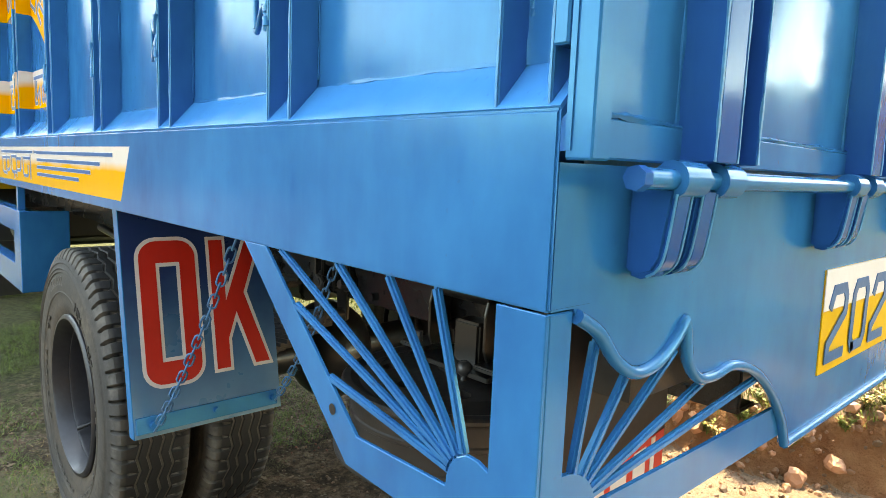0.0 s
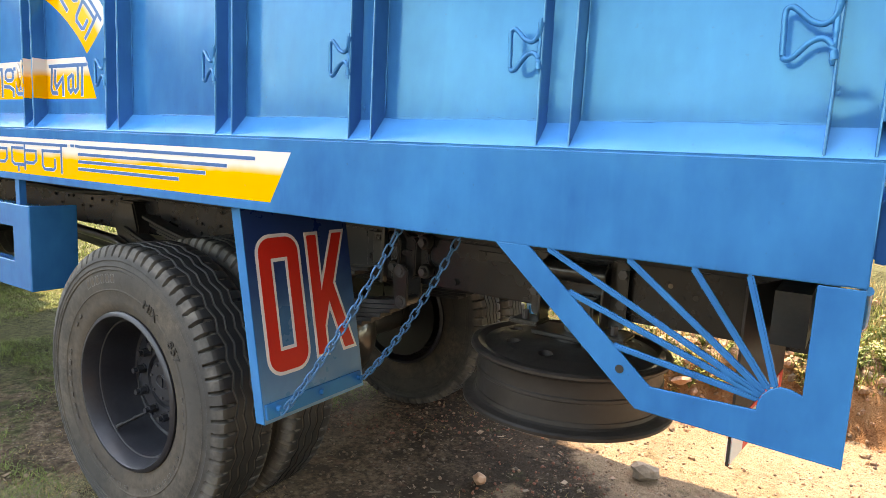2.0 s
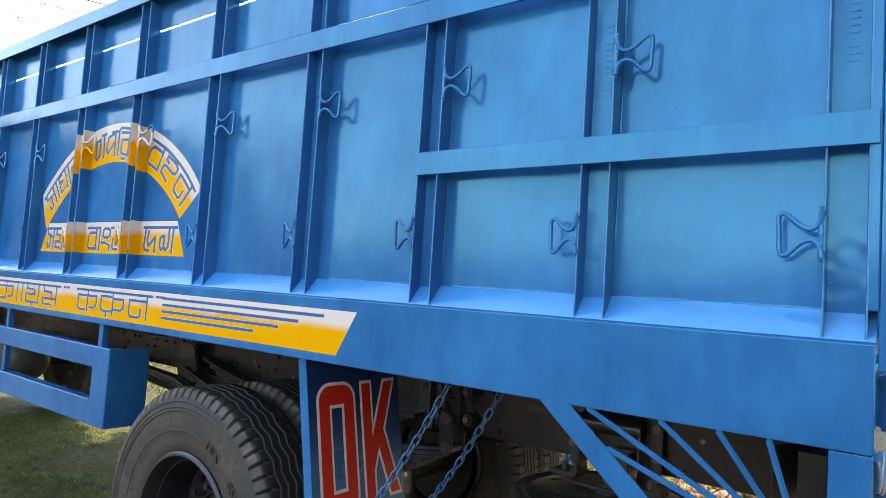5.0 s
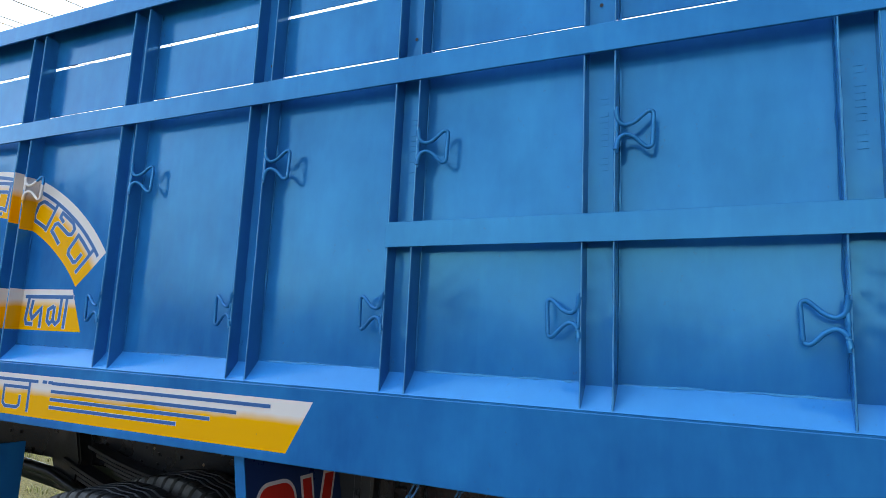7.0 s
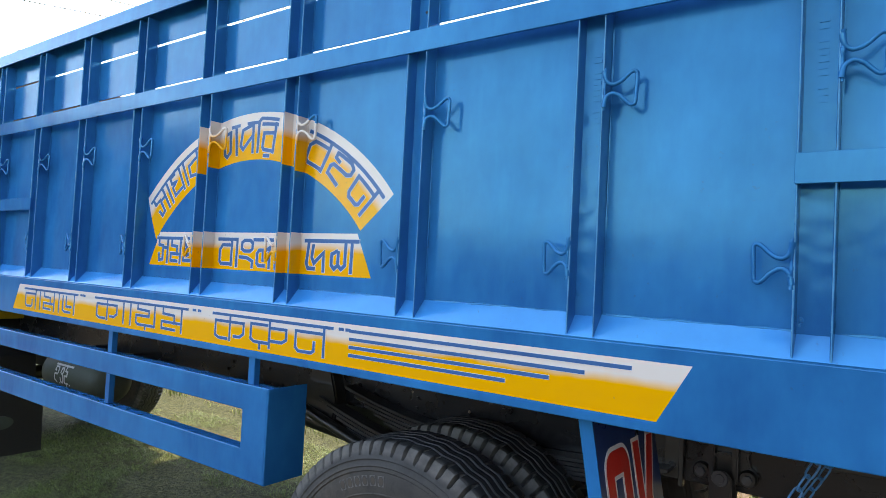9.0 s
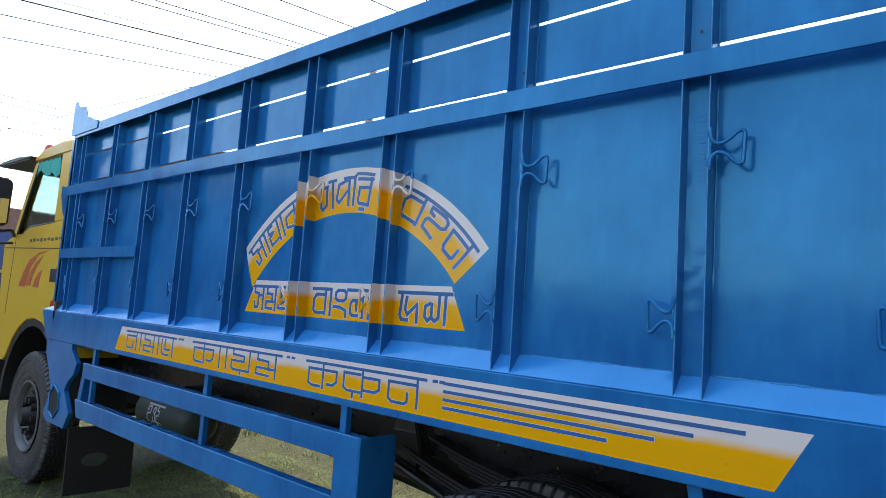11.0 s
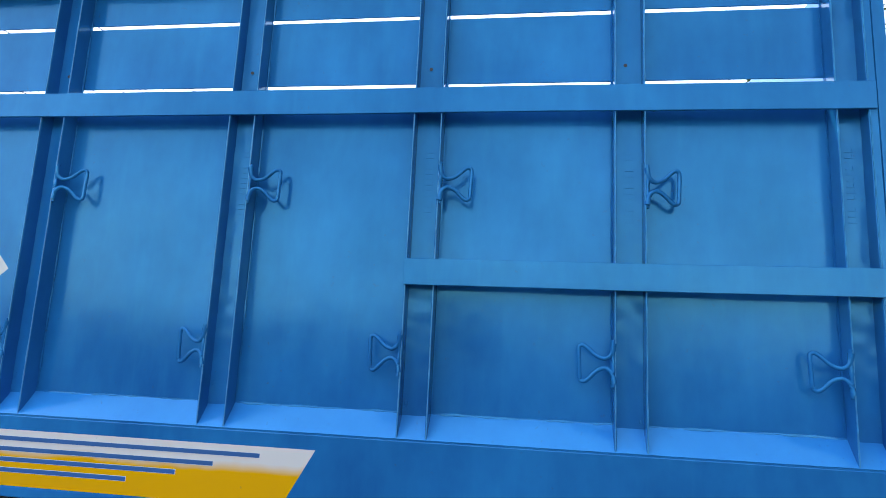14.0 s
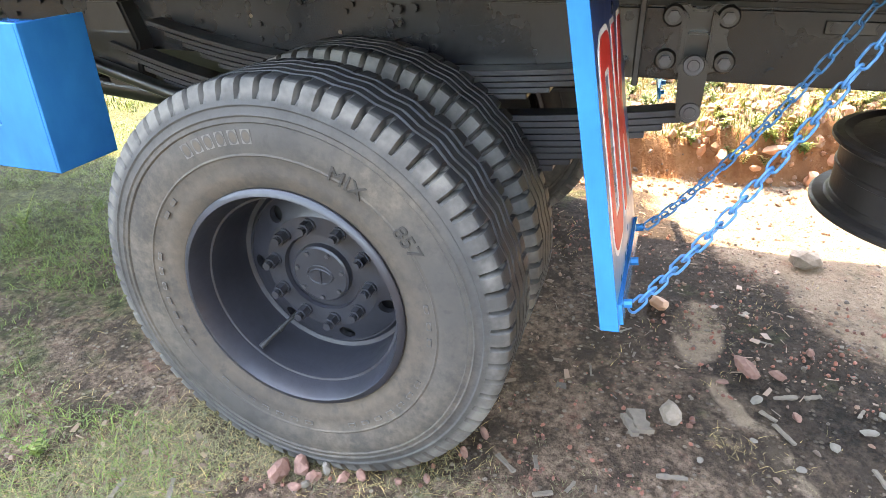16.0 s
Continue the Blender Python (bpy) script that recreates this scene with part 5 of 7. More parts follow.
for x0, x1 in ((0.545, 0.612), (WIDE - 0.612, WIDE - 0.545)):
    leaf_pack(x0, x1, AX_Y, 0.795, [(1.23 + 0.032 * i ** 1.1, 2.87 - 0.05 * i ** 1.1) for i in range(11)], 0.075, 0.0142)
    leaf_pack(x0, x1, AX_Y, 0.905, [(1.40 + 0.055 * i, 2.72 - 0.055 * i) for i in range(5)], 0.075, 0.0125)
    bm = bmesh.new()
    box(bm, x0 - 0.012, x1 + 0.012, AX_Y - 0.09, AX_Y + 0.09, 0.60, 0.64)
    for y in (-0.075, 0.06):
        for x in (x0 - 0.014, x1):
            box(bm, x, x + 0.014, AX_Y + y, AX_Y + y + 0.016, 0.44, 0.90)
    part("spring_clamp", bm, M_CHASSIS, truck)
    # shackle and its hanger at the rear
    hg = part("spring_hanger", soften(prism(bmesh.new(), [(1.172, 0.938), (1.170, 0.968), (1.186, 0.985), (1.194, 1.010), (1.186, 1.030), (1.176, 1.048), (1.182, 1.072), (1.225, 1.076), (1.240, 1.062), (1.268, 1.062), (1.282, 1.076), (1.325, 1.072), (1.330, 1.048), (1.318, 1.030), (1.310, 1.010), (1.318, 0.985), (1.334, 0.968), (1.332, 0.938), (1.290, 0.928), (1.215, 0.928)], "x", 0.594 if x0 < 1 else WIDE - 0.62, 0.616 if x0 < 1 else WIDE - 0.598), 0.004, 2), M_CHASSIS, truck, "cast black spring hanger with bolts")
    if x0 < 1:
        bm = bmesh.new()
        for a in (1.213, 1.275):
            prism(bm, [(a, 0.94), (a, 1.05), (a + 0.016, 1.066), (a + 0.016, 0.925)], "x", 0.560, 0.596)
        box(bm, 0.566, 0.596, 1.229, 1.275, 1.000, 1.018)
        part("hanger_boss", soften(bm, 0.004, 2), M_CHASSIS, hg, smooth=50)
        for y, z in ((1.196, 1.050), (1.308, 1.050), (1.190, 0.955), (1.314, 0.955)):
            bm = bmesh.new()
            lathe(bm, [(0.0001, 0.576), (0.020, 0.576), (0.024, 0.582), (0.024, 0.596)], 18, (0, y, z))
            part("hanger_pad", bm, M_CHASSIS, hg, smooth=40)
            part("hanger_bolt", nut(bmesh.new(), (y, z), 0.0135, 0.562, 0.577), M_BOLT, hg)
        for c in ((1.253, 0.955), (1.245, 0.852)):
            bm = bmesh.new()
            lathe(bm, [(0.0001, 0.526), (0.012, 0.526), (0.013, 0.529), (0.021, 0.529), (0.023, 0.534)], 20, (0, *c))
            part("pin_head", bm, M_BOLT, hg, smooth=30)
        part("shackle_pin", tube(bmesh.new(), [(0.53, 1.253, 0.955), (0.555, 1.253, 0.955)], 0.017, 14), M_BOLT, hg)
        part("shackle_pin", tube(bmesh.new(), [(0.53, 1.245, 0.852), (0.62, 1.245, 0.852)], 0.017, 14), M_BOLT, hg)
        for x in (0.533, 0.612):
            bm = bmesh.new()
            prism(bm, [(1.225, 0.835), (1.222, 0.955), (1.238, 0.975), (1.268, 0.975), (1.284, 0.955), (1.275, 0.835), (1.25, 0.825)], "x", x, x + 0.012)
            part("shackle", soften(bm, 0.003, 2), M_CHASSIS, hg, smooth=50)
    bm = bmesh.new()
    prism(bm, [(2.80, 0.80), (2.78, 0.93), (2.82, 1.05), (2.94, 1.05), (2.97, 0.93), (2.92, 0.80)], "x", 0.56 if x0 < 1 else WIDE - 0.63, 0.63 if x0 < 1 else WIDE - 0.56)
    part("spring_hanger", soften(bm, 0.008, 2), M_CHASSIS, truck, smooth=50)
# strut that runs forward and up from the axle, and pipes
bm = bmesh.new()
tube(bm, [(0.50, 2.30, 0.72), (0.55, 2.95, 0.865), (0.56, 3.6, 0.90)], 0.022, 10)
part("brake_pipe", bm, M_CHASSIS, truck, smooth=50)
bm = bmesh.new()
tube(bm, curve_through([(0.60, 0.9, 1.12), (0.605, 1.6, 1.09), (0.605, 2.4, 1.12), (0.60, 3.4, 1.06), (0.6, 4.6, 1.10)], 6), 0.012, 8)
part("air_line", bm, M_BLACK, truck, smooth=50)
bm = bmesh.new()
lathe(bm, [(0.0001, 0.0), (0.065, 0.0), (0.075, 0.01), (0.075, 0.11), (0.055, 0.15), (0.0001, 0.15)], 20, (0.42, 2.34, 0.72))
part("brake_chamber", bm, M_CHASSIS, truck, smooth=40)

# ---- spare rim slung under the frame ----
spare = sub(truck, "spare_rim")
spare["label"] = "bare rusty black spare wheel rim slung flat"
spare.matrix_basis = Matrix.Translation((0.56, 0.665, 0.662)) @ Matrix.Rotation(radians(-90), 4, "Y") @ Matrix.Diagonal((1, 0.965, 0.965, 1))
bm = bmesh.new()
lathe(bm, [(0.262, 0.016), (0.264, 0.004), (0.270, 0.0), (0.298, 0.0), (0.305, 0.004), (0.306, 0.012), (0.300, 0.017), (0.276, 0.020), (0.270, 0.024), (0.269, 0.034), (0.2665, 0.036), (0.2665, 0.084), (0.270, 0.087), (0.270, 0.095), (0.2665, 0.098),
           (0.2665, 0.134), (0.269, 0.140), (0.284, 0.146), (0.289, 0.151), (0.289, 0.158), (0.283, 0.163), (0.268, 0.165), (0.256, 0.160), (0.248, 0.158), (0.205, 0.171)], 80)
holed_ring(bm, 0.140, 0.205, 0.178, 0.171, 8, 0.174, 0.021, -0.02)
lathe(bm, [(0.140, 0.178), (0.10, 0.180), (0.0001, 0.180)], 80)
lathe(bm, [(0.262, 0.016), (0.256, 0.04), (0.254, 0.10), (0.250, 0.14), (0.205, 0.152), (0.0001, 0.164)], 80)
bmesh.ops.remove_doubles(bm, verts=bm.verts[:], dist=0.0004)
part("rim_shell", bm, M_RUST, spare, smooth=24)
bm = bmesh.new()
lathe(bm, [(0.0001, 0.180), (0.06, 0.180), (0.06, 0.188), (0.0001, 0.188)], 24)
part("clamp_plate", bm, M_CHASSIS, spare)
carrier = part("spare_carrier", soften(box(bmesh.new(), 0.50, 0.62, 0.53, 0.76, 0.850, 0.862), 0.002), M_CHASSIS, truck, "black welded spare wheel carrier")
for y, sg in ((0.806, -1), (0.524, 1)):
    bm = bmesh.new()
    a, b = sorted((y, y + sg * 0.054))
    prism(bm, [(a, 0.895), (a, 1.060), (a + 0.012, 1.072), (b - 0.012, 1.072), (b, 1.060), (b, 0.895), (b - 0.010, 0.882), (a + 0.010, 0.882)], "x", 0.588, 0.598)
    part("carrier_plate", soften(bm, 0.003, 2), M_CHASSIS, carrier, smooth=50)
    bm = bmesh.new()
    c, d = sorted((y + sg * 0.046, y + sg * 0.054))
    prism(bm, [(0.598, 0.880), (0.598, 1.066), (0.575, 1.066), (0.545, 1.040), (0.530, 0.985), (0.530, 0.905), (0.540, 0.880)], "y", c, d)
    part("carrier_web", soften(bm, 0.002), M_CHASSIS, carrier)
    bm = bmesh.new()
    c, d = sorted((y - sg * 0.028, y + sg * 0.060))
    box(bm, 0.505, 0.600, c, d, 0.868, 0.880)
    part("carrier_foot", soften(bm, 0.004, 2), M_CHASSIS, carrier)
    for z in (0.955, 1.038):
        part("carrier_nut", nut(bmesh.new(), (y + sg * 0.012, z), 0.014, 0.572, 0.589), M_BOLT, carrier)
    part("foot_bolt", tube(bmesh.new(), [(0.535, y + sg * 0.01, 0.862), (0.535, y + sg * 0.01, 0.905)], 0.010, 8), M_BOLT, carrier)
part("carrier_cross", soften(tube(bmesh.new(), [(0.56, 0.57, 1.03), (0.56, 0.76, 1.03)], 0.028, 14), 0.002), M_CHASSIS, carrier, smooth=40)
part("carrier_screw", soften(box(bmesh.new(), 0.54, 0.60, 0.60, 0.68, 0.862, 0.96), 0.006, 2), M_CHASSIS, carrier)
bm = bmesh.new()
bmesh.ops.create_uvsphere(bm, u_segments=14, v_segments=8, radius=0.018, matrix=Matrix.Translation((0.50, 0.60, 0.868)))
tube(bm, [(0.50, 0.60, 0.84), (0.50, 0.60, 0.885)], 0.008, 8)
part("carrier_bolt", bm, M_BOLT, truck, smooth=50)
# rubber flaps behind the frame, with a red and white printed foot
M_FLAPRUBBER = simple("brown_black_rubber", (0.035, 0.026, 0.022), 0.7, vary=0.35)
for sg in (1, -1):
    base = Matrix.Translation((0.30 if sg > 0 else WIDE - 0.30, 0.195, 0)) @ Matrix.Rotation(radians(-18 * sg), 4, "Z")

    def fsheet(u0, u1, c, d, y0, y1, foot=True):
        """A piece of the flap; its heights count from the slanting foot when foot is set."""
        e = 0.43 if foot else 0.0
        return prism(bmesh.new(), [(u0 * sg, c + e * u0), (u1 * sg, c + e * u1), (u1 * sg, d + e * u1), (u0 * sg, d + e * u0)], "y", y0, y1)
    rf = part("rear_flap", prism(bmesh.new(), [(0, 0.71), (0.21 * sg, 0.80), (0.21 * sg, 1.10), (0, 1.10)], "y", -0.003, 0.003), M_FLAPRUBBER, truck, "brown-black rubber flap with a red and white printed foot", m=base)
    for f, b in ((-0.003, -0.0045), (0.0045, 0.003)):
        part("red_print", fsheet(0.002, 0.208, 0.713, 0.800, b, f), M_RED, rf)
        for u0, u1, c, d in ((0.002, 0.050, 0.715, 0.795), (0.062, 0.092, 0.745, 0.79), (0.104, 0.135, 0.722, 0.77), (0.148, 0.172, 0.735, 0.79), (0.182, 0.19, 0.715, 0.798)):
            part("white_print", fsheet(u0, u1, c, d, b - 0.001, f + 0.001), M_WHITE, rf)
bm = bmesh.new()
box(bm, 0.30, WIDE - 0.30, 0.08, 0.145, 0.99, 1.10)
part("rear_cross_beam", bm, M_CHASSIS, truck)


# ---- mudflaps with red letters, and their chains ----
def mudflap(mir):
    def X(x):
        return WIDE - x if mir else x
    fl = sub(truck, "mudflap")
    fl["label"] = "dark blue steel mudflap with red painted letters OK"
    top, bot = Vector((0, 1.432, 1.166)), Vector((0, 1.322, 0.572))
    run = bot - top

    def put(u, v, lift):
        """u across from the outer edge, v down from the top, in metres; lift to the rear."""
        p = top + run.normalized() * v
        nrm = Vector((0, run.normalized().z, -run.normalized().y))
        return Vector((X(0.036 + u), p.y, p.z)) + nrm * lift
    L = run.length
    bm = bmesh.new()
    v0 = [bm.verts.new(put(u, v, 0)) for u, v in ((0, 0), (0.415, 0), (0.415, L - 0.0), (0, L))]
    v1 = [bm.verts.new(put(u, v, -0.004)) for u, v in ((0, 0), (0.415, 0), (0.415, L - 0.0), (0, L))]
    bm.faces.new(v0)
    bm.faces.new(v1)
    for k in range(4):
        bm.faces.new((v0[k], v0[(k + 1) % 4], v1[(k + 1) % 4], v1[k]))
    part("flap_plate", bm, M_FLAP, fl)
    bm = bmesh.new()
    a = [put(0, 0, 0), put(0, L, 0), put(0, L - 0.004, -0.034), put(0, 0, -0.034)]
    prism(bm, [(p.y, p.z) for p in a], "x", X(0.033), X(0.037))
    part("side_flange", soften(bm, 0.001), M_BLUE, fl)
    bm = bmesh.new()
    q = [(0.004, L - 0.055), (0.40, L - 0.055), (0.40, L - 0.012), (0.004, L - 0.012)]
    v0 = [bm.verts.new(put(u, v, 0.0)) for u, v in q]
    v1 = [bm.verts.new(put(u, v, 0.008)) for u, v in q]
    bm.faces.new(v1)
    for k in range(4):
        bm.faces.new((v0[k], v0[(k + 1) % 4], v1[(k + 1) % 4], v1[k]))
    part("bottom_strip", soften(bm, 0.001), M_BLUE, fl)
    for u in (0.045, 0.215, 0.385):
        bm = bmesh.new()
        c = put(u, L - 0.034, 0.0)
        d = put(u, L - 0.034, 0.022)
        tube(bm, [c, d], 0.009, 8)
        part("strip_bolt", bm, M_BLUE, fl)
    # letters: white outline under red
    def ring(cu, cv, w, h, rc, n=6):
        out = []
        for sx, sy, a0 in ((1, -1, -90), (1, 1, 0), (-1, 1, 90), (-1, -1, 180)):
            for k in range(n + 1):
                a = radians(a0 + 90 * k / n)
                out.append((cu + sx * (w / 2 - rc) + rc * math.cos(a), cv + sy * (h / 2 - rc) + rc * math.sin(a)))
        return out

    def solid_ring(o, i, l0, l1, mat, name):
        bm = bmesh.new()
        n = len(o)
        A = [[bm.verts.new(put(u, v, l)) for u, v in s] for s in (o, i) for l in (l0, l1)]
        for k in range(n):
            j = (k + 1) % n
            bm.faces.new((A[1][k], A[1][j], A[3][j], A[3][k]))
            bm.faces.new((A[0][k], A[0][j], A[1][j], A[1][k]))
            bm.faces.new((A[2][k], A[2][j], A[3][j], A[3][k]))
        part(name, bm, mat, fl)

    def U(u):
        return 0.415 - u if mir else u
    solid_ring([(U(a), b) for a, b in ring(0.115, 0.283, 0.168, 0.405, 0.055)], [(U(a), b) for a, b in ring(0.115, 0.283, 0.045, 0.245, 0.001)], 0.0, 0.001, M_WHITE, "letter_edge")
    solid_ring([(U(a), b) for a, b in ring(0.115, 0.283, 0.148, 0.384, 0.045)], [(U(a), b) for a, b in ring(0.115, 0.283, 0.063, 0.266, 0.002)], 0.001, 0.002, M_RED, "letter")

    def solid(poly, l0, l1, mat, name):
        bm = bmesh.new()
        lo_, hi_ = [bm.verts.new(put(U(u), v, l0)) for u, v in poly], [bm.verts.new(put(U(u), v, l1)) for u, v in poly]
        bm.faces.new(hi_)
        for k in range(len(poly)):
            j = (k + 1) % len(poly)
            bm.faces.new((lo_[k], lo_[j], hi_[j], hi_[k]))
        part(name, bm, mat, fl)
    K = [(0.222, 0.10), (0.279, 0.10), (0.279, 0.24), (0.335, 0.10), (0.398, 0.10), (0.335, 0.265), (0.402, 0.485), (0.340, 0.485), (0.298, 0.345), (0.279, 0.395), (0.279, 0.485), (0.222, 0.485)]
    KI = [(0.231, 0.110), (0.270, 0.110), (0.270, 0.285), (0.341, 0.110), (0.384, 0.110), (0.324, 0.266), (0.390, 0.475), (0.347, 0.475), (0.299, 0.318), (0.270, 0.392), (0.270, 0.475), (0.231, 0.475)]
    K, KI = [(a, b - 0.015) for a, b in K], [(a, b - 0.015) for a, b in KI]
    solid(K, 0.0, 0.001, M_WHITE, "letter_edge")
    solid(KI, 0.001, 0.002, M_RED, "letter")
    return fl


def flap_paint():
    """Dark blue, paler towards the foot."""
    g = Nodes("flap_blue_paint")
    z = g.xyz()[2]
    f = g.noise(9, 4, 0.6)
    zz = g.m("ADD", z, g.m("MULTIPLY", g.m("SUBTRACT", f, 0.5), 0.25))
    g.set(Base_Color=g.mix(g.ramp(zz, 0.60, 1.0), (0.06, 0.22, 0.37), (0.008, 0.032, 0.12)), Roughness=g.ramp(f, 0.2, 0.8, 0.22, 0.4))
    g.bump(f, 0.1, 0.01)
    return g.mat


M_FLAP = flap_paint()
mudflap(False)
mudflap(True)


def chain(a, b, sag, mir=False):
    """Welded links along a sagging line."""
    ch = sub(truck, "chain")
    ch["label"] = "sagging blue-painted steel chain"
    a, b = Vector(a), Vector(b)
    pts = [a.lerp(b, k / 60) - Vector((0, 0, sag * 4 * (k / 60) * (1 - k / 60))) for k in range(61)]
    ln = sum((q - p).length for p, q in zip(pts, pts[1:]))
    pitch = 0.0305
    count = max(2, round(ln / pitch))
    me = None
    for k in range(count):
        s = (k + 0.5) / count * 60
        i = min(59, int(s))
        p = pts[i].lerp(pts[i + 1], s - i)
        d = (pts[i + 1] - pts[i]).normalized()
        if me is None:
            bm = bmesh.new()
            loop = []
            for q in range(16):
                t = q * math.tau / 16
                c, sn = math.cos(t), math.sin(t)
                loop.append((0.0095 * sn, 0.0, 0.0105 * (1 if c > 0 else -1) * (abs(c) > 0.05) + 0.0095 * c))
            tube(bm, loop, 0.0027, 6, True)
            me = mesh_of("link", bm, M_CHAIN, 60)
        rot = d.to_track_quat("Z", "Y").to_matrix().to_4x4()
        child("link", me, ch, Matrix.Translation(p) @ rot @ Matrix.Rotation(radians(45 + 90 * (k % 2)), 4, "Z"))
    return ch


chain((0.082, 1.305, 0.598), (0.16, 0.97, 1.165), 0.030)
chain((0.425, 1.300, 0.612), (0.42, 0.935, 1.165), 0.045)
chain((WIDE - 0.082, 1.305, 0.598), (WIDE - 0.16, 0.97, 1.165), 0.03)

# ---- side guard ----
guard = sub(truck, "side_guard")
guard["label"] = "blue box-section side guard rail"
bm = bmesh.new()
prism(bm, [(2.547, 0.757), (2.547, 1.075), (4.99, 1.075), (4.99, 0.989), (2.672, 0.989), (2.672, 0.858), (5.06, 0.858), (5.01, 0.757)], "x", 0.0, 0.05)
part("guard_bar", soften(bm, 0.002), M_BLUE, guard)
bm = bmesh.new()
box(bm, 0.0, 0.17, 2.540, 2.5468, 0.757, 1.075)
part("end_plate", soften(bm, 0.002), M_BLUE, guard)
bm = bmesh.new()
prism(bm, [(4.95, 0.99), (5.0, 0.99), (5.03, 0.857), (4.98, 0.857)], "x", 0.002, 0.045)
part("front_end", soften(bm, 0.002), M_BLUE, guard)
for y in (2.635, 3.585, 4.86):
    for z0, z1 in ((0.86, 0.989), (1.075, 1.168)):
        bm = bmesh.new()
        box(bm, 0.012, 0.036, y, y + 0.032, z0, z1)
        part("guard_strut", soften(bm, 0.001), M_BLUE, guard)

# blue shaped bracket behind the front wheel
prof = [(5.66, 1.166), (5.21, 1.166), (5.20, 1.13), (5.10, 1.06), (5.13, 0.99), (5.22, 0.93), (5.25, 0.88), (5.14, 0.76), (5.20, 0.66), (5.50, 0.66), (5.57, 0.70), (5.48, 0.86), (5.56, 0.98), (5.64, 1.08)]
br = part("front_bracket", soften(prism(bmesh.new(), prof, "x", 0.002, 0.030), 0.002), M_BLUE, truck, "blue shaped bracket plate behind the front wheel")
hexa = [(5.40, 0.90), (5.32, 0.86), (5.30, 0.76), (5.37, 0.70), (5.46, 0.73), (5.46, 0.84)]
part("bracket_hole", prism(bmesh.new(), hexa, "x", -0.0005, 0.002), M_BLACK, br)
bm = bmesh.new()
tube(bm, [(-0.002, y, z) for y, z in hexa], 0.007, 6, True)
part("hole_trim", bm, M_BLUE, br)
bm = bmesh.new()
prism(bm, [(5.18, 0.26), (5.20, 0.66), (5.215, 0.66), (5.195, 0.26)], "x", 0.04, 0.44)
mf = part("front_mudflap", bm, M_BLACK, truck, "dull grey rubber front mudflap")
bm = bmesh.new()
prism(bm, [(0.20 + 0.075 * math.cos(k * math.tau / 24), 0.46 + 0.04 * math.sin(k * math.tau / 24)) for k in range(24)], "y", 5.176, 5.186)
part("flap_badge", bm, M_TANK, mf, "plain oval badge")

# air tank under the body
tank = sub(truck, "air_tank")
tank["label"] = "green-grey cylindrical air tank"
bm = bmesh.new()
tank_prof = [(0.0001, -0.33), (0.08, -0.325), (0.115, -0.30), (0.125, -0.27), (0.125, 0.27), (0.115, 0.30), (0.08, 0.325), (0.0001, 0.33)]
lathe(bm, tank_prof, 28)
part("tank_shell", bm, M_TANK, tank, smooth=40, m=Matrix.Translation((0.46, 4.72, 0.78)) @ Matrix.Rotation(radians(90), 4, "Z"))
TANK_WORD = word(("ha", "aa", "o", "ye", "aa"), 0.19, 0.100)
bm = bmesh.new()
for i, s in enumerate(TANK_WORD):
    ribbon(bm, s, 0.009, lambda u, v, l: (0.46 - math.sqrt(max(0.0, 0.125 ** 2 - (v - 0.035) ** 2)) - 0.001 - l, 4.83 - u, 0.745 + v), 0.001 + 0.0002 * i)
part("tank_lettering", bm, M_WHITE, tank, "white script lettering")
for y in (4.5, 4.95):
    part("tank_strap", box(bmesh.new(), 0.33, 0.62, y, y + 0.03, 0.895, 0.92), M_CHASSIS, tank)

# tank added to deepen the shade under the body, and guard, on the far side
bm = bmesh.new()
prism(bm, [(1.52, 0.50), (1.55, 0.46), (2.00, 0.46), (2.04, 0.50), (2.04, 1.00), (2.00, 1.04), (1.55, 1.04), (1.52, 1.00)], "y", 3.05, 4.35)
part("fuel_tank", soften(bm, 0.02, 2), M_CHASSIS, truck, "black fuel tank hung on the far rail", smooth=50)
bm = bmesh.new()
prism(bm, [(2.547, 0.757), (2.547, 1.075), (4.99, 1.075), (4.99, 0.989), (2.672, 0.989), (2.672, 0.858), (5.06, 0.858), (5.01, 0.757)], "x", WIDE - 0.05, WIDE)
part("far_side_guard", soften(bm, 0.002), M_BLUE, truck, "blue box-section side guard rail")

# ---- cab ----
CX = 0.20
cab = sub(truck, "cab")
cab["label"] = "yellow truck cab with a side window and red stripes"
CAB0 = 6.02
WH_Y, WH_X = 6.70, 0.24


def arch(cy, cz, r, n=12):
    return [(cy + r * math.cos(math.pi * k / n), cz + r * math.sin(math.pi * k / n)) for k in range(n + 1)]


low = [(7.50, 0.86), (7.58, 1.20), (7.66, 1.60), (7.68, 1.86), (7.40, 1.94), (7.22, 1.93), (7.05, 1.985), (CAB0, 2.02), (CAB0, 1.06)] + [q for q in arch(6.64, 0.56, 0.69)[::-1] if q[1] > (1.06 if q[0] < 6.64 else 0.80)] + [(7.31, 0.86)]
bm = bmesh.new()
prism(bm, low, "x", CX, CX + 0.05)
part("cab_side", soften(bm, 0.006, 2), M_CAB, cab, smooth=40)
bm = bmesh.new()
prism(bm, low, "x", WIDE - CX - 0.05, WIDE - CX)
prism(bm, [(CAB0, 2.03), (CAB0, 2.56), (7.0, 2.58), (7.40, 1.96)], "x", WIDE - CX - 0.05, WIDE - CX)
part("cab_far_side", bm, M_CAB, cab)
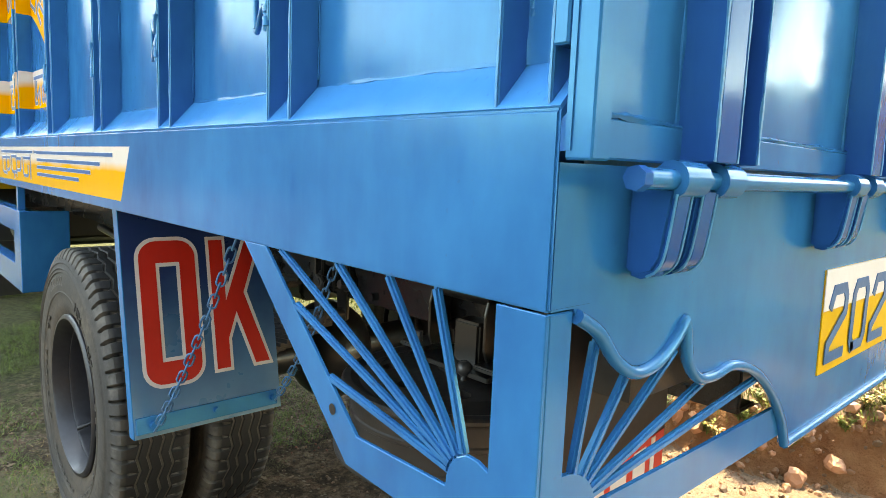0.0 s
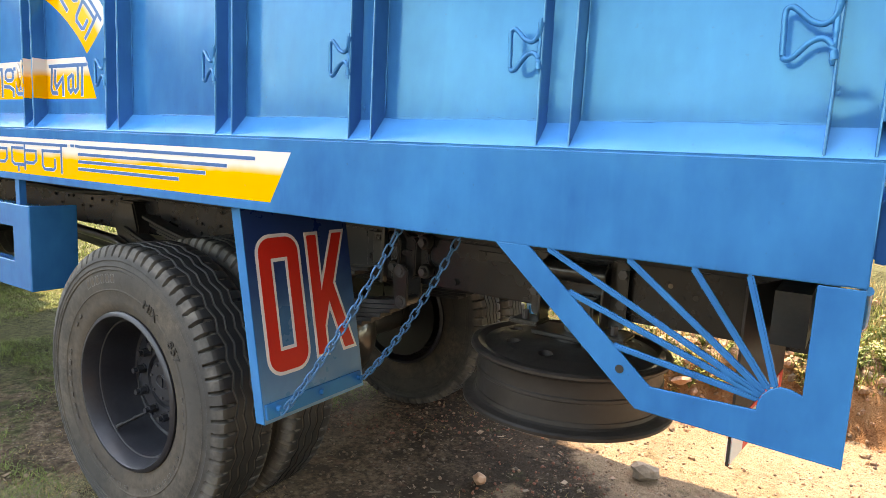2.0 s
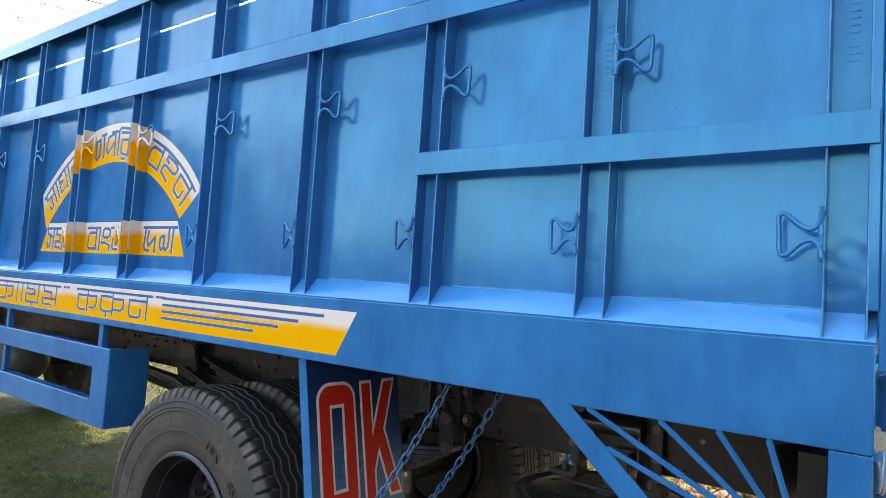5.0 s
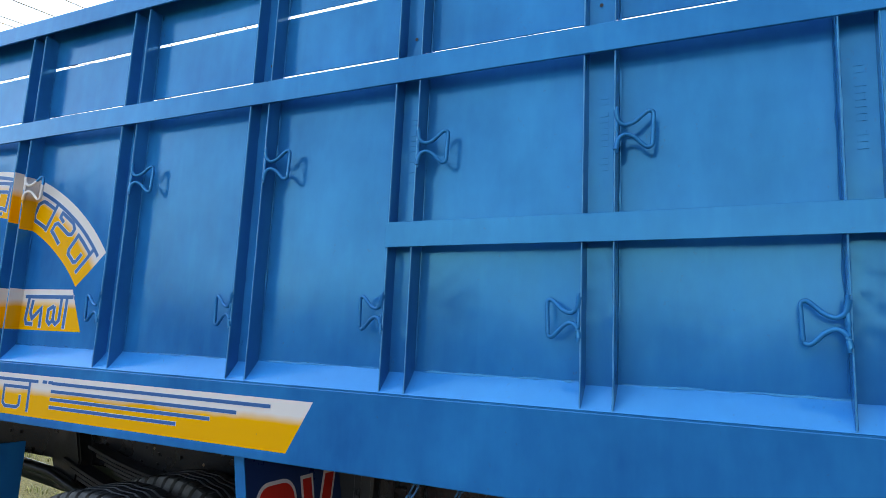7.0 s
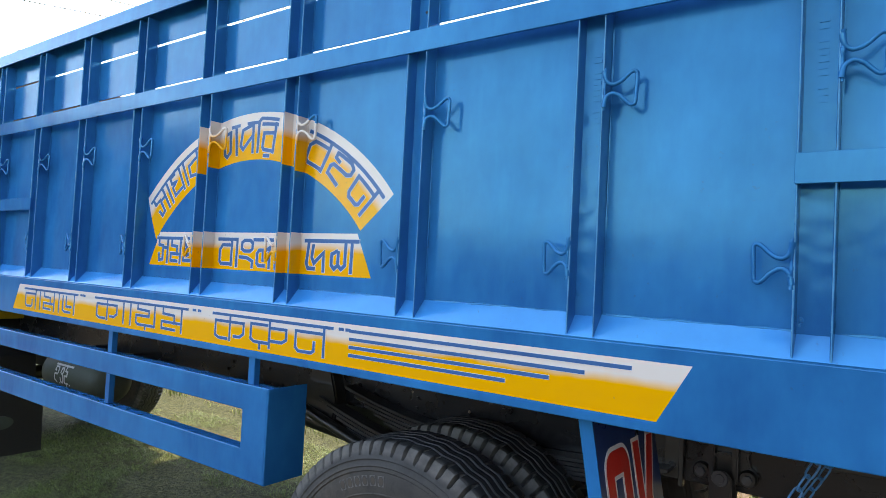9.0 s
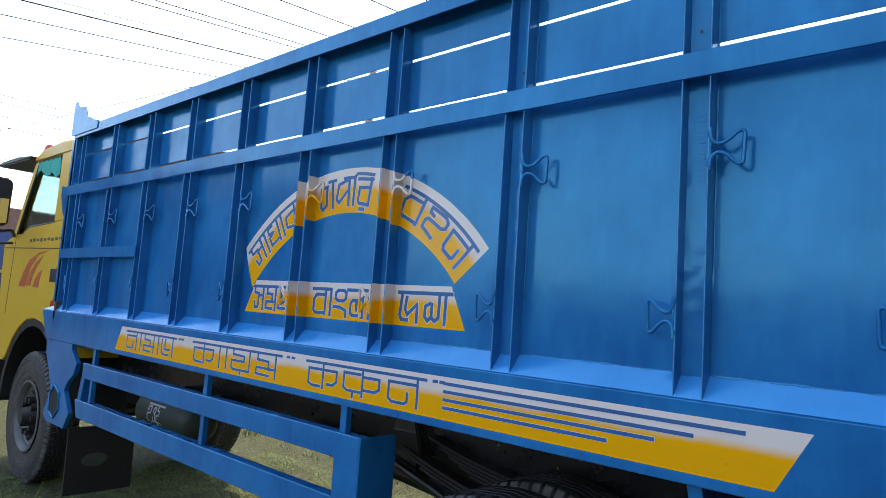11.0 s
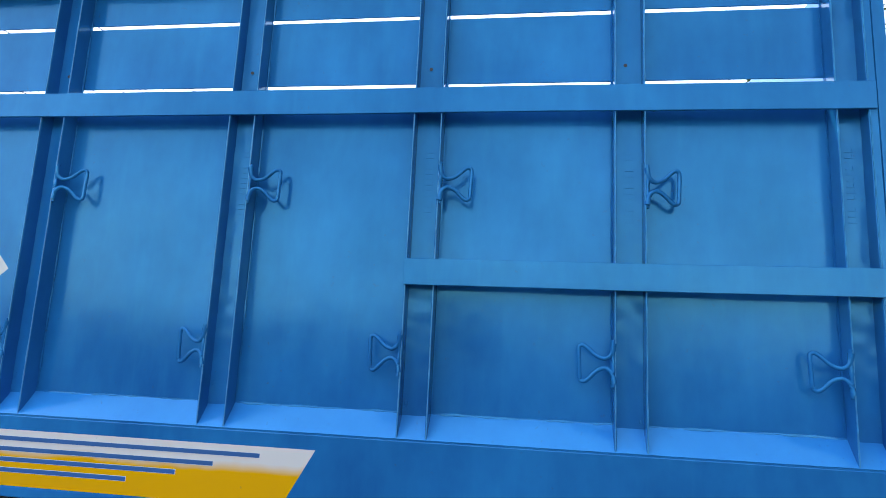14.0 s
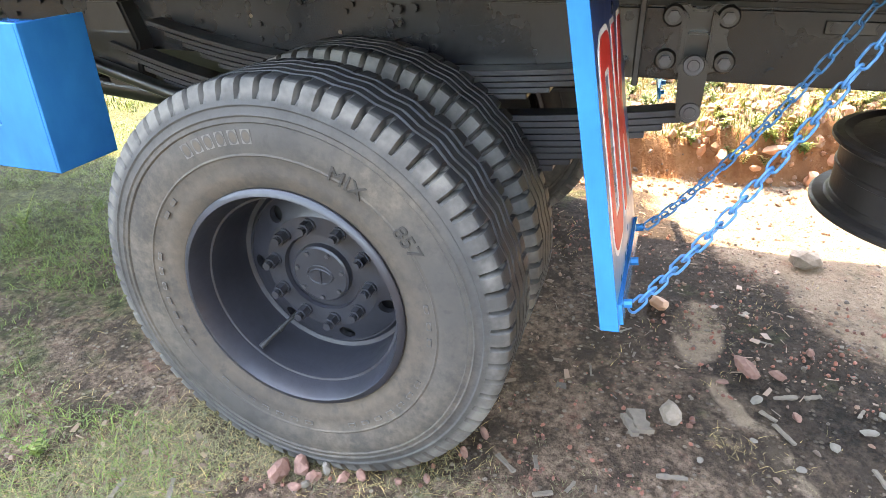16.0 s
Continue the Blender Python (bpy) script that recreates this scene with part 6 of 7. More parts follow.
for xa in (CX, WIDE - CX - 0.06):
    bm = bmesh.new()
    prism(bm, [(6.99, 2.54), (7.09, 2.54), (7.47, 1.90), (7.37, 1.92)], "x", xa, xa + 0.06)
    part("front_pillar", soften(bm, 0.008, 2), M_CAB, cab, smooth=50)
bm = bmesh.new()
prism(bm, [(CAB0, 2.02), (CAB0, 2.56), (6.46, 2.56), (6.46, 2.0)], "x", CX, CX + 0.06)
part("rear_pillar", soften(bm, 0.008, 2), M_CAB, cab, smooth=50)
bm = bmesh.new()
prism(bm, [(CAB0, 2.53), (CAB0, 2.62), (6.5, 2.655), (6.9, 2.64), (7.10, 2.58), (7.08, 2.53)], "x", CX - 0.01, WIDE - CX + 0.01)
part("cab_roof", soften(bm, 0.02, 3), M_CAB, cab, smooth=50)
bm = bmesh.new()
box(bm, CX + 0.05, WIDE - CX - 0.05, 7.56, 7.64, 0.95, 1.88)
part("cab_front", bm, M_CAB, cab)
bm = bmesh.new()
box(bm, CX + 0.05, WIDE - CX - 0.05, CAB0, CAB0 + 0.05, 1.0, 2.54)
part("cab_back", bm, M_CAB, cab)
# unseen black box added to stop sun falling between cab and body
bm = bmesh.new()
box(bm, 0.30, WIDE - 0.30, 5.68, CAB0, 1.08, 2.30)
part("sun_block_box", soften(bm, 0.02, 2), M_BLACK, cab)
bm = bmesh.new()
box(bm, 0.4, 1.0, 6.4, 6.9, 1.06, 1.5)
box(bm, 0.4, 1.0, 6.3, 6.42, 1.5, 2.15)
part("cab_seat", bm, M_BLACK, cab)
bm = bmesh.new()
box(bm, CX + 0.06, WIDE - CX - 0.06, 7.2, 7.55, 1.5, 1.9)
part("dashboard", soften(bm, 0.04, 2), M_BLACK, cab)
WIN = [(6.46, 2.0), (6.46, 2.53), (7.0, 2.53), (7.36, 1.93), (7.22, 1.93), (7.05, 1.985)]
bm = bmesh.new()
prism(bm, WIN, "x", CX + 0.024, CX + 0.029)
gl = part("side_window", bm, M_GLASS, cab)
gl.visible_shadow = False
bm = bmesh.new()
tube(bm, [(CX + 0.012, y, z) for y, z in WIN], 0.014, 8, True)
part("window_seal", bm, M_BLACK, cab)
bm = bmesh.new()
v = [bm.verts.new(p) for p in ((CX + 0.06, 7.08, 2.54), (WIDE - CX - 0.06, 7.08, 2.54), (WIDE - CX - 0.06, 7.46, 1.90), (CX + 0.06, 7.46, 1.90))]
bm.faces.new(v)
geo = bmesh.ops.extrude_face_region(bm, geom=bm.faces[:])
bmesh.ops.translate(bm, verts=[e for e in geo["geom"] if isinstance(e, bmesh.types.BMVert)], vec=(0, 0.006, 0.003))
ws = part("windscreen", bm, M_GLASS, cab)
ws.visible_shadow = False
M_STRIP = simple("green_cloth", (0.02, 0.42, 0.36), 0.6, vary=0.2)
bm = bmesh.new()
n = 24
low_edge = [2.43 - 0.035 * math.sin(k * 0.55) - 0.05 * math.sin(math.pi * min(1.0, k / 14)) for k in range(n + 1)]
g = [[bm.verts.new((CX + 0.004 + 0.012 * math.sin(k * 1.3 + j * 0.8), 6.48 + 0.022 * k, z + (2.525 - z) * j / 5)) for j in range(6)] for k, z in enumerate(low_edge)]
for k in range(n):
    for j in range(5):
        bm.faces.new((g[k][j], g[k + 1][j], g[k + 1][j + 1], g[k][j + 1]))
geo = bmesh.ops.extrude_face_region(bm, geom=bm.faces[:])
bmesh.ops.translate(bm, verts=[e for e in geo["geom"] if isinstance(e, bmesh.types.BMVert)], vec=(-0.004, 0, 0))
part("window_cloth", bm, M_STRIP, cab, "green cloth hung in the window", smooth=60)
bm = bmesh.new()
for a, b in (((6.10, 2.02), (6.12, 1.45)), ((7.36, 1.90), (7.40, 1.25)), ((6.06, 1.79), (7.64, 1.82))):
    d = (Vector(b) - Vector(a)).normalized()
    n = Vector((-d.y, d.x)) * 0.004
    prism(bm, [tuple(Vector(p) + q) for p, q in ((a, n), (b, n), (b, -n), (a, -n))], "x", CX - 0.0015, CX)
part("door_gap", bm, M_BLACK, cab)
bm = bmesh.new()
box(bm, CX - 0.014, CX, 6.18, 6.36, 1.54, 1.64)
part("door_handle", soften(bm, 0.003), M_BLACK, cab)
SWOOSH = (((7.13, 1.49), (7.05, 1.60), (6.92, 1.71), (6.70, 1.77), (6.44, 1.785), (6.72, 1.745), (6.87, 1.65), (6.93, 1.56), (6.96, 1.49)),
          ((6.94, 1.50), (6.88, 1.60), (6.76, 1.69), (6.58, 1.745), (6.72, 1.66), (6.80, 1.58), (6.83, 1.50)),
          ((6.77, 1.49), (6.74, 1.55), (6.66, 1.61), (6.58, 1.63), (6.62, 1.56), (6.63, 1.49)))
for outl in SWOOSH:
    part("stripe", prism(bmesh.new(), outl, "x", CX - 0.0015, CX), M_STRIPE, cab, "faded red swoosh stripe")
for k in range(9):
    y = 6.98 - 0.085 * k
    part("door_text_bar", box(bmesh.new(), CX - 0.001, CX, y - 0.055, y, 1.855 + 0.004 * (k % 3), 1.880 + 0.005 * (k % 2)), M_TANK, cab)
bm = bmesh.new()
box(bm, CX - 0.025, CX, 6.08, 6.24, 1.35, 1.41)
part("side_lamp", soften(bm, 0.008, 2), M_LAMP, cab)
bm = bmesh.new()
lathe(bm, [(0.0001, 0.0), (0.05, 0.0), (0.05, 0.05), (0.035, 0.075), (0.0001, 0.08)], 16)
part("roof_lamp", bm, M_LAMP, cab, smooth=40, m=Matrix.Translation((0.27, 6.99, 2.615)) @ Matrix.Rotation(radians(-90), 4, "Y"))
bm = bmesh.new()
prism(bm, [(7.06, 2.585), (7.45, 2.615), (7.90, 2.615), (7.985, 2.592), (7.94, 2.574), (7.10, 2.56)], "x", CX - 0.06, WIDE - CX + 0.06)
part("sun_visor", soften(bm, 0.012, 2), M_TANK, cab)
MIR = Matrix.Translation((-0.06, 7.02, 2.17))
bm = bmesh.new()
prism(bm, [(-0.10, -0.20), (0.085, -0.20), (0.10, -0.17), (0.105, 0.15), (0.08, 0.19), (-0.07, 0.19), (-0.10, 0.15)], "y", 0.0, 0.07)
part("mirror_housing", soften(bm, 0.012, 2), M_BLACK, cab, smooth=50, m=MIR)
bm = bmesh.new()
box(bm, -0.085, 0.085, -0.004, -0.001, -0.18, 0.02)
part("mirror_glass", bm, M_MIRROR, cab, m=MIR)
bm = bmesh.new()
tube(bm, curve_through([(CX, 7.42, 1.92), (0.10, 7.15, 1.95), (0.0, 7.06, 1.93), (-0.06, 7.05, 2.0)], 4), 0.014, 8)
tube(bm, [(CX, 7.44, 1.86), (-0.20, 7.5, 1.80)], 0.011, 8)
part("mirror_arm", bm, M_BLACK, cab, smooth=50)
bm = bmesh.new()
prism(bm, arch(6.64, 0.56, 0.69) + arch(6.64, 0.56, 0.63)[::-1], "x", CX + 0.01, CX + 0.5)
part("wheel_arch", bm, M_BLACK, cab)
bm = bmesh.new()
box(bm, CX - 0.02, WIDE - CX + 0.02, 7.42, 7.75, 0.50, 0.86)
part("front_bumper", soften(bm, 0.03, 2), M_BLACK, cab)
# front wheel: disc pushed out, hub and studs
RIM_FRONT = rim_mesh("rim", M_DUSTY)
for xw, fl in ((WH_X, False), (WIDE - WH_X, True)):
    fw = sub(truck, "front_wheel")
    fw.matrix_basis = Matrix.Translation((xw, WH_Y, AX_Z)) @ (Matrix.Rotation(math.pi, 4, "Z") if fl else Matrix())
    child("tyre", TYRE, fw, Matrix(), "dusty black lugged truck tyre")
    child("rim", RIM_FRONT, fw, Matrix.Translation((0.24, 0, 0)) @ Matrix.Rotation(math.pi, 4, "Z"), "grey-black steel rim")
    bm = bmesh.new()
    lathe(bm, [(0.0001, -0.03), (0.055, -0.03), (0.065, 0.0), (0.085, 0.06), (0.15, 0.07), (0.20, 0.09)], 30)
    part("hub", bm, M_RUST, fw, smooth=40)
    for k in range(10):
        a = k * math.tau / 10
        bm = bmesh.new()
        c = (0.128 * math.cos(a), 0.128 * math.sin(a))
        nut(bm, c, 0.023, 0.005, 0.07)
        part("wheel_nut", bm, M_RUST, fw)
bm = bmesh.new()
tube(bm, [(0.45, WH_Y, AX_Z), (WIDE - 0.45, WH_Y, AX_Z)], 0.06, 12)
part("front_axle", bm, M_CHASSIS, truck)
bm = bmesh.new()
box(bm, 0.8, 1.4, 5.7, 6.9, 0.62, 1.05)
part("engine", soften(bm, 0.03, 2), M_CHASSIS, truck)


# ---- boundary wall beyond the field ----
WX, WY0, WY1, WZ = 10.4, -9.0, 3.0, 1.18
wall = thing("boundary_wall", "red brick boundary wall on a plastered base with a plaster coping", "wall", kind="structure")
bm = bmesh.new()
box(bm, WX + 0.01, WX + 0.22, WY0, WY1, WZ - 0.5, 2.75)
part("mortar_core", bm, M_CONCRETE, wall)
bm = bmesh.new()
box(bm, WX - 0.03, WX + 0.01, WY0, WY1, WZ - 0.5, WZ + 0.50)
part("plaster_base", bm, M_CONCRETE, wall)
bm = bmesh.new()
box(bm, WX - 0.04, WX + 0.25, WY0, WY1, 2.58, 2.84)
part("coping", soften(bm, 0.01), M_CONCRETE, wall)

# ---- pole and overhead cables ----
pole = thing("utility_pole", "weathered brown utility pole with a crossarm and insulators", "pole", at=(14.0, -0.79, 0))
bm = bmesh.new()
tube(bm, [(0, 0, 0.8), (0, 0.02, 4.5)], [0.085, 0.075], 12)
part("pole_shaft", bm, M_WOODPOLE, pole, smooth=50)
for z in (3.2, 3.5, 3.8):
    bm = bmesh.new()
    tube(bm, [(0, 0.02, z + 0.02), (-0.1, 0.25, z + 0.02)], 0.02, 6)
    tube(bm, [(-0.1, 0.25, z), (-0.1, 0.25, z + 0.2)], 0.05, 8)
    part("insulator", bm, M_BLACK, pole)


def cable(a, b, sag, r=0.012):
    ob = thing("overhead_cable", "thin dark overhead cable against the sky", "cable", "overhead cables")
    a, b = Vector(a), Vector(b)
    bm = bmesh.new()
    tube(bm, [a.lerp(b, k / 24) - Vector((0, 0, sag * 4 * (k / 24) * (1 - k / 24))) for k in range(25)], r, 5)
    part("cable_run", bm, M_WIRE, ob)
    return ob


def cable_pole(x, y, z):
    """A plain pole that carries the end of one cable."""
    g0 = height(x, y)
    ob = thing("utility_pole", "tapered grey utility pole that carries an overhead cable", "pole", "cable poles", at=(x, y, g0))
    bm = bmesh.new()
    tube(bm, [(0, 0, -0.3), (0, 0, z - g0 - 0.16)], [0.16, 0.09], 10)
    part("pole_shaft", bm, M_CONCRETE, ob, smooth=50)
    bm = bmesh.new()
    lathe(bm, [(0.0001, -0.17), (0.03, -0.17), (0.06, -0.12), (0.04, -0.08), (0.06, -0.04), (0.03, 0.0), (0.0001, 0.0)], 12)
    part("insulator", bm, M_BLACK, ob, smooth=50, m=Matrix.Translation((0, 0, z - g0)) @ Matrix.Rotation(radians(-90), 4, "Y"))
    return ob


for y in (24.7, 22.4, 20.8, 20.2, 18.6, 18.1, 16.7, 15.4, 13.4, 12.2):
    rise = 0.12 * (y - 0.9) / 19.0
    cable((-14.0, y, 9.0 - 16.3 * rise), (40.0, y, 9.0 + 37.7 * rise), 0.0, 0.008 if y == 20.2 else 0.022 if y == 20.8 else 0.015)
    cable_pole(-14.0, y, 9.0 - 16.3 * rise)
    cable_pole(40.0, y, 9.0 + 37.7 * rise)
# a farther line with its wires one over another, and one that crosses it
for z in (11.15, 10.75, 10.05, 9.5, 7.85, 7.15):
    cable((-14.0, 40.0, z), (40.0, 40.0, z), 0.0, 0.017)
cable((5.66, 44.0, 8.62), (9.82, 14.0, 8.72), 0.0, 0.011)
cable_pole(5.66, 44.0, 8.62)
cable_pole(9.82, 14.0, 8.72)
for x in (-14.0, 40.0):
    cable_pole(x, 40.0, 11.35)
for k in range(3):
    cable((13.4, -0.65, 3.4 + 0.3 * k), (14.0, -30, 3.5 + 0.3 * k), 0.3, 0.008)

# low far woods that close the horizon behind the open side
def far_woods(name, x0, y0, x1, y1, h, seed):
    V, F = [], []
    n = 120
    for k in range(n + 1):
        x, y = x0 + (x1 - x0) * k / n, y0 + (y1 - y0) * k / n
        z = h * (0.75 + 0.5 * noise.noise((k * 0.35, seed, 0.0)) + 0.25 * noise.noise((k * 1.7, seed, 5.0)))
        V += [(x, y, -1.0), (x, y, max(0.5, z)), (x + (6 if x0 > 0 else -6), y + 3, -1.0)]
        if k:
            i = 3 * k
            F += [(i - 3, i, i + 1, i - 2), (i - 2, i + 1, i + 2, i - 1)]
    me = bpy.data.meshes.new(name)
    me.from_pydata(V, [], F)
    me.materials.append(M_LEAF)
    return tagged(new(name, me), "dark green woods closing the place behind", "woods", kind="stuff")


far_woods("far_woods", -70, -90, -70, 120, 5.5, 1.0)
far_woods("far_woods", -70, 130, 90, 130, 7.0, 3.0)


def leafy_belt(name, label, category, a, b, h, deep, seed, leaf, count):
    """A dense hedge or belt of small trees: an uneven leafy body with loose leaves all over it."""
    rnd = random.Random(seed)
    a, b = Vector(a), Vector(b)
    d = (b - a).normalized()
    s = Vector((-d.y, d.x))
    n, m = max(8, int((b - a).length / 0.3)), 14
    V, F = [], []
    for i in range(n + 1):
        c = a.lerp(b, i / n)
        top = h * (0.86 + 0.22 * noise.noise((i * 0.21, seed, 0.0)) + 0.12 * noise.noise((i * 0.9, seed, 3.0)))
        for j in range(m + 1):
            t = math.pi * j / m
            w = deep / 2 * (1 + 0.25 * noise.noise((i * 0.4, j * 0.6, seed)))
            p = c + s * w * math.cos(t)
            V.append((p.x, p.y, height(p.x, p.y) - 0.1 + top * min(1.0, math.sin(t) ** 0.45 * (1 + 0.05 * noise.noise((i * 0.7, j * 0.9, seed + 5))))))
    body = len(V)
    for i in range(n):
        for j in range(m):
            k = i * (m + 1) + j
            F.append((k, k + 1, k + m + 2, k + m + 1))
    for _ in range(count):
        p = Vector(V[int(rnd.random() * body)]) + Vector((rnd.gauss(0, 0.16), rnd.gauss(0, 0.16), rnd.gauss(0, 0.16)))
        u = Vector((rnd.gauss(0, 1), rnd.gauss(0, 1), rnd.gauss(0, 0.6))).normalized() * leaf * (0.6 + 0.8 * rnd.random())
        w = u.cross(Vector((rnd.random(), rnd.random(), 1.0))).normalized() * u.length * 0.4
        k = len(V)
        V += [tuple(p), tuple(p + u * 0.5 + w), tuple(p + u), tuple(p + u * 0.5 - w)]
        F.append((k, k + 1, k + 2, k + 3))
    me = bpy.data.meshes.new(name)
    me.from_pydata(V, [], F)
    me.materials.append(M_HEDGE)
    return tagged(new(name, me), label, category, kind="stuff")


leafy_belt("hedge", "dense dusty hedge along the open side", "hedge", (-17.0, -25.0), (-15.0, 60.0), 3.4, 2.0, 3, 0.3, 14000)
# unseen belt added behind the truck to block sky from rear-facing steel
leafy_belt("light_block_belt", "dense dusty belt of small trees behind the truck", "trees", (-7.0, -5.0), (1.5, -7.0), 15.0, 2.4, 7, 0.3, 14000)
# unseen belt added to darken glancing reflections in the far side panels
leafy_belt("light_block_belt", "belt of small trees at the end of the open ground", "trees", (-19.0, 24.0), (-3.0, 34.0), 8.0, 3.0, 9, 0.4, 9000)

# ---- growth, stones and litter ----
def blades(name, label, count, place, hgt, wid, mat, seed, per=5, spread=0.02, lean=0.6):
    """Tufts of bent blades as one mesh; place gives a spot or None."""
    rnd = random.Random(seed)
    V, F = [], []
    made = tries = 0
    while made < count and tries < count * 12:
        tries += 1
        p = place(rnd)
        if p is None:
            continue
        made += 1
        x, y = p
        z = height(x, y) - 0.004
        s = 0.55 + 0.9 * rnd.random()
        for _ in range(per):
            a = rnd.random() * math.tau
            h = hgt * s * (0.5 + rnd.random())
            w = wid * (0.6 + 0.8 * rnd.random())
            l = lean * h * rnd.random() * 1.4
            bx, by = x + (rnd.random() - 0.5) * 2 * spread, y + (rnd.random() - 0.5) * 2 * spread
            dx, dy = math.cos(a), math.sin(a)
            i = len(V)
            V += [(bx - dy * w, by + dx * w, z), (bx + dy * w, by - dx * w, z),
                  (bx + dx * l * 0.4 - dy * w * 0.7, by + dy * l * 0.4 + dx * w * 0.7, z + h * 0.6), (bx + dx * l * 0.4 + dy * w * 0.7, by + dy * l * 0.4 - dx * w * 0.7, z + h * 0.6),
                  (bx + dx * l, by + dy * l, z + h * 0.92)]
            F += [(i, i + 1, i + 3, i + 2), (i + 2, i + 3, i + 4)]
    me = bpy.data.meshes.new(name)
    me.from_pydata(V, [], F)
    me.materials.append(mat)
    return tagged(new(name, me), label, "grass", kind="stuff")


def spot(x0, x1, y0, y1, scale, limit, seed):
    def f(rnd):
        x, y = x0 + (x1 - x0) * rnd.random(), y0 + (y1 - y0) * rnd.random()
        return (x, y) if noise.noise((x * scale, y * scale, seed)) > limit + 0.25 * (rnd.random() - 0.5) else None
    return f


def along_lip(a, b, y0, y1, scale, limit, seed):
    """Spots between two distances from the foot of the bank."""
    def f(rnd):
        y = y0 + (y1 - y0) * rnd.random()
        x = bank_foot(y) + a + (b - a) * rnd.random()
        return (x, y) if noise.noise((x * scale, y * scale, seed)) > limit + 0.25 * (rnd.random() - 0.5) else None
    return f


blades("grass", "short green grass patches on trodden earth beside the wheel", 13000, spot(-0.9, 2.4, 2.2, 6.8, 1.5, -0.12, 1.0), 0.020, 0.0013, M_WEED, 1, 8, 0.035, 2.0)
blades("grass", "flattened green grass beside the rear wheel", 6500, spot(-1.3, 0.35, 1.15, 3.2, 1.9, 0.0, 8.0), 0.012, 0.0009, M_LAWN, 11, 10, 0.032, 2.6)
blades("grass", "dry straw among the grass beside the wheel", 3500, spot(-1.3, 0.5, 0.9, 3.2, 1.9, -0.1, 8.0), 0.010, 0.0008, M_DRYGRASS, 12, 6, 0.035, 3.0)
blades("grass", "thin grass tufts on the earth under the truck", 420, spot(-0.6, 2.3, -1.5, 2.4, 2.6, 0.30, 4.0), 0.013, 0.0009, M_LAWN, 13, 12, 0.03, 2.2)
blades("grass", "thin dry grass on the earth under the truck", 1300, spot(-0.9, 2.3, -1.5, 3.5, 1.7, 0.18, 4.0), 0.010, 0.0009, M_DRYGRASS, 2, 5, 0.03, 2.5)
blades("grass", "sunlit green grass in the field", 9000, spot(2.6, 9.0, 2.2, 14.0, 0.7, -0.25, 2.0), 0.045, 0.004, M_GRASS, 3, 5, 0.06)
blades("grass", "green grass on the cut bank", 16000, along_lip(0.10, 3.0, -3.0, 3.2, 1.1, -0.15, 3.0), 0.036, 0.0026, M_GRASS, 4, 5, 0.05)
blades("grass", "dry straw-coloured grass on the cut bank", 12000, along_lip(0.10, 2.9, -3.0, 3.2, 1.3, -0.2, 6.0), 0.034, 0.002, M_DRYGRASS, 5, 5, 0.05)
blades("grass", "green grass in front of the boundary wall", 7000, spot(5.5, 10.3, -5.0, 3.0, 0.5, -0.4, 7.0), 0.05, 0.006, M_GRASS, 6, 5, 0.12)


def rock(bm, c, r, rnd, sub_=1):
    m = Matrix.Translation(c) @ Euler((rnd.random() * 6, rnd.random() * 6, rnd.random() * 6)).to_matrix().to_4x4() @ Matrix.Diagonal((r * (0.7 + 0.6 * rnd.random()), r * (0.7 + 0.6 * rnd.random()), r * (0.45 + 0.4 * rnd.random()), 1))
    vs = bmesh.ops.create_icosphere(bm, subdivisions=sub_, radius=1.0)["verts"]
    s = rnd.random() * 50
    for v in vs:
        v.co *= 1 + 0.35 * noise.noise(v.co * 1.3 + Vector((s, s, s)))
    bmesh.ops.transform(bm, matrix=m, verts=vs)


def many_rocks(name, label, count, place, r0, r1, mat, seed):
    rnd = random.Random(seed)
    base = bmesh.new()
    bmesh.ops.create_icosphere(base, subdivisions=1, radius=1.0)
    bv = [v.co.copy() for v in base.verts]
    base.verts.index_update()
    bf = [[v.index for v in f.verts] for f in base.faces]
    base.free()
    V, F = [], []
    made = 0
    for _ in range(count * 10):
        if made >= count:
            break
        p = place(rnd)
        if p is None:
            continue
        made += 1
        x, y = p
        r = r0 + (r1 - r0) * rnd.random() ** 2.5
        rot = Euler((rnd.random() * 6, rnd.random() * 6, rnd.random() * 6)).to_matrix()
        sc = Vector((0.7 + 0.6 * rnd.random(), 0.7 + 0.6 * rnd.random(), 0.5 + 0.4 * rnd.random()))
        s = rnd.random() * 90
        c = Vector((x, y, height(x, y) + r * 0.25))
        i = len(V)
        for q in bv:
            w = Vector((q.x * sc.x, q.y * sc.y, q.z * sc.z)) * (1 + 0.4 * noise.noise(q * 1.5 + Vector((s, 0, s))))
            V.append(c + r * (rot @ w))
        F += [[k + i for k in f] for f in bf]
    me = bpy.data.meshes.new(name)
    me.from_pydata(V, [], F)
    me.materials.append(mat)
    return tagged(new(name, me), label, "stones", kind="stuff")


M_PEBBLE = leaf_material("mixed_gravel", (0.17, 0.13, 0.10))
M_CLOD = leaf_material("clay_clods", (0.23, 0.155, 0.105))
M_REDBIT = leaf_material("brick_crumbs", (0.17, 0.075, 0.052))
many_rocks("gravel", "small mixed stones scattered on the earth", 4200, spot(-0.8, 2.4, -1.6, 3.4, 1.2, -0.15, 11.0), 0.0015, 0.011, M_PEBBLE, 21)
many_rocks("brick_crumbs", "red brick crumbs trodden into the earth", 2200, spot(-0.3, 1.8, -0.2, 2.4, 1.4, 0.05, 12.0), 0.0015, 0.009, M_REDBIT, 22)
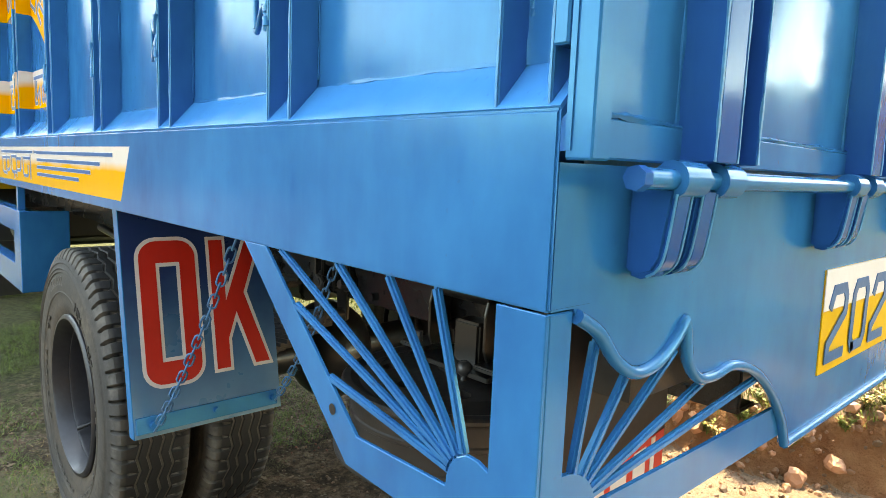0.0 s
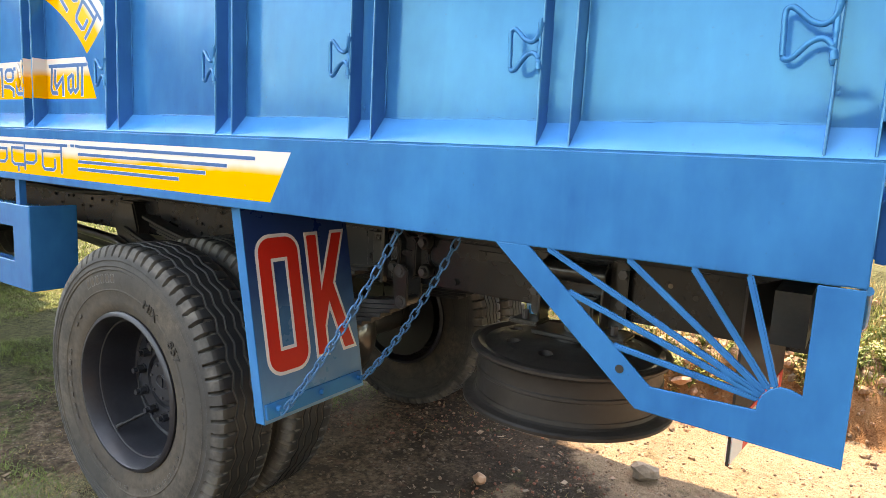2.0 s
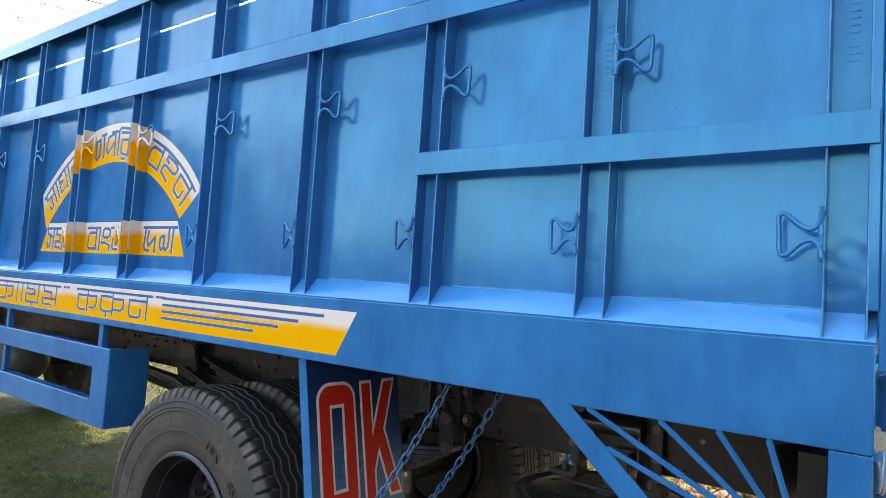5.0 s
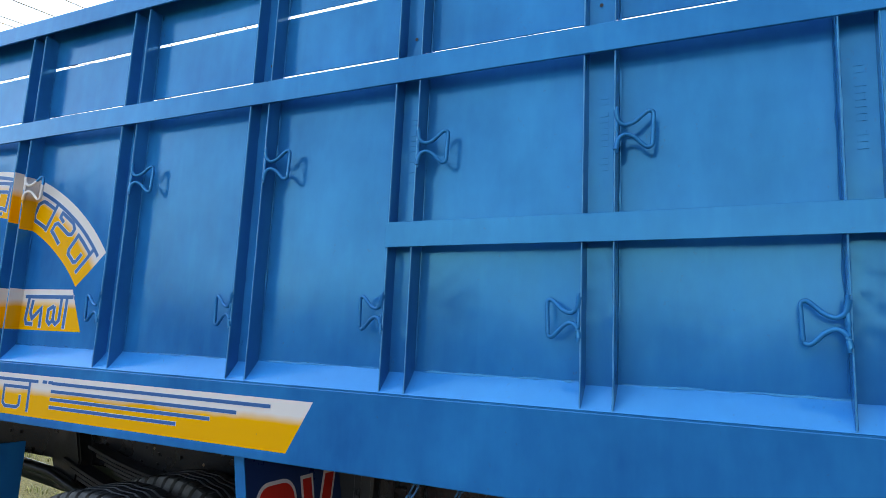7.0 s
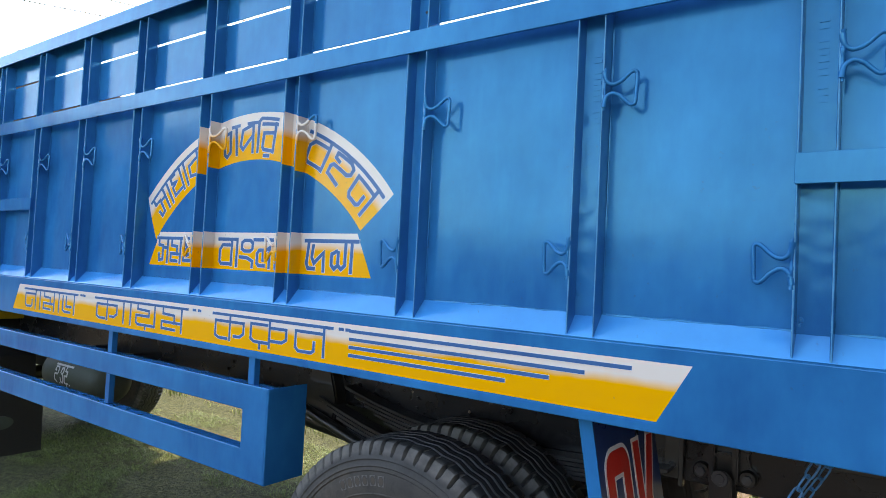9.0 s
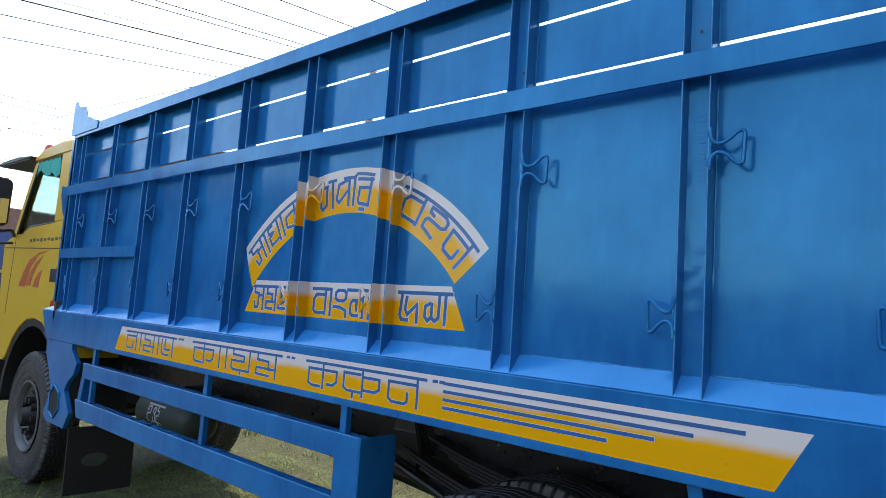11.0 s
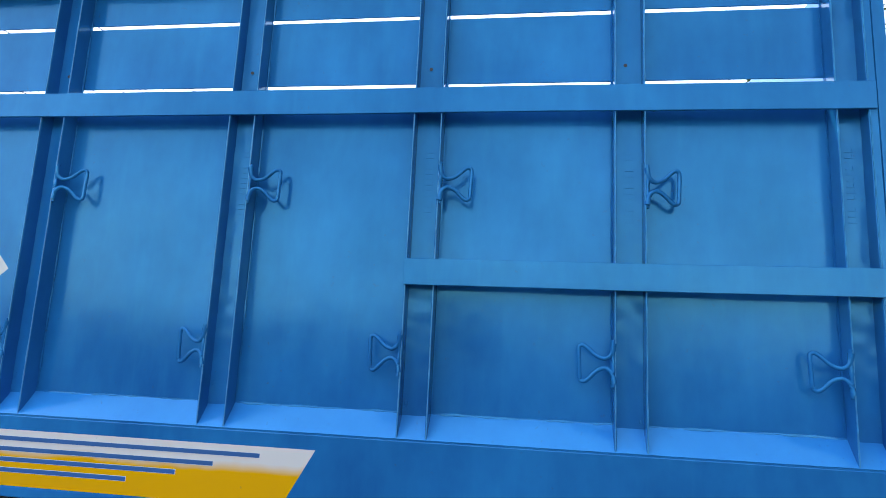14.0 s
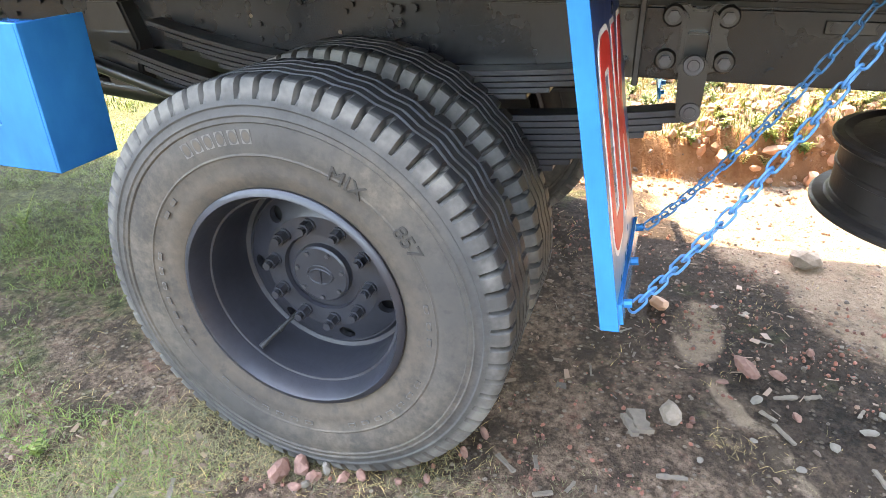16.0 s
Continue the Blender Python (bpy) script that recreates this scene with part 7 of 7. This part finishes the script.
many_rocks("clods", "dry clay clods and rubble along the bank", 420, along_lip(0.0, 1.1, -2.6, 2.4, 1.3, 0.05, 13.0), 0.006, 0.035, M_CLOD, 23)
many_rocks("rubble", "pale broken rubble on top of the bank", 110, along_lip(0.1, 0.9, -2.2, 2.0, 1.0, 0.0, 14.0), 0.01, 0.06, M_STONE, 24)
many_rocks("clods", "crumbled earth at the foot of the bank", 700, along_lip(-0.25, 0.05, -2.6, 2.6, 1.8, -0.2, 15.0), 0.004, 0.022, M_CLOD, 25)


many_rocks("clods", "pale dry clods broken out along the lip of the bank", 800, along_lip(0.06, 0.42, -2.0, 2.4, 2.2, -0.1, 16.0), 0.006, 0.034, M_CLOD, 26)
many_rocks("rubble", "pale crumbling earth lumps on the bank above the cut", 400, along_lip(0.2, 1.1, -1.6, 2.4, 1.6, 0.0, 17.0), 0.006, 0.030, M_CLOD, 27)

M_PALE = simple("white_stone", (0.20, 0.17, 0.14), 0.9, vary=0.25, scale=40, bump=0.3)


def lump(name, x, y, r, mat, label, seed, flatz=1.0):
    rnd = random.Random(seed)
    bm = bmesh.new()
    rock(bm, (0, 0, 0), r, rnd, 2)
    for v in bm.verts:
        v.co.z *= flatz
    for v in bm.verts:
        v.co += Vector((rnd.gauss(0, 1), rnd.gauss(0, 1), rnd.gauss(0, 1))) * r * 0.05
    ob = part(name, bm, mat)
    lo = min(v.co.z for v in ob.data.vertices)
    ob.location = (x, y, height(x, y) - lo * 0.75)
    return tagged(ob, label, "stone", "loose stones")


for k, (x, y, r) in enumerate(((-0.012, 2.094, 0.036), (0.019, 2.047, 0.028), (-0.035, 2.036, 0.016), (0.002, 2.005, 0.018), (0.022, 1.931, 0.020), (0.044, 1.892, 0.014), (0.057, 1.797, 0.013), (0.09, 1.734, 0.016), (0.29, 1.64, 0.018), (0.20, 1.67, 0.014))):
    lump("stone", x, y, r, M_BRICKBIT, "pale red broken brick piece beside the tyre", k)
lump("stone", 0.036, 1.985, 0.016, M_PALE, "small white stone beside the tyre", 24)
lump("stone", -0.02, 2.015, 0.013, M_PALE, "small white stone beside the tyre", 25)
lump("stone", 0.508, 1.165, 0.030, M_STONE, "pale square stone on the bare earth", 5)
lump("stone", 1.615, 0.677, 0.085, M_STONE, "flat pale stone bedded in the earth", 6, 0.5)
lump("stone", 1.10, 1.22, 0.05, M_CLOD, "flat brown stone bedded in the earth", 7, 0.5)
lump("stone", 0.80, 0.95, 0.045, M_BRICKBIT, "broken red brick piece on the earth", 8, 0.6)
for k, (x, y, r) in enumerate(((2.95, -0.35, 0.14), (2.78, -0.75, 0.10), (3.2, -0.5, 0.15))):
    lump("boulder", x, y, r, M_STONE, "pale lumpy boulder on the bank", 30 + k)


def chip(x, y, a, l, w, t, mat, label):
    bm = bmesh.new()
    rnd = random.Random(int(x * 1000 + y * 77))
    n = 7
    pts = [((k / (n - 1) - 0.5) * l, w / 2 * (0.7 + 0.6 * rnd.random())) for k in range(n)]
    prism(bm, pts + [(p, -q * (0.7 + 0.5 * rnd.random())) for p, q in pts[::-1]], "z", 0, t)
    ob = part("wood_chip", bm, mat)
    ob.matrix_basis = Matrix.Translation((x, y, height(x, y) + 0.002)) @ Matrix.Rotation(a, 4, "Z") @ Matrix.Rotation(0.15, 4, "X")
    return tagged(ob, label, "wood chip", "litter on the ground")


chip(0.466, 1.244, 0.4, 0.085, 0.05, 0.014, M_CHIP, "split pale wood chip lying on the earth")
chip(0.44, 1.27, 0.5, 0.08, 0.02, 0.012, M_CHIP, "split pale wood chip lying on the earth")
rndc = random.Random(77)
for k in range(16):
    chip(0.1 + 1.1 * rndc.random(), 0.55 + 1.0 * rndc.random(), rndc.random() * 6, 0.012 + 0.04 * rndc.random(), 0.004 + 0.008 * rndc.random(), 0.004, M_CHIP, "thin pale wood splinter lying on the earth")
for k, (x, y, an, l) in enumerate(((0.60, 0.905, 0.9, 0.05), (0.535, 0.872, 0.6, 0.08), (0.70, 0.85, -1.2, 0.07), (0.726, 0.775, -1.1, 0.05), (0.29, 1.153, -1.4, 0.075), (0.203, 1.559, 0.9, 0.07), (-0.147, 2.322, 0.5, 0.09), (-0.174, 2.46, 0.2, 0.06), (0.14, 1.45, 2.0, 0.05), (0.45, 0.66, 0.3, 0.06))):
    chip(x, y, an, l, 0.012, 0.006, M_CHIP, "broken pale stick lying on the earth")
for k, (x, y, r) in enumerate(((0.614, 0.654, 0.020), (0.529, 0.749, 0.016), (0.417, 0.844, 0.014), (0.373, 1.086, 0.012), (0.66, 0.93, 0.018), (0.49, 0.95, 0.010), (0.70, 0.60, 0.016))):
    lump("stone", x, y, r, M_PALE, "small pale flat stone trodden into the earth", 60 + k, 0.5)
for k, (x, y, r) in enumerate(((0.80, 0.86, 0.022), (0.72, 1.02, 0.016), (0.62, 0.83, 0.014), (0.95, 0.75, 0.02))):
    lump("stone", x, y, r, M_BRICKBIT, "dark red broken brick piece in the earth", 80 + k, 0.6)


def litter(count, seed):
    """Thin pale flakes and straws trodden into the earth."""
    rnd = random.Random(seed)
    V, F = [], []
    for _ in range(count):
        x, y = -0.5 + 2.6 * rnd.random(), -0.8 + 3.6 * rnd.random()
        if noise.noise((x * 1.3, y * 1.3, 21.0)) < -0.25 + 0.3 * rnd.random():
            continue
        a, l = rnd.random() * math.tau, 0.003 + 0.018 * rnd.random() ** 3
        w = (0.0012 if rnd.random() < 0.75 else 0.45 * l) * (0.6 + rnd.random())
        d, s = Vector((math.cos(a), math.sin(a), 0.3 * (rnd.random() - 0.5))) * l, Vector((-math.sin(a), math.cos(a), 0.4 * (rnd.random() - 0.5))) * w
        c = Vector((x, y, height(x, y) + 0.004))
        t = Vector((0, 0, 0.0015))
        i = len(V)
        V += [c - d - s * 0.6, c + d - s, c + d * 0.9 + s, c - d * 0.8 + s, c - d - s * 0.6 + t, c + d - s + t, c + d * 0.9 + s + t, c - d * 0.8 + s + t]
        F += [tuple(i + q for q in f) for f in ((4, 5, 6, 7), (0, 1, 5, 4), (1, 2, 6, 5), (2, 3, 7, 6), (3, 0, 4, 7))]
    me = bpy.data.meshes.new("litter")
    me.from_pydata(V, [], F)
    me.materials.append(leaf_material("pale_litter", (0.19, 0.155, 0.12)))
    return tagged(new("litter", me), "pale flakes and straws scattered on the earth", "litter", kind="stuff")


litter(2200, 31)


# ---- weeds with small leaves ----
def weed(x, y, h, n, seed, mat=None, leaf=0.018):
    rnd = random.Random(seed)
    ob = thing("weed", "small leafy green weed growing on the bank" if x > 2 else "small leafy green weed growing from the earth", "plant", "weeds", at=(x, y, height(x, y)))
    bs, V, F = bmesh.new(), [], []
    for _ in range(n):
        a = rnd.random() * math.tau
        l = h * (0.5 + 0.7 * rnd.random())
        pts = [Vector((math.cos(a) * l * 0.6 * t ** 1.5, math.sin(a) * l * 0.6 * t ** 1.5, l * t)) for t in (0, 0.3, 0.6, 0.85, 1.0)]
        tube(bs, pts, [0.0022, 0.002, 0.0016, 0.0012, 0.0008], 4)
        for k in range(9):
            t = 0.15 + 0.85 * rnd.random()
            c = Vector((math.cos(a) * l * 0.6 * t ** 1.5, math.sin(a) * l * 0.6 * t ** 1.5, l * t))
            b = rnd.random() * math.tau
            d = Vector((math.cos(b), math.sin(b), 0.3 + 0.5 * rnd.random())).normalized()
            s = d.cross(Vector((0, 0, 1))).normalized() * leaf * 0.32
            q = leaf * (0.7 + 0.7 * rnd.random())
            i = len(V)
            V += [c, c + d * q * 0.5 + s, c + d * q - Vector((0, 0, q * 0.2)), c + d * q * 0.5 - s]
            F.append((i, i + 1, i + 2, i + 3))
    part("stem", bs, M_WEED, ob)["kind"] = "stuff"
    me = bpy.data.meshes.new("leaves")
    me.from_pydata(V, [], F)
    me.materials.append(mat or M_WEED)
    child("leaves", me, ob, Matrix())["kind"] = "stuff"
    return ob


rw = random.Random(5)
for k in range(110):
    wy = -1.6 + 3.8 * rw.random()
    weed(bank_foot(wy) + 0.06 + 0.95 * rw.random(), wy, 0.05 + 0.09 * rw.random(), 9, 100 + k, None, 0.022)
for k in range(7):
    weed(2.84 + 0.35 * rw.random(), -0.50 + 0.4 * rw.random(), 0.12, 14, 300 + k, M_GRASS, 0.03)
for k, (x, y, h) in enumerate(((0.95, 3.25, 0.16), (1.05, 3.35, 0.12), (-0.15, 2.75, 0.09), (0.05, 5.75, 0.22), (-0.05, 5.55, 0.2), (0.1, 5.45, 0.2), (-0.1, 5.85, 0.24), (-0.15, 5.3, 0.2), (0.0, 6.1, 0.22), (0.9, 4.0, 0.14))):
    weed(x, y, h, 8, 400 + k)

# straggling tufts that hang over the cut face behind the tail, and clay blocks fallen from it
for k in range(30):
    wy = 0.05 + 1.0 * rw.random()
    weed(bank_foot(wy) + 0.03 + 0.24 * rw.random(), wy, 0.05 + 0.06 * rw.random(), 8, 500 + k, M_DRYGRASS if k % 3 == 0 else M_GRASS, 0.024)
for k in range(16):
    wy = 0.0 + 1.1 * rw.random()
    lump("clay_block", bank_foot(wy) - 0.04 + 0.20 * rw.random(), wy, 0.022 + 0.040 * rw.random() ** 2, M_CLOD, "cracked brown clay block at the foot of the bank", 600 + k, 0.75)


# ---- trees beyond the wall ----
def tree(x, y, h, crown, seed):
    rnd = random.Random(seed)
    ob = thing("tree", "broad-leaved green tree standing beyond the boundary wall", "tree", "trees beyond the wall", at=(x, y, 1.0))
    bs = bmesh.new()
    tube(bs, [(0, 0, -0.3), (0.05, 0.02, h * 0.25), (0.0, 0.1, h * 0.5), (0.1, 0.0, h * 0.8)], [0.2, 0.16, 0.12, 0.05], 10)
    tips = []
    for k in range(16):
        a, z0 = rnd.random() * math.tau, h * (0.25 + 0.5 * rnd.random())
        l = crown * (0.5 + 0.5 * rnd.random())
        e = Vector((math.cos(a) * l, math.sin(a) * l, z0 + l * (0.2 + 0.7 * rnd.random())))
        m = Vector((e.x * 0.5, e.y * 0.5, z0 + (e.z - z0) * 0.35))
        tube(bs, [(0, 0.05, z0), m, e], [0.06, 0.04, 0.012], 6)
        tips += [e, m.lerp(e, 0.5), m]
    part("trunk", bs, M_BARK, ob, smooth=60)
    V, F = [], []
    for c in tips:
        rr = crown * (0.25 + 0.2 * rnd.random())
        for _ in range(150):
            d = Vector((rnd.gauss(0, 1), rnd.gauss(0, 1), rnd.gauss(0, 0.75))).normalized() * rr * rnd.random() ** 0.45
            p = c + d
            b = Vector((rnd.gauss(0, 1), rnd.gauss(0, 1), rnd.gauss(0, 0.6))).normalized()
            s = b.cross(Vector((rnd.random(), rnd.random(), 1))).normalized()
            q = 0.05 + 0.05 * rnd.random()
            i = len(V)
            V += [p, p + b * q + s * q * 0.5, p + b * q * 2, p + b * q - s * q * 0.5]
            F.append((i, i + 1, i + 2, i + 3))
    me = bpy.data.meshes.new("crown")
    me.from_pydata(V, [], F)
    me.materials.append(M_LEAF)
    child("crown", me, ob, Matrix())
    return ob


tree(14.5, -8.2, 10.0, 3.6, 1)
tree(16.5, -13.5, 10.5, 3.6, 2)
tree(12.8, -7.0, 9.5, 3.2, 3)

# ---- another lorry parked further along ----
other = thing("parked_lorry", "dark blue lorry with ochre lines and a brown plank top", "truck", at=(-1.0, 12.0, 0))
bm = bmesh.new()
box(bm, 0.0, 3.2, 0.0, 4.5, 0.95, 2.25)
part("lorry_body", soften(bm, 0.02, 2), M_NAVY, other)
bm = bmesh.new()
box(bm, 0.0, 3.2, 0.02, 4.48, 2.25, 2.62)
part("plank_top", soften(bm, 0.01), M_BRICKBIT, other)
bm = bmesh.new()
path = [(k * 0.1, -0.012, 1.62 + 0.05 * abs(math.sin(k * 0.5))) for k in range(33)]
tube(bm, path, 0.022, 6)
part("ochre_line", bm, M_CAB, other)
bm = bmesh.new()
tube(bm, [(0.0, -0.012, 1.2), (3.2, -0.012, 1.2)], 0.03, 6)
part("ochre_line", bm, M_CAB, other)
bm = bmesh.new()
box(bm, 0.5, 2.7, 0.2, 4.3, 0.75, 0.95)
part("lorry_chassis", bm, M_BLACK, other)
for x in (0.1, 2.85):
    for y in (1.0, 3.4):
        child("tyre", TYRE, other, Matrix.Translation((x, y, 0.49)))

# ---- bricks of the boundary wall ----
bm = bmesh.new()
soften(box(bm, 0.0, 0.06, 0.0, 0.235, 0.0, 0.066), 0.004)
BRICK = mesh_of("brick", bm, M_BRICK)
rndb = random.Random(9)
laid = 0
restV, restF = [], []
for row in range(12):
    z = WZ + 0.505 + row * 0.0765
    y = WY0 + (0.12 if row % 2 else 0.0)
    while y < WY1 - 0.24:
        near = -2.6 < y < 2.6
        jit = (WX - 0.012 + 0.006 * rndb.random(), y, z + 0.003 * rndb.random())
        if near and laid < 290:
            child("brick", BRICK, wall, Matrix.Translation(jit))
            laid += 1
        else:
            i = len(restV)
            restV += [(jit[0] + a * 0.06, jit[1] + b * 0.235, jit[2] + c * 0.066) for a in (0, 1) for b in (0, 1) for c in (0, 1)]
            restF += [tuple(i + q for q in f) for f in ((0, 1, 3, 2), (0, 4, 5, 1), (2, 3, 7, 6), (0, 2, 6, 4), (1, 5, 7, 3))]
        y += 0.248
me = bpy.data.meshes.new("far_bricks")
me.from_pydata(restV, [], restF)
me.materials.append(M_BRICK)
fb = child("far_bricks", me, wall, Matrix())
fb["kind"] = "stuff"
